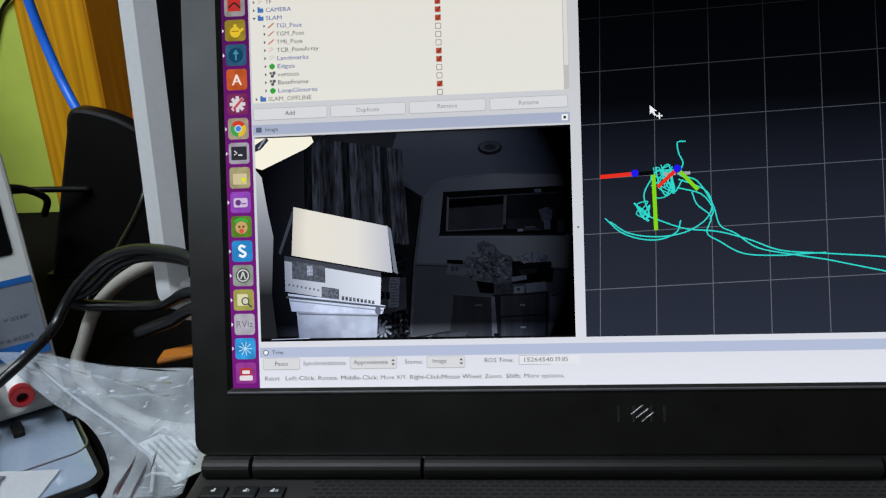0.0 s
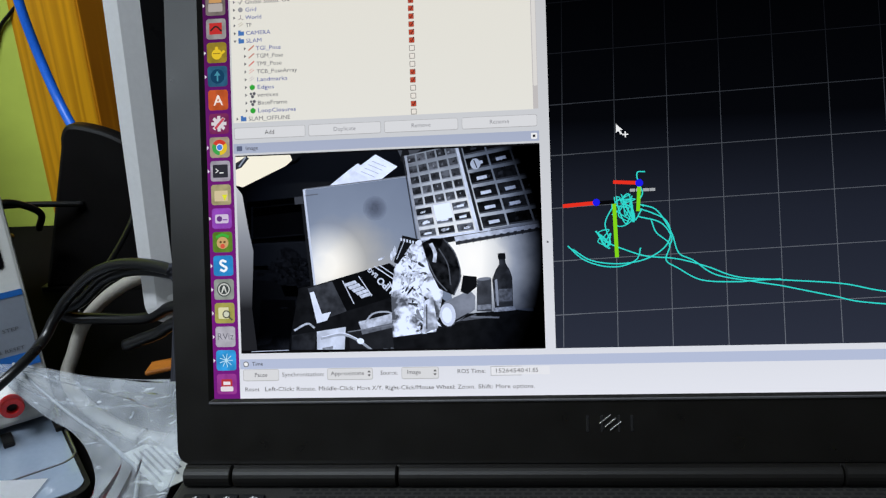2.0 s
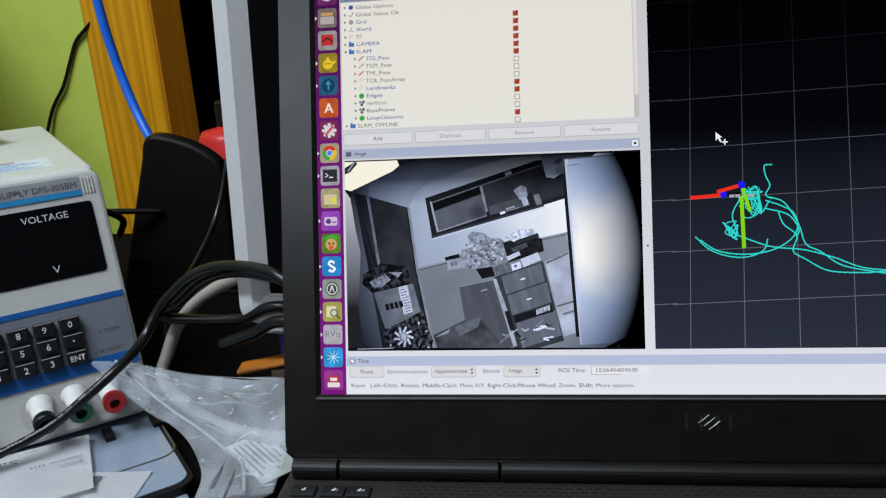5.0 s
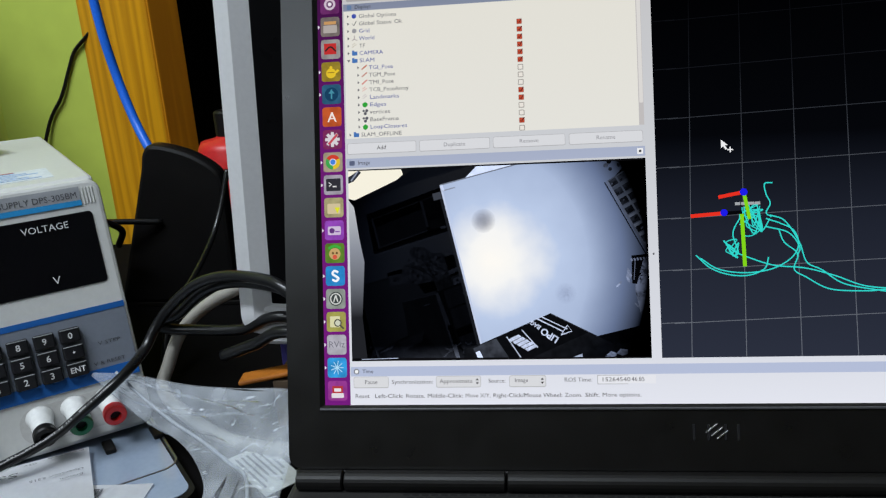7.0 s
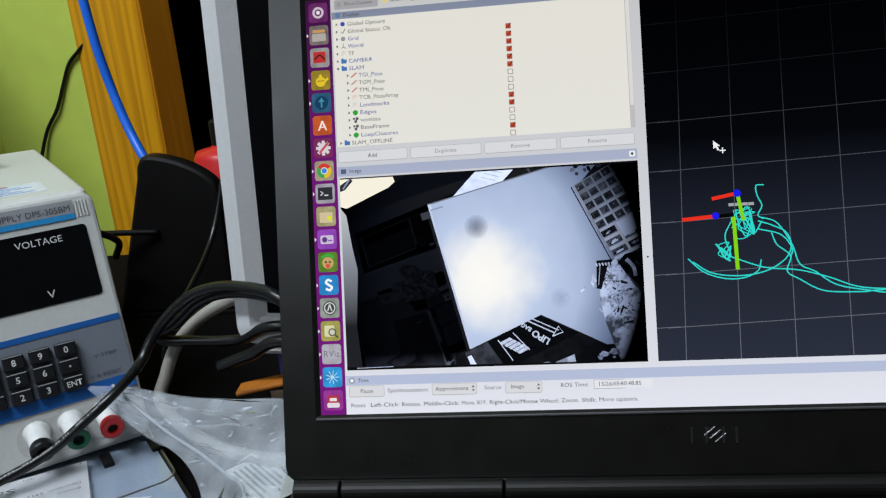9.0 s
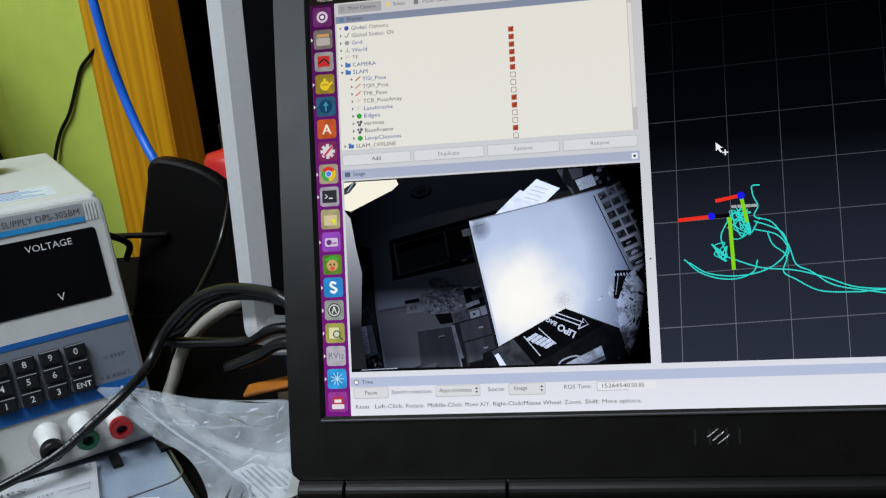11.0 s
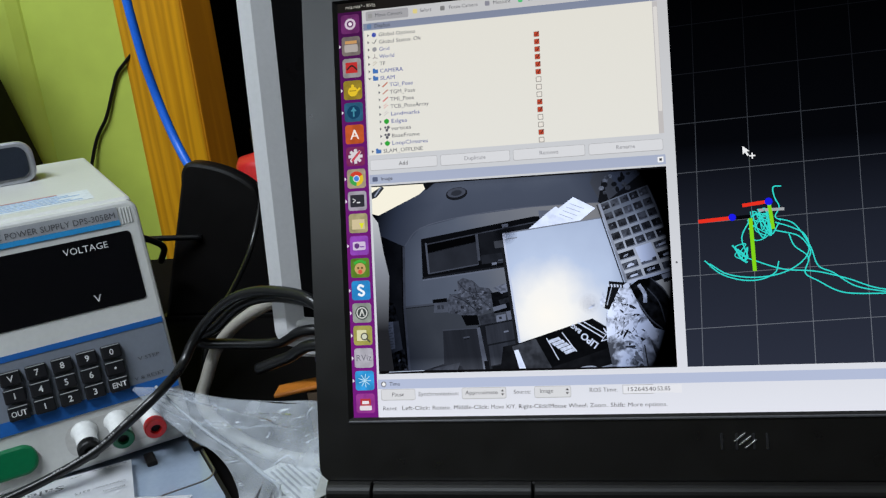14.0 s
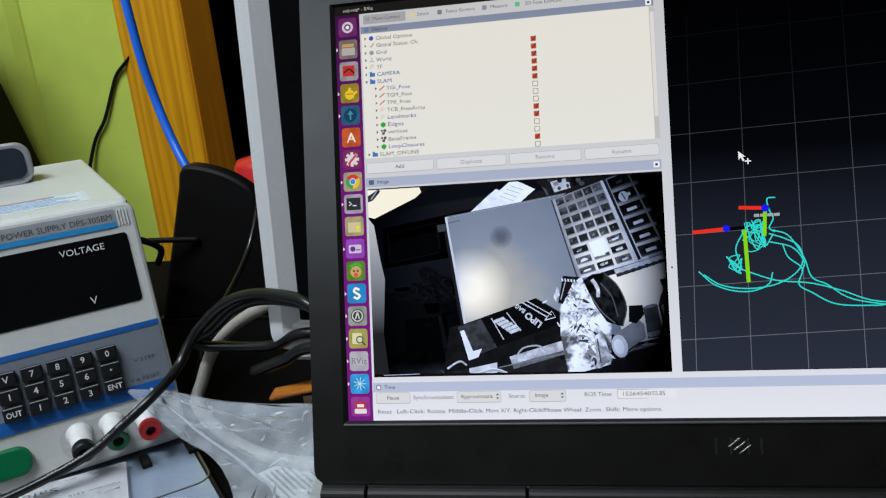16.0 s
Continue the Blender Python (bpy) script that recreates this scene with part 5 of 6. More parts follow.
def video_shade(tint, depth):
    """A grey film that dims the room while the white card fills the picture."""
    m, n, l, pr = nodes_of("shade_film_%d" % (tint * 100))
    n.remove(pr)
    co, sp, rg, cr, tr = (n.new(k) for k in ("ShaderNodeTexCoord", "ShaderNodeSeparateXYZ", "ShaderNodeMapRange", "ShaderNodeValToRGB", "ShaderNodeBsdfTransparent"))
    l.new(co.outputs["Object"], sp.inputs[0]), l.new(sp.outputs[2], rg.inputs["Value"])
    rg.inputs["From Min"].default_value, rg.inputs["From Max"].default_value = -560 * PX, 0
    cr.color_ramp.elements[0].color, cr.color_ramp.elements[1].color = (1, 1, 1, 1), (tint, tint * 1.03, tint * 1.12, 1)
    cr.color_ramp.elements[1].position = 0.12
    l.new(rg.outputs[0], cr.inputs[0]), l.new(cr.outputs[0], tr.inputs[0]), l.new(tr.outputs[0], n["Material Output"].inputs[0])
    p = Picture()
    p.rect(0, 0, 800, 560, m, depth)
    return p.place("video_shade", "dimming film of the camera picture")


def video_still_parts():
    """What stays put in the camera picture: lamp glare, mount at the edge, dark rim of the wide lens."""
    p = Picture()
    p.face([(66, 480), (210, 478), (213, 500), (196, 514), (86, 562), (66, 556)], glow("glare", (0.92, 0.88, 0.74)), 1.10)
    p.face([(66, 505), (98, 486), (104, 492), (84, 514), (66, 520)], grey(0.03), 1.09), p.line([(78, 512), (96, 488)], 4, grey(0.30), 1.08)
    p.face([(205, 480), (250, 478), (214, 505)], grey(0.006), 1.09)
    p.face([(66, 556), (84, 580), (96, 660), (108, 720), (100, 860), (112, 980), (66, 980)], glow_ramp("mount_edge", [(0, (0.55, 0.57, 0.60)), (0.45, (0.26, 0.28, 0.33)), (1, (0.015, 0.016, 0.02))], 2, -545 * PX, -860 * PX), 1.12)
    p.line([(66, 970), (820, 974)], 14, BLACK_G, 1.05), p.line([(96, 966), (190, 964)], 1.6, grey(0.5), 1.04), p.line([(66, 484), (820, 486)], 6, BLACK_G, 1.05)
    p.place("video_mount", "lamp glare and mount edge fixed in the camera picture").matrix_basis = shot(0, 0)
    m, n, l, pr = nodes_of("lens_rim")
    n.remove(pr)
    co, mp, d, rg, cr, tr = (n.new(k) for k in ("ShaderNodeTexCoord", "ShaderNodeMapping", "ShaderNodeVectorMath", "ShaderNodeMapRange", "ShaderNodeValToRGB", "ShaderNodeBsdfTransparent"))
    mp.inputs["Scale"].default_value = (1, 0, 0.85)
    d.operation = "DISTANCE"
    d.inputs[1].default_value = (428 * PX, 0, -735 * 0.85 * PX)
    l.new(co.outputs["Object"], mp.inputs[0]), l.new(mp.outputs[0], d.inputs[0]), l.new(d.outputs["Value"], rg.inputs["Value"])
    rg.inputs["From Min"].default_value, rg.inputs["From Max"].default_value = 0, 400 * PX
    e = cr.color_ramp.elements
    e[0].color, e[1].color = (1, 1, 1, 1), (0.0, 0.0, 0.0, 1)
    e[0].position, e[1].position = 0.60, 0.955
    mid = e.new(0.81)
    mid.color = (0.40, 0.43, 0.50, 1)
    l.new(rg.outputs[0], cr.inputs[0]), l.new(cr.outputs[0], tr.inputs[0]), l.new(tr.outputs[0], n["Material Output"].inputs[0])
    # smudges on the lens
    dm, dn, dl, dp = nodes_of("lens_smudge")
    dn.remove(dp)
    dt = dn.new("ShaderNodeBsdfTransparent")
    dt.inputs[0].default_value = (0.87, 0.87, 0.88, 1)
    dl.new(dt.outputs[0], dn["Material Output"].inputs[0])
    fm, fn, fl, fp = nodes_of("lens_smudge_faint")
    fn.remove(fp)
    ft = fn.new("ShaderNodeBsdfTransparent")
    ft.inputs[0].default_value = (0.965, 0.965, 0.97, 1)
    fl.new(ft.outputs[0], fn["Material Output"].inputs[0])
    for x, y, r, k, sm_mat in ((413, 625, 30, 6, dm), (611, 810, 26, 6, fm)):
        sm = Picture()
        for j in range(k):
            sm.disc(x, y, r * (1 - 0.14 * j), r * (1 - 0.14 * j), sm_mat, 1.25 - 0.008 * j)
        sm.place("video_smudge", "dark smudge on the filming lens").matrix_basis = shot(0, 0)
    q = Picture()
    q.rect(40, 460, 870, 995, m, 1.16)
    q.place("video_lens_rim", "dark rim of the wide lens").matrix_basis = shot(0, 0)


def clock_strip():
    """The running seconds: two rows of numbers that slide behind the clock's slot, one there and one back."""
    white = glow("clock_white", (0.78, 0.79, 0.84))
    ui("clock_field", plate(CLOCK[0] - 4, CLOCK[1] - 3, CLOCK[2] + 4, CLOCK[3] + 3, depth=0.6), white)
    ui("clock_rim", plate(681, 1010, CLOCK[0], 1032, depth=-0.02), T_PALE), ui("clock_frame", plate(682, 1011, CLOCK[0], 1031, depth=-0.03), white), ui("clock_frame", plate(CLOCK[2], 1011, 820, 1031, depth=-0.03), white)
    lettering("text", "15264540", 10 * PX, T_GREY, screen, Matrix.Translation(at(690, 1021, -0.05)), 0, "LEFT", 66 * PX)
    p = Picture()
    for k in range(33):
        p.words("%.2f" % (39.85 + 0.5 * k), 52 * min(k, 32 - k), 0 if k < 17 else 24, 10, T_GREY, 0.4)
    return p.place("clock_seconds", "running seconds of the clock")


def card_shade_film():
    """A round-edged film that dims the white card but for the lamp's spot on it."""
    m, n, l, pr = nodes_of("card_film")
    n.remove(pr)
    co, d, rg, cr, tr = (n.new(k) for k in ("ShaderNodeTexCoord", "ShaderNodeVectorMath", "ShaderNodeMapRange", "ShaderNodeValToRGB", "ShaderNodeBsdfTransparent"))
    d.operation = "DISTANCE"
    d.inputs[1].default_value = (30 * PX, 0, -190 * PX)
    l.new(co.outputs["Object"], d.inputs[0]), l.new(d.outputs["Value"], rg.inputs["Value"])
    rg.inputs["From Min"].default_value, rg.inputs["From Max"].default_value = 30 * PX, 105 * PX
    cr.color_ramp.elements[0].color, cr.color_ramp.elements[1].color = (1, 1, 1, 1), (0.44, 0.45, 0.47, 1)
    l.new(rg.outputs[0], cr.inputs[0]), l.new(cr.outputs[0], tr.inputs[0]), l.new(tr.outputs[0], n["Material Output"].inputs[0])
    p = Picture()
    p.rect(3, 2, 520, 460, m, 1.57)
    return p.place("video_shade", "dimming film of the camera picture")


card_shade = card_shade_film()
fitting = video_fitting()
backdrop, far_wall, house, card, table, cabinet, shade, half_shade = video_backdrop(), video_window(), video_house(), video_card(), video_table(), video_cabinet(), video_shade(0.055, 1.75), video_shade(0.21, 1.765)
video_still_parts()
clock = clock_strip()
# ---- the power supply and what it stands on ----
PSU = pose(-0.150, 0.093, 0.8465, 0, 0, 39)
FACE = pose(0, 0, 0, -15, 0, 0)
SIDEWAYS = Matrix(((0, 1, 0, 0), (1, 0, 0, 0), (0, 0, 1, 0), (0, 0, 0, 1)))


def sideways(outline, x0, x1, bevel=0.0):
    """An outline in y and z, pushed from x0 to x1."""
    bm = prism(outline, x0, x1, bevel)
    bmesh.ops.transform(bm, matrix=SIDEWAYS, verts=bm.verts)
    bmesh.ops.recalc_face_normals(bm, faces=bm.faces)
    return bm


def power_supply():
    p = thing("power_supply", PSU, "cream bench power supply with dark display, keypad and coloured terminals", "power supply")
    left = -0.128
    part("case", sideways([(-0.0185, -0.0835), (0.0185, 0.0555), (0.020, 0.0572), (0.24, 0.0572), (0.24, -0.0835)], left + 0.001, 0.0062, 0.0022), SHELL, p, "cream painted case")
    f = part("front_bezel", prism(rounded(left, 0.0078, -0.0862, 0.0580, 0.007), -0.004, 0.012, 0.0022), SHELL, p, "cream moulded front", FACE)
    part("label_strip", box(left + 0.006, -0.0036, -0.0046, -0.0038, 0.0468, 0.0543), mat("label_grey", (0.30, 0.31, 0.33), 0.4), p, "", FACE)
    part("label_stripe", box(left + 0.006, -0.0036, -0.0047, -0.0038, 0.0437, 0.0467), mat("stripe_sky", (0.02, 0.25, 0.55), 0.4), p, "", FACE)
    for k in range(4):
        part("vent_rib", box(-0.0024 + 0.0017 * k, -0.0014 + 0.0017 * k, -0.0046, -0.0038, 0.0440, 0.0535, 0.0003, 1), mat("rib_grey", (0.5, 0.5, 0.48), 0.5), p, "", FACE)
    part("display_window", prism(rounded(left + 0.010, 0.0006, -0.0008, 0.0400, 0.0022), -0.0046, -0.0038, 0.0002), DARK_GLASS, p, "black display window", FACE)
    t = lambda text, x, z, h, w=None, mt=WHITE_PRINT, y=-0.0049: lettering("print", text, h, mt, p, FACE @ Matrix.Translation((x, y, z)), 0, "CENTER", w)
    t("VOLTAGE", -0.0250, 0.0342, 0.0037, 0.0240), t("V", -0.0252, 0.0050, 0.0043, 0.0040), t("CURRENT", -0.0850, 0.0342, 0.0037, 0.0240), t("A", -0.0852, 0.0050, 0.0043, 0.0040)
    ink = mat("print_dark", (0.06, 0.06, 0.07), 0.6)
    t("DC POWER SUPPLY DPS-305BM", -0.0385, 0.0497, 0.0034, 0.066, ink)
    part("control_panel", prism(rounded(left + 0.006, 0.0058, -0.0560, -0.0135, 0.001), -0.0048, -0.0038), PANEL_GREY, p, "grey blue control panel", FACE)
    part("blue_stripe", box(left + 0.006, 0.0058, -0.0051, -0.0040, -0.0168, -0.0135), STRIPE_BLUE, p, "", FACE)
    part("blue_stripe", box(left + 0.006, 0.0058, -0.0051, -0.0040, -0.0560, -0.0485), STRIPE_BLUE, p, "", FACE)
    t("V STEP", -0.0065, -0.0345, 0.0020, 0.012, ink, -0.0050), t("V & RESET", -0.0085, -0.0455, 0.0020, 0.017, ink, -0.0050)
    keys = ["V789 0".replace(" ", ""), "I456.", ["OUT", "1", "2", "3", "ENT"]]
    for r, row in enumerate(keys):
        for c, name in enumerate(row):
            x, z = -0.0780 + 0.01305 * c, -0.0258 - 0.0096 * r
            bm = box(x - 0.0053, x + 0.0053, -0.0095, -0.0045, z - 0.0040, z + 0.0040, 0.0009, 2)
            k = part("key", bm, KEY_BLACK, p, "", FACE)
            # lighter grey strip along the key's top edge
            part("key_edge", box(x - 0.0048, x + 0.0048, -0.0098, -0.0092, z + 0.0031, z + 0.0037, 0.0002, 1), mat("key_edge_grey", (0.24, 0.25, 0.26), 0.5), p, "", FACE)
            if name == ".":
                part("print", lathe([(0.0006, 0), (0.0006, 0.0003)], 10, m=pose(x, -0.0096, z, 90, 0, 0)), WHITE_PRINT, p, "", FACE)
            else:
                lettering("print", name, 0.0034 if len(name) == 1 else 0.0030, WHITE_PRINT, p, FACE @ Matrix.Translation((x, -0.0099, z - 0.0003)), 0.00008, "CENTER", None if len(name) == 1 else 0.0078)
    # lower part: recess, output switch and terminals
    part("terminal_recess", prism(rounded(-0.0600, 0.0040, -0.0800, -0.0600, 0.009), -0.0043, -0.0038), mat("recess_cream", (0.5, 0.49, 0.47), 0.5), p, "", FACE)
    part("output_button", prism(rounded(-0.1020, -0.0745, -0.0790, -0.0625, 0.0075), -0.0085, -0.0038, 0.0016), GREEN_DARK, p, "green rounded output switch", FACE)
    white = mat("terminal_white", (0.72, 0.72, 0.70), 0.4)
    for x, z, col, nm in ((-0.0495, -0.0660, BLACK_PLASTIC, "black"), (-0.0318, -0.0655, GREEN_DARK, "green"), (-0.0142, -0.0655, RED, "red")):
        # posts stand out of the face, tipped a little down
        m = FACE @ pose(x, -0.004, z, 112, 0, 0)
        part("terminal_base", lathe([(0.0072, 0), (0.0070, 0.0015), (0.0060, 0.003), (0.0056, 0.012), (0.0054, 0.0165)], 24), white, p, "white terminal collar", m, True)
        part("terminal_cap", lathe([(0.0058, 0.0160), (0.0061, 0.0170), (0.0061, 0.0208), (0.0055, 0.0218), (0.0030, 0.0218), (0.0027, 0.0190), (0.0001, 0.0190)], 24), col, p, nm + " terminal cap", m)
        part("terminal_hole", lathe([(0.0026, 0.0190), (0.0026, 0.0193)], 14), mat("hole_black", (0.003, 0.003, 0.003), 0.8), p, "", m)
    # paper notice on the top, with unreadable lines
    notice = mat("notice_print", (0.30, 0.42, 0.62), 0.6, vary=0.5, grain=500)
    part("notice", box(-0.115, -0.012, 0.034, 0.070, 0.0572, 0.0575), mat("notice_paper", (0.62, 0.66, 0.70), 0.6, vary=0.12, grain=200), p, "pale blue printed notice")
    for k in range(6):
        part("notice_line", box(-0.110, -0.018 - 0.006 * (k % 3), 0.038 + 0.005 * k, 0.0405 + 0.005 * k, 0.05752, 0.05765), notice, p)
    part("notice_line", box(-0.11, -0.03, 0.0665, 0.0685, 0.05752, 0.0577), mat("notice_red", (0.5, 0.2, 0.18), 0.6), p)
    for x, y, h in ((-0.012, -0.005, 0.0045), (-0.115, -0.005, 0.0045), (-0.012, 0.215, 0.0132), (-0.115, 0.215, 0.0132)):
        part("foot", lathe([(0.008, 0), (0.0085, h)], 16, m=pose(x, y, -0.0833 - h)), BLACK_PLASTIC, p)


power_supply()


def instrument_base():
    d = thing("instrument_case", PSU, "flat blue-grey glossy instrument case with black rim under the power supply", "instrument")
    z = 0.759 - 0.8465
    # the blue-grey is the reflected ceiling, put into the base colour
    gloss = mat("case_gloss_reflection", (0.27, 0.33, 0.42), 0.16, vary=0.06, grain=12, coat=0.6)
    out = [(x, -y) for x, y in rounded(-0.19, 0.0085, -0.078, 0.11, 0.010, 8)]
    slab = prism(out, -z, -z + 0.0088, 0.0)
    part("case_rim", slab, BLACK_PLASTIC, d, "black rim", pose(0, 0, 0, -90, 0, 0))
    inner = [(x, -y) for x, y in rounded(-0.186, 0.0060, -0.071, 0.106, 0.008, 8)]
    part("case_top", prism(inner, -z - 0.0006, -z + 0.002), gloss, d, "glossy top with the ceiling's blue-grey reflection in its colour", pose(0, 0, 0, -90, 0, 0))
    pts = [(x, y, z + 0.0002) for x, y in rounded(-0.1895, 0.0080, -0.0765, 0.1095, 0.0095, 8)]
    part("rim_trim", tube(pts + pts[:1], 0.0009, 6, 1), mat("trim_silver", (0.30, 0.30, 0.31), 0.3, metal=0.9), d, "thin silver trim")
    part("lower_front", box(-0.186, 0.0030, -0.125, -0.0782, z - 0.0088, z - 0.0046, 0.002), gloss, d, "blue-grey glossy lower front")
    # small black blocks added for the dark reflections below the power supply
    for k in range(7):
        x = -0.150 + 0.026 * k
        part("dark_reflection", box(x - 0.0028, x + 0.0028, -0.041, -0.027, z + 0.0005, z + 0.0032, 0.0008), BLACK_PLASTIC, d)


instrument_base()


def paper_sheet(name, m, w, h, label, curl=0.004, n=8):
    bm = bmesh.new()
    g = [[bm.verts.new((w * i / n, h * j / n, 0.0004 + curl * ((i / n - 0.4) ** 2 + 0.5 * (j / n) ** 3) + 0.0003 * noise.noise((i * 0.7, j * 0.9, 2)))) for j in range(n + 1)] for i in range(n + 1)]
    for i in range(n):
        for j in range(n):
            bm.faces.new((g[i][j], g[i + 1][j], g[i + 1][j + 1], g[i][j + 1]))
    bmesh.ops.solidify(bm, geom=list(bm.faces), thickness=0.0002)
    return tagged(part(name, bm, PAPER, None, label, m), category="paper")


def papers():
    TOPZ = 0.7600
    flat = Matrix.Rotation(radians(-90), 4, "X")
    b = paper_sheet("barcode_label", pose(-0.1012, 0.0192, TOPZ + 0.0002, 0, 0, 184), 0.042, 0.05, "white label with a printed barcode", 0.001)
    rnd = random.Random(3)
    x = 0.024
    while x < 0.038:
        w = rnd.choice((0.0003, 0.0005, 0.0008))
        part("bar", box(x, x + w, 0.005, 0.016, 0.0012, 0.0015), INK, b)
        x += w + rnd.choice((0.0004, 0.0006))
    r = paper_sheet("receipt", pose(-0.1532, 0.0496, TOPZ + 0.0030, 0, 0, 212), 0.085, 0.060, "white printed till receipt lying upside down", 0.001)
    for txt, x, y, hgt, w in (("Branch Code", 0.0115, 0.0040, 0.0017, 0.018), ("Sales", 0.0465, 0.0130, 0.0048, 0.023), ("Operator: 5315", 0.0165, 0.0245, 0.0021, 0.026), ("Branch", 0.0095, 0.0300, 0.0021, 0.011), ("GTY", 0.0290, 0.0055, 0.0015, 0.006)):
        lettering("print", txt, hgt, INK, r, pose(x, y, 0.0017) @ flat, 0, "CENTER", w)


papers()

# ---- things behind ----


def door_post():
    w = thing("wooden_post", pose(-0.277, 0.460, 0, 0, 0, -30), "varnished ochre wooden post against the green wall", "post")
    part("board", box(-0.125, 0.0, 0, 0.033, 0, 2.395, 0.0015), WOOD, w)
    # thin veneer added to give the side face its painted shade
    part("side_veneer", box(0.0004, 0.0030, 0.001, 0.0350, 0, 2.395, 0.0008), WOOD_SHADED, w, "post's side face in darker orange, its shade put into the colour")


door_post()


def wall_panel():
    # the wall turns forward at its end, as a rounded pilaster
    bm = lathe([(0.05, 0), (0.05, 2.4)], 24)
    setting("pilaster", bm, WALL_GREEN, "rounded green plaster corner", pose(-0.528, 0.553, 0))


wall_panel()


def black_stand():
    s = thing("router", pose(0, 0, 0), "black plastic upright router with rounded top", "router")
    top = [(-0.2260, 0.872), (-0.2235, 0.8825), (-0.2170, 0.8895), (-0.2030, 0.8885), (-0.1815, 0.8810), (-0.1640, 0.8690), (-0.1590, 0.8580), (-0.1590, 0.840)]
    out = [(-0.2650, DESK + 0.004)] + [(q.x, q.y) for q in smooth_line([(x, z, 0) for x, z in top], 5)] + [(-0.1600, DESK + 0.004)]
    part("shell", prism(out, 0.299, 0.315, 0.0035), mat("router_black", (0.0075, 0.007, 0.007), 0.36, vary=0.1, bump=0.05, spec=0.2), s)
    part("foot", box(-0.27, -0.155, 0.30, 0.35, DESK, DESK + 0.0045, 0.001), BLACK_PLASTIC, s)


black_stand()


def monitor():
    m = thing("monitor", pose(-0.0722, 0.088, 0.8127, 0, 3.2, 0), "grey framed monitor with a black screen behind the laptop", "monitor")
    W, H, b = 0.50, 0.33, 0.0185
    bm = bmesh.new()
    o, i2 = rounded(0, W, 0, H, 0.010, 5), rounded(b, W - b, b * 1.0, H - b, 0.001, 5)
    mid = rounded(b * 0.47, W - b * 0.47, b * 0.4, H - b * 0.47, 0.005, 5)
    rings = [[bm.verts.new((x, y, z)) for x, z in pts] for pts, y in ((o, 0.030), (o, 0.003), (mid, 0.0), (i2, 0.0035))]
    n = len(o)
    for a, c in zip(rings, rings[1:]):
        for k in range(n):
            bm.faces.new((a[k], a[(k + 1) % n], c[(k + 1) % n], c[k]))
    bmesh.ops.recalc_face_normals(bm, faces=bm.faces)
    part("frame", bm, PALE, m, "pale grey frame")
    part("screen", box(b - 0.002, W - b + 0.002, 0.0036, 0.016, b * 0.8, H - b + 0.002), mat("dead_screen", (0.004, 0.004, 0.0045), 0.3, vary=0.1, spec=0.05), m, "black switched-off screen")
    part("back", box(0.012, W - 0.012, 0.030, 0.060, 0.012, H - 0.012, 0.008), PALE, m)
    part("chin", box(0.012, W - 0.012, 0.0012, 0.028, -0.0065, 0.0175, 0.003), PALE, m, "pale grey lower edge")
    part("neck", box(0.21, 0.29, 0.060, 0.080, -0.055, 0.15, 0.004), PALE, m)
    part("foot", box(0.12, 0.38, 0.02, 0.18, -0.0620, -0.052, 0.003), PALE, m, "", pose(0, 0, 0, 0, -3.2, 0))


monitor()


def red_cap():
    r = thing("red_canister", pose(-0.190, 0.41, DESK), "glossy red plastic canister", "canister")
    part("body", lathe([(0.030, 0), (0.031, 0.004), (0.031, 0.118), (0.028, 0.124), (0.014, 0.127), (0.012, 0.130)], 28), RED, r, smooth=True)
    part("cap", lathe([(0.013, 0.129), (0.013, 0.15), (0.011, 0.152)], 20), BLACK_PLASTIC, r, "black cap")


red_cap()


def small_device():
    d = thing("media_player", PSU @ pose(-0.118, 0.150, 0.0572, 0, 0, 0), "small dark glass device with silver rim on the power supply", "device")
    part("silver_rim", prism(rounded(0, 0.084, 0, 0.030, 0.010), 0, 0.030, 0.002), mat("rim_silver", (0.42, 0.43, 0.46), 0.3, metal=0.5), d, "silver rim", pose(0, 0, 0.0, -12, 0, 0))
    part("dark_face", prism(rounded(0.0045, 0.0795, 0.004, 0.026, 0.007), -0.0012, 0.002, 0.0004), mat("face_dark", (0.02, 0.025, 0.035), 0.2), d, "dark glass face", pose(0, 0, 0.0, -12, 0, 0))


small_device()


def black_speaker():
    s = thing("loudspeaker", pose(-0.490, 0.36, DESK, 0, 0, 20), "tall black loudspeaker box at the wall", "loudspeaker")
    part("cabinet", box(-0.08, 0.080, 0, 0.10, 0, 0.300, 0.006, m=pose(0, 0, 0.004, 0, -13, 0)), mat("speaker_black", (0.003, 0.003, 0.003), 0.8, spec=0.08), s)
    part("stand_foot", box(-0.08, 0.10, -0.01, 0.11, 0.0, 0.012, 0.002), BLACK_PLASTIC, s)


black_speaker()


def cable(name, pts, r, material, label):
    return tagged(part(name, tube(pts, r, 12, 12, taper=0.72 if name == "power_lead" else 1.0), material, None, label, smooth=True), category="cable")


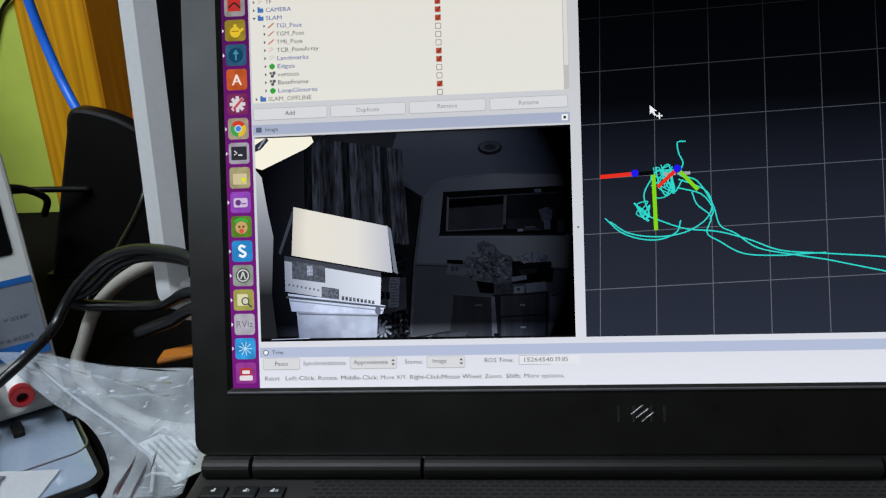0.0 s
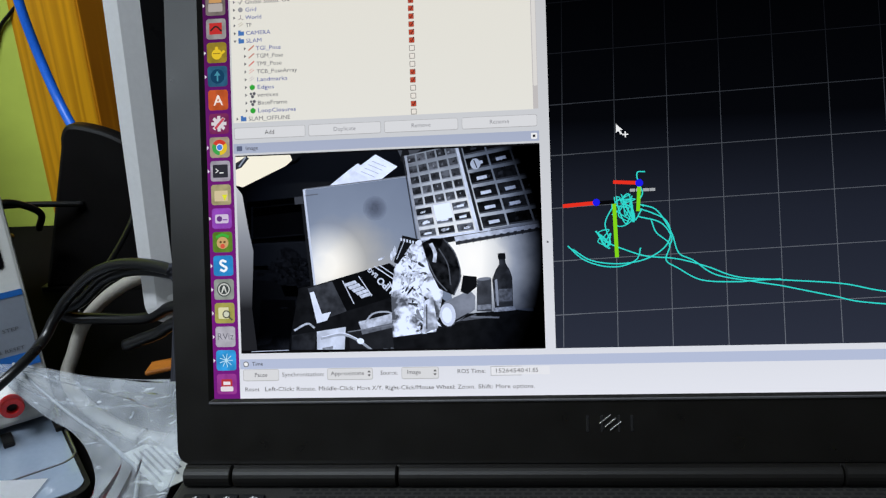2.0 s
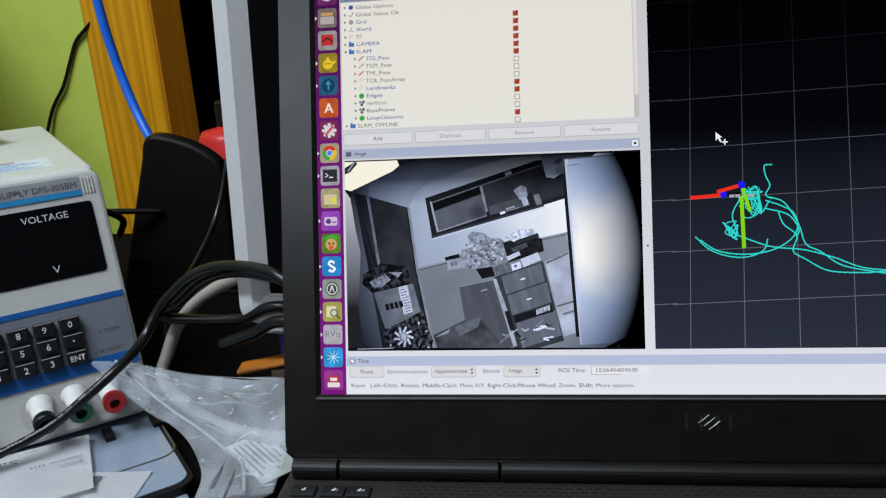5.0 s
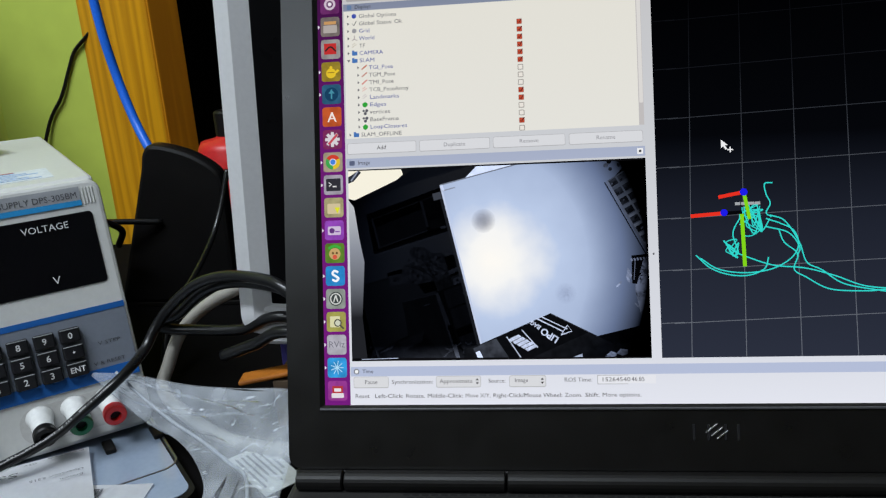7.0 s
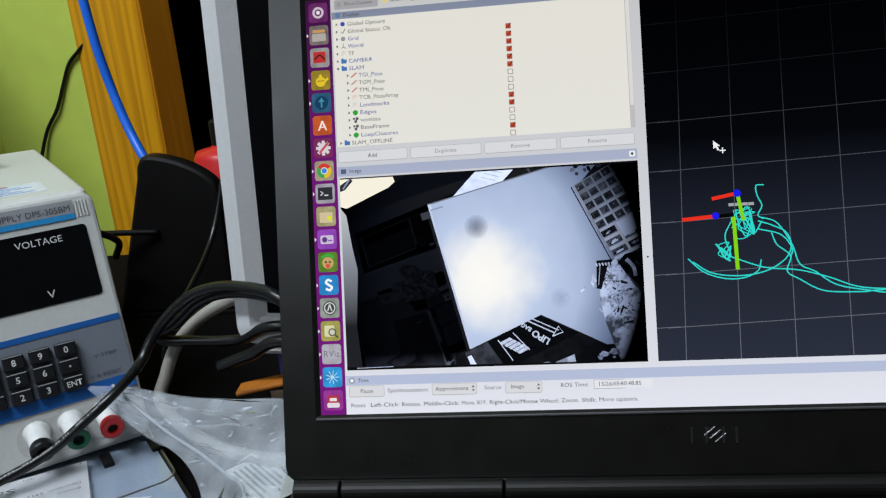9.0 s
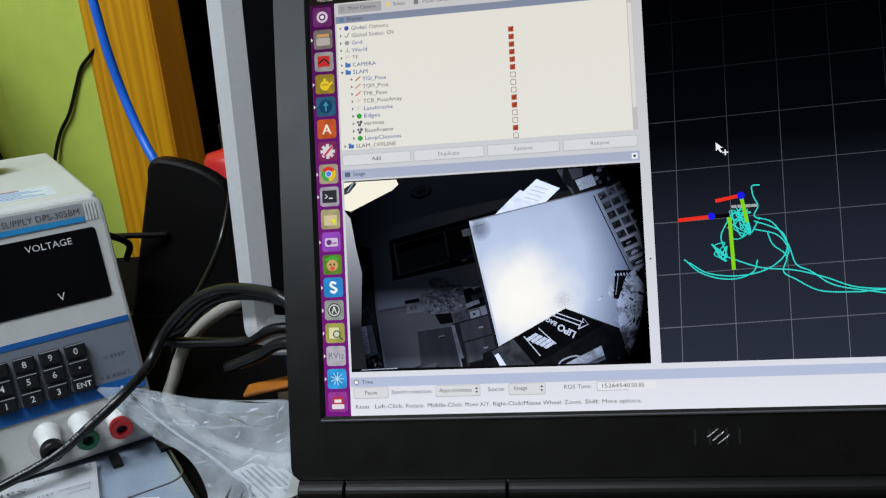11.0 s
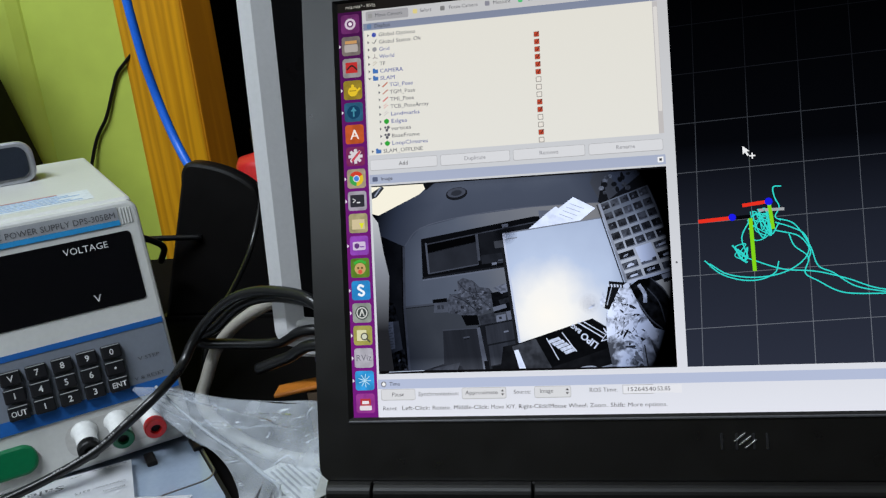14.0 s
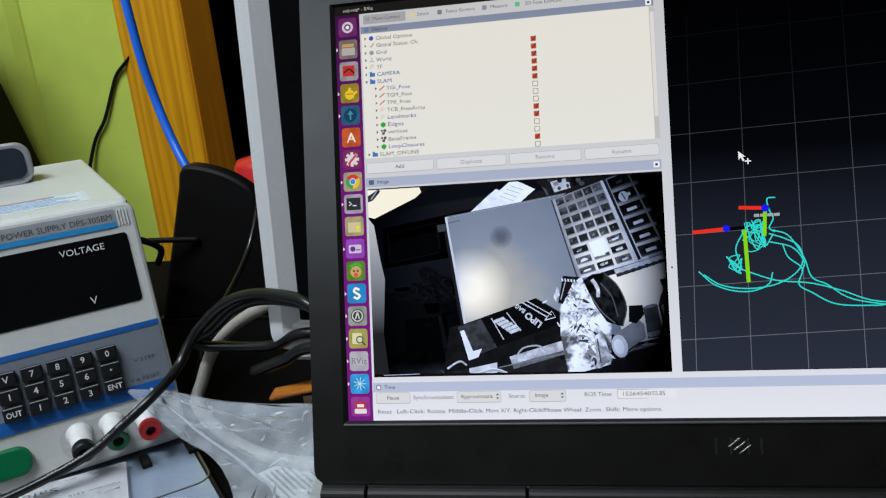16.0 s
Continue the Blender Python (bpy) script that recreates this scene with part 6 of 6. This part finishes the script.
def cables():
    cable("network_cable", [(-0.2863, 0.3800, 1.0344), (-0.2843, 0.3800, 1.0063), (-0.2811, 0.3800, 0.9726), (-0.2751, 0.3800, 0.9379), (-0.2640, 0.3750, 0.9032), (-0.2500, 0.3650, 0.8787)] + [(-0.235, 0.358, 0.855), (-0.215, 0.362, 0.80), (-0.23, 0.38, 0.7548)], 0.0042, CABLE_BLUE, "bright blue network cable hanging down behind the router")
    cable("wall_cable", [(-0.36, 0.515, 0.985)] + [(-0.3781, 0.5160, 0.9706), (-0.3920, 0.5170, 0.9584), (-0.4023, 0.5170, 0.9396), (-0.4159, 0.5160, 0.9125), (-0.4376, 0.5150, 0.8801)] + [(-0.46, 0.50, 0.80), (-0.46, 0.49, 0.7533)], 0.0020, CABLE_BLACK, "thin black cable against the green wall")
    cable("supply_cable", [(-0.285, 0.30, 0.80), (-0.272, 0.25, 0.815), (-0.262, 0.24, 0.838), (-0.246, 0.25, 0.842), (-0.236, 0.27, 0.828), (-0.246, 0.28, 0.812)], 0.0027, CABLE_BLACK, "black mains lead looping behind the power supply")
    cable("mains_lead", [(-0.285, 0.26, 0.836), (-0.25, 0.28, 0.832), (-0.215, 0.298, 0.826)], 0.0024, CABLE_BLACK, "black mains lead running to the router")
    lead = cable("power_lead", POWER, 0.0034, CABLE_BLACK, "thick black printed power lead arching over the clutter")
    rnd = random.Random(5)
    line = smooth_line(POWER[8:], 14)
    for k in range(4, len(line) - 14):
        if rnd.random() < 0.6:
            d = (line[k + 1] - line[k]).normalized()
            up = (Vector((0.05, -0.62, 0.78)) - d * d.dot(Vector((0.05, -0.62, 0.78)))).normalized()
            c, w = line[k] + up * 0.00262, d.cross(up) * 0.0006
            bm = bmesh.new()
            f = d * rnd.uniform(0.0003, 0.0008)
            bm.faces.new([bm.verts.new(q) for q in (c - f - w, c + f - w, c + f + w, c - f + w)])
            part("print_mark", bm, mat("print_worn", (0.20, 0.20, 0.20), 0.6), lead, "worn white print")
    cable("short_lead", [(x + 0.001, y + 0.008, z - 0.0065) for x, y, z in POWER[:6]] + [(-0.1225, 0.0950, 0.8195), (-0.1205, 0.0965, 0.8140), (-0.1021, 0.0980, 0.8122), (-0.0730, 0.0940, 0.8137), (-0.0404, 0.0850, 0.8241), (0.03, 0.09, 0.80)], 0.0033, CABLE_BLACK, "black lead looping back under the arching power lead")
    cable("black_plug_lead", [(-0.0810, 0.0800, 0.8036), (-0.0602, 0.0760, 0.8120), (-0.0355, 0.0680, 0.8225)] + [(0.02, 0.06, 0.81)], 0.0034, CABLE_BLACK, "thick black plug lead beside the bag")
    cable("grey_cable", [(-0.0401, 0.1100, 0.8482), (-0.0740, 0.1120, 0.8350), (-0.1000, 0.1100, 0.8226), (-0.1165, 0.1050, 0.8075), (-0.1240, 0.0980, 0.7900), (-0.1245, 0.0880, 0.7787), (-0.0990, 0.0620, 0.7755), (-0.0712, 0.0460, 0.7708), (-0.0476, 0.0400, 0.7686), (-0.0328, 0.0370, 0.7695), (-0.0215, 0.034, 0.766)], 0.0039, CABLE_GREY, "grey cable bending down into the plastic bag")
    cable("thin_lead", [(-0.1406, 0.2700, 0.8731), (-0.1465, 0.2600, 0.8446), (-0.1499, 0.2400, 0.8236), (-0.1496, 0.2000, 0.8084), (-0.1505, 0.1600, 0.7965)] + [(-0.15, 0.13, 0.7525)], 0.0022, CABLE_BLACK, "thin dark lead hanging beside the router")


POWER = [(-0.0070, 0.0620, 0.8287), (-0.0329, 0.0660, 0.8460), (-0.0479, 0.0740, 0.8502), (-0.0744, 0.0850, 0.8493), (-0.0946, 0.0880, 0.8434), (-0.1119, 0.0880, 0.8302), (-0.1213, 0.0850, 0.8188), (-0.1249, 0.0780, 0.8104), (-0.1273, 0.0660, 0.8056), (-0.1330, 0.0520, 0.7999), (-0.1450, 0.0410, 0.7906), (-0.1600, 0.0300, 0.7800), (-0.1791, 0.0140, 0.7735), (-0.2017, -0.0060, 0.7690)]
cables()


def clutter():
    o = tagged(part("orange_folder", box(0, 0.09, 0, 0.014, 0, 0.0028, 0.001, m=pose(-0.080, 0.092, 0.778, 0, -9, 6)), mat("orange_card", (0.42, 0.13, 0.012), 0.5, vary=0.2), None, "orange card folder among the cables"), category="folder")
    part("support", box(-0.06, 0.0, 0.095, 0.125, DESK, 0.7800), mat("box_brown", (0.12, 0.08, 0.05), 0.7), o)
    tagged(part("blue_packet", box(0, 0.08, 0, 0.012, 0, 0.056, 0.004, m=pose(-0.066, 0.128, DESK, 0, 0, 4)), mat("packet_blue", (0.06, 0.05, 0.22), 0.4, vary=0.2), None, "dark blue packet under the monitor"), category="packet")


clutter()


def plastic_bag():
    m, n, l, p = nodes_of("clear_film")
    n.remove(p)
    tr, gl, df, mx, mx2, lw, co, no, rg, bp = (n.new(k) for k in ("ShaderNodeBsdfTransparent", "ShaderNodeBsdfGlossy", "ShaderNodeBsdfDiffuse", "ShaderNodeMixShader", "ShaderNodeMixShader", "ShaderNodeLayerWeight", "ShaderNodeTexCoord", "ShaderNodeTexNoise", "ShaderNodeMapRange", "ShaderNodeBump"))
    tr.inputs[0].default_value = (0.93, 0.95, 0.97, 1)
    df.inputs[0].default_value = (0.80, 0.84, 0.90, 1)
    gl.inputs["Roughness"].default_value = 0.17
    no.inputs["Scale"].default_value, no.inputs["Detail"].default_value = 45, 3
    l.new(co.outputs["Object"], no.inputs["Vector"])
    rg.inputs["From Min"].default_value, rg.inputs["From Max"].default_value, rg.inputs["To Min"].default_value, rg.inputs["To Max"].default_value = 0.40, 0.72, 0.12, 0.30
    l.new(no.outputs["Fac"], rg.inputs["Value"])
    # white streaks painted into the crumpled film for glints of the ceiling light
    cn, cm, cg, top = (n.new(k) for k in ("ShaderNodeTexNoise", "ShaderNodeMapping", "ShaderNodeMapRange", "ShaderNodeMath"))
    cm.inputs["Scale"].default_value = (1.0, 3.2, 1.0)
    cm.inputs["Rotation"].default_value = (0, 0, 0.6)
    cn.inputs["Scale"].default_value, cn.inputs["Detail"].default_value, cn.inputs["Distortion"].default_value = 46, 5, 1.5
    cg.inputs["From Min"].default_value, cg.inputs["From Max"].default_value, cg.inputs["To Min"].default_value, cg.inputs["To Max"].default_value = 0.60, 0.72, 0.0, 0.65
    top.operation = "MAXIMUM"
    l.new(co.outputs["Object"], cm.inputs[0]), l.new(cm.outputs[0], cn.inputs["Vector"]), l.new(cn.outputs["Fac"], cg.inputs["Value"])
    l.new(cg.outputs[0], top.inputs[0]), l.new(rg.outputs[0], top.inputs[1]), l.new(top.outputs[0], mx.inputs[0])
    l.new(tr.outputs[0], mx.inputs[1]), l.new(df.outputs[0], mx.inputs[2])
    bp.inputs["Strength"].default_value, bp.inputs["Distance"].default_value = 0.38, 0.0025
    l.new(no.outputs["Fac"], bp.inputs["Height"]), l.new(bp.outputs[0], gl.inputs["Normal"])
    lw.inputs["Blend"].default_value = 0.07
    l.new(lw.outputs["Fresnel"], mx2.inputs[0]), l.new(mx.outputs[0], mx2.inputs[1]), l.new(gl.outputs[0], mx2.inputs[2])
    l.new(mx2.outputs[0], n["Material Output"].inputs[0])
    low = smooth_line([(-0.1525, 0.0640, 0.8000), (-0.1345, 0.0555, 0.7905), (-0.1150, 0.0465, 0.7810), (-0.0985, 0.0395, 0.7765), (-0.0840, 0.0280, 0.7735), (-0.0720, 0.0130, 0.7705), (-0.0650, -0.0010, 0.7690), (-0.0610, -0.0230, 0.7690)], 8)
    high = smooth_line([(-0.1515, 0.0655, 0.8010), (-0.1300, 0.0680, 0.7985), (-0.0960, 0.0620, 0.7950), (-0.0650, 0.0560, 0.7955), (-0.0310, 0.0450, 0.8000), (-0.0225, 0.0300, 0.7950), (-0.0215, 0.0100, 0.7850), (-0.0215, -0.0200, 0.7760)], 8)
    bag = thing("plastic_bag", pose(0, 0, 0), "crumpled clear plastic zip bag", "bag")
    for layer in range(2):
        bm = bmesh.new()
        N = 56
        grid = []
        for i, (a, b) in enumerate(zip(low, high)):
            row = []
            for j in range(N + 1):
                f = j / N
                q = a.lerp(b, f)
                w = min(1, i / 10) * math.sin(math.pi * min(1, f * 1.02)) ** 0.6 * (1 - 0.72 * min(1, max(0, i - 20) / 22))
                fold = abs(noise.noise((f * 5.0 + 0.04 * i, i * 0.07, layer * 7.3))) * 0.008 + abs(noise.noise((f * 8 - 0.06 * i, i * 0.08, 3 + layer * 3.1))) * 0.0026
                crease = abs(noise.noise((q.x * 130 + 5, q.y * 120, layer * 3.1))) * 0.00025
                ridge = 0.008 * max(0, 1 - abs(f - 0.52 - 0.10 * noise.noise((i * 0.05, 4, layer))) / 0.16) + 0.0045 * max(0, 1 - abs(f - 0.27 - 0.08 * noise.noise((i * 0.06, 9, layer))) / 0.12)
                row.append(bm.verts.new(q + Vector((0, 0, (fold + crease + ridge * min(1, i / 26)) * w - layer * 0.012 * w))))
            grid.append(row)
        for r0, r1 in zip(grid, grid[1:]):
            for j in range(N):
                bm.faces.new((r0[j], r0[j + 1], r1[j + 1], r1[j]))
        part("film", bm, m, bag, smooth=True)
    zipline = [(-0.1382, 0.0655, 0.8011), (-0.1252, 0.0595, 0.7923), (-0.1027, 0.0490, 0.7807), (-0.0787, 0.0350, 0.7752), (-0.0602, 0.0210, 0.7720)] + [(-0.0450, 0.004, 0.7755), (-0.0360, -0.018, 0.7750)]
    part("zip_seal", tube(zipline, 0.0009, 6, 8), mat("zip_white", (0.36, 0.38, 0.41), 0.35), bag, "white zip seal", smooth=True)
    lab = part("label_sheet", box(0, 0.040, 0, 0.022, 0, 0.0004, m=pose(-0.0655, 0.030, 0.7675, 0, 5, -42)), mat("bag_label", (0.7, 0.69, 0.64), 0.6), bag, "white printed label")
    for k in range(6):
        part("label_line", box(0.004, 0.034 - 0.004 * (k % 3), 0.003 + 0.003 * k, 0.0042 + 0.003 * k, 0.0004, 0.0006, m=pose(-0.0655, 0.030, 0.7675, 0, 5, -42)), INK, bag)


plastic_bag()


def motions():
    # the map follows the tracked camera
    shifts = [(t, shot(x, y)) for t, x, y in (
        (0.0, 4, -31), (0.5, 1, -20), (1.0, -3, -21), (1.5, -4, -16), (2.0, -10, -2), (2.5, -7, -4), (3.0, 7, -17), (3.5, 34, -21), (4.0, 54, -28), (4.5, 57, -36), (5.7, 50, -20),
        (7.0, 42, -7), (7.5, 41, -2), (8.0, 42, -3), (8.5, 41, -8), (9.0, 37, -3), (9.5, 38, -8), (10.0, 34, -5), (12.5, 10, -12), (13.0, 8, -10), (13.5, -2, -8), (14.0, 8, -14),
        (14.5, 13, -16), (15.0, 7, -15), (15.5, -2, -1), (16.0, 4, 0))]
    for piece in map_pieces:
        if piece.name.startswith("grid_stub"):
            walk(piece, [(t, Matrix.Translation((0, 0, m.translation.z))) for t, m in shifts])
        else:
            walk(piece, shifts)
    walk(camera_marker, [(t, shot(x, y, a)) for t, x, y, a in (
        (0.0, 1048, 594, 42), (0.5, 1036, 586, 27), (1.0, 1058, 600, 4), (1.5, 1049, 593, 3), (2.0, 1040, 588, -4), (2.5, 1044, 591, -13), (3.0, 1050, 591, 4), (3.5, 1038, 586, 18), (4.0, 1030, 582, 30),
        (4.5, 1049, 579, 18), (5.7, 1044, 578, 14), (7.0, 1039, 577, 10), (8.0, 1037, 579, 12), (9.0, 1039, 578, 10), (10.0, 1040, 578, 10), (12.5, 1042, 582, 9), (13.0, 1042, 584, 7), (13.5, 1046, 588, -4),
        (14.0, 1042, 585, 6), (14.5, 1042, 586, 8), (15.0, 1044, 586, 0), (15.5, 1044, 588, -11), (16.0, 1044, 588, -4))])
    # the filmed room swings past
    walk(far_wall, [(t, shot(x, y, a)) for t, x, y, a in (
        (0.0, 521, 630, 0), (0.3, 330, 600, 6), (0.5, 226, 580, 10), (1.0, 322, 740, -18), (1.2, 250, 730, -10), (1.5, 211, 678, -2), (2.0, 100, 600, 2), (2.5, 116, 606, 6), (3.0, 240, 603, 9), (3.5, 249, 623, 13),
        (4.0, 277, 595, 13), (4.5, 294, 578, 15), (5.7, 230, 600, 16), (7.0, 120, 600, 17), (7.5, 130, 672, 16), (8.0, 156, 606, 18), (8.5, 185, 664, 18), (9.0, 108, 628, 18), (9.5, 200, 632, 17), (10.0, 166, 640, 16),
        (11.2, 190, 642, 10), (12.5, 203, 641, 6), (13.0, 158, 655, 7), (13.5, 100, 670, 6), (14.0, 200, 630, 7), (14.5, 220, 616, 8), (15.0, 120, 625, 5), (15.5, 90, 642, 4), (16.0, 110, 590, 8))])
    walk(card, [(t, shot(x, y, a)) for t, x, y, a in (
        (0.0, 850, 600, 6), (0.3, 640, 550, 8), (0.5, 477, 540, 8), (0.8, 520, 800, -8), (1.0, 546, 897, -10), (1.2, 520, 860, -8), (1.5, 447, 728, -2), (2.0, 238, 573, 5), (2.5, 254, 586, 8), (3.0, 501, 589, 4), (3.5, 544, 488, 10),
        (4.0, 625, 466, 6), (4.5, 668, 480, 2), (5.7, 500, 520, 8), (7.0, 307, 531, 13), (7.5, 321, 608, 11), (8.0, 347, 541, 15), (8.5, 374, 600, 11), (9.0, 295, 563, 14), (9.5, 388, 568, 12), (10.0, 354, 576, 14),
        (11.2, 400, 610, 10), (12.5, 434, 640, 8), (13.0, 379, 649, 6), (13.5, 308, 665, 5), (14.0, 407, 626, 6), (14.5, 440, 610, 6), (15.0, 326, 619, 3), (15.5, 230, 637, 4), (16.0, 273, 568, 8))])
    walk(table, [(t, shot(x, y, a)) for t, x, y, a in (
        (0.0, 860, 900, 4), (0.3, 650, 860, 4), (0.5, 515, 802, -5), (0.8, 513, 1000, -8), (1.0, 513, 1100, -10), (1.2, 480, 1080, -8), (1.5, 435, 978, -2), (2.0, 260, 807, -8), (2.5, 288, 823, -6), (3.0, 518, 892, 2), (3.5, 613, 895, 8),
        (4.0, 690, 960, 4), (4.5, 720, 990, 2), (5.7, 560, 960, 6), (7.0, 397, 932, 0), (7.5, 392, 975, 0), (8.0, 460, 945, 2), (8.5, 438, 985, 0), (9.0, 388, 926, 1), (9.5, 470, 959, 1), (10.0, 436, 913, 1),
        (11.2, 450, 920, 5), (12.5, 474, 924, -5), (13.0, 406, 912, -6), (13.5, 330, 900, -8), (14.0, 435, 902, -6), (14.5, 468, 884, -6), (15.0, 340, 870, -8), (15.5, 247, 880, -8), (16.0, 312, 840, -5))])
    walk(cabinet, [(t, shot(x, y, a)) for t, x, y, a in (
        (0.0, 1050, 560, 10), (0.3, 880, 560, 10), (0.5, 742, 496, 10), (0.8, 860, 640, 4), (1.0, 850, 700, 0), (1.2, 780, 690, 4), (1.5, 671, 667, 4), (2.0, 509, 500, 4), (2.5, 536, 516, 6), (3.0, 800, 540, 10), (3.5, 980, 540, 12),
        (4.0, 1100, 540, 12), (4.5, 1120, 540, 12), (5.7, 900, 540, 20), (7.0, 735, 530, 24), (7.5, 760, 560, 24), (8.0, 800, 530, 26), (8.5, 860, 560, 24), (9.0, 672, 530, 22), (9.5, 830, 550, 24), (10.0, 740, 550, 22),
        (11.2, 720, 548, 18), (12.5, 724, 535, 14), (13.0, 660, 555, 12), (13.5, 582, 545, 7), (14.0, 666, 562, 12), (14.5, 730, 542, 10), (15.0, 592, 538, 10), (15.5, 520, 548, 5), (16.0, 566, 534, 12))])
    walk(house, [(t, shot(x, y, a)) for t, x, y, a in ((0.0, 158, 652, 0), (0.25, -20, 660, 4), (0.38, -50, 430, 2), (0.5, 80, 135, 0), (16.0, 80, 135, 0))])
    walk(backdrop, [(t, shot(36, y)) for t, y in ((0.0, -60), (0.3, -60), (0.5, 60), (0.8, 330), (1.0, 400), (1.2, 380), (1.5, 330), (2.0, 40), (2.5, 20), (3.0, 100), (3.5, 0), (4.0, 150), (4.5, 180), (5.7, 20), (7.0, -30), (10.0, -30), (11.2, 60), (12.5, 150), (13.0, 150), (14.5, 110), (15.0, 60), (16.0, 20))])
    walk(fitting, [(t, shot(36, y)) for t, y in ((0.0, -60), (0.3, -60), (0.5, 60), (0.8, 330), (1.0, 400), (1.2, 380), (1.5, 330), (2.0, 40), (2.5, 20), (3.0, 100), (3.5, 0), (4.0, 150), (4.5, 180), (5.7, 20), (7.0, -30), (10.0, -30), (11.2, 60), (12.5, 150), (13.0, 150), (14.5, 110), (15.0, 60), (16.0, 20))])
    walk(shade, [(t, shot(36, y)) for t, y in ((0.0, 440), (0.3, 60), (0.5, -60), (1.6, -60), (1.9, 440), (2.6, 440), (2.9, -60), (3.2, 60), (3.4, 380), (3.5, 420), (3.8, 200), (4.0, -60), (4.7, -60), (5.7, 300), (6.8, 440), (10.2, 440), (11.2, 200), (12.3, -60), (15.1, -60), (15.4, 400), (16.0, 440))])
    walk(half_shade, [(t, shot(36, y)) for t, y in ((0.0, -60), (0.4, 440), (3.1, 440), (3.6, 300), (4.0, -60), (5.7, 200), (7.0, 440), (16.0, 440))])
    walk(card_shade, [(t, shot(x, y, a)) for t, x, y, a in (
        (0.0, 300, -60, 0), (1.6, 300, -60, 0), (1.9, 262, 590, 4), (2.0, 238, 573, 5), (2.5, 254, 586, 8), (2.8, 300, -60, 4), (15.05, 320, -60, 3), (15.35, 258, 632, 4), (15.5, 230, 637, 4), (16.0, 273, 568, 8))])
    walk(clock, [(max(0.0, 0.5 * k + d), shot(778 - 52 * min(k, 32 - k), 1021 if k < 17 else 997)) for k in range(33) for d in (-0.18, 0.22) if 0.5 * k + d <= 16.0] + [(16.0, shot(778, 997))])


motions()
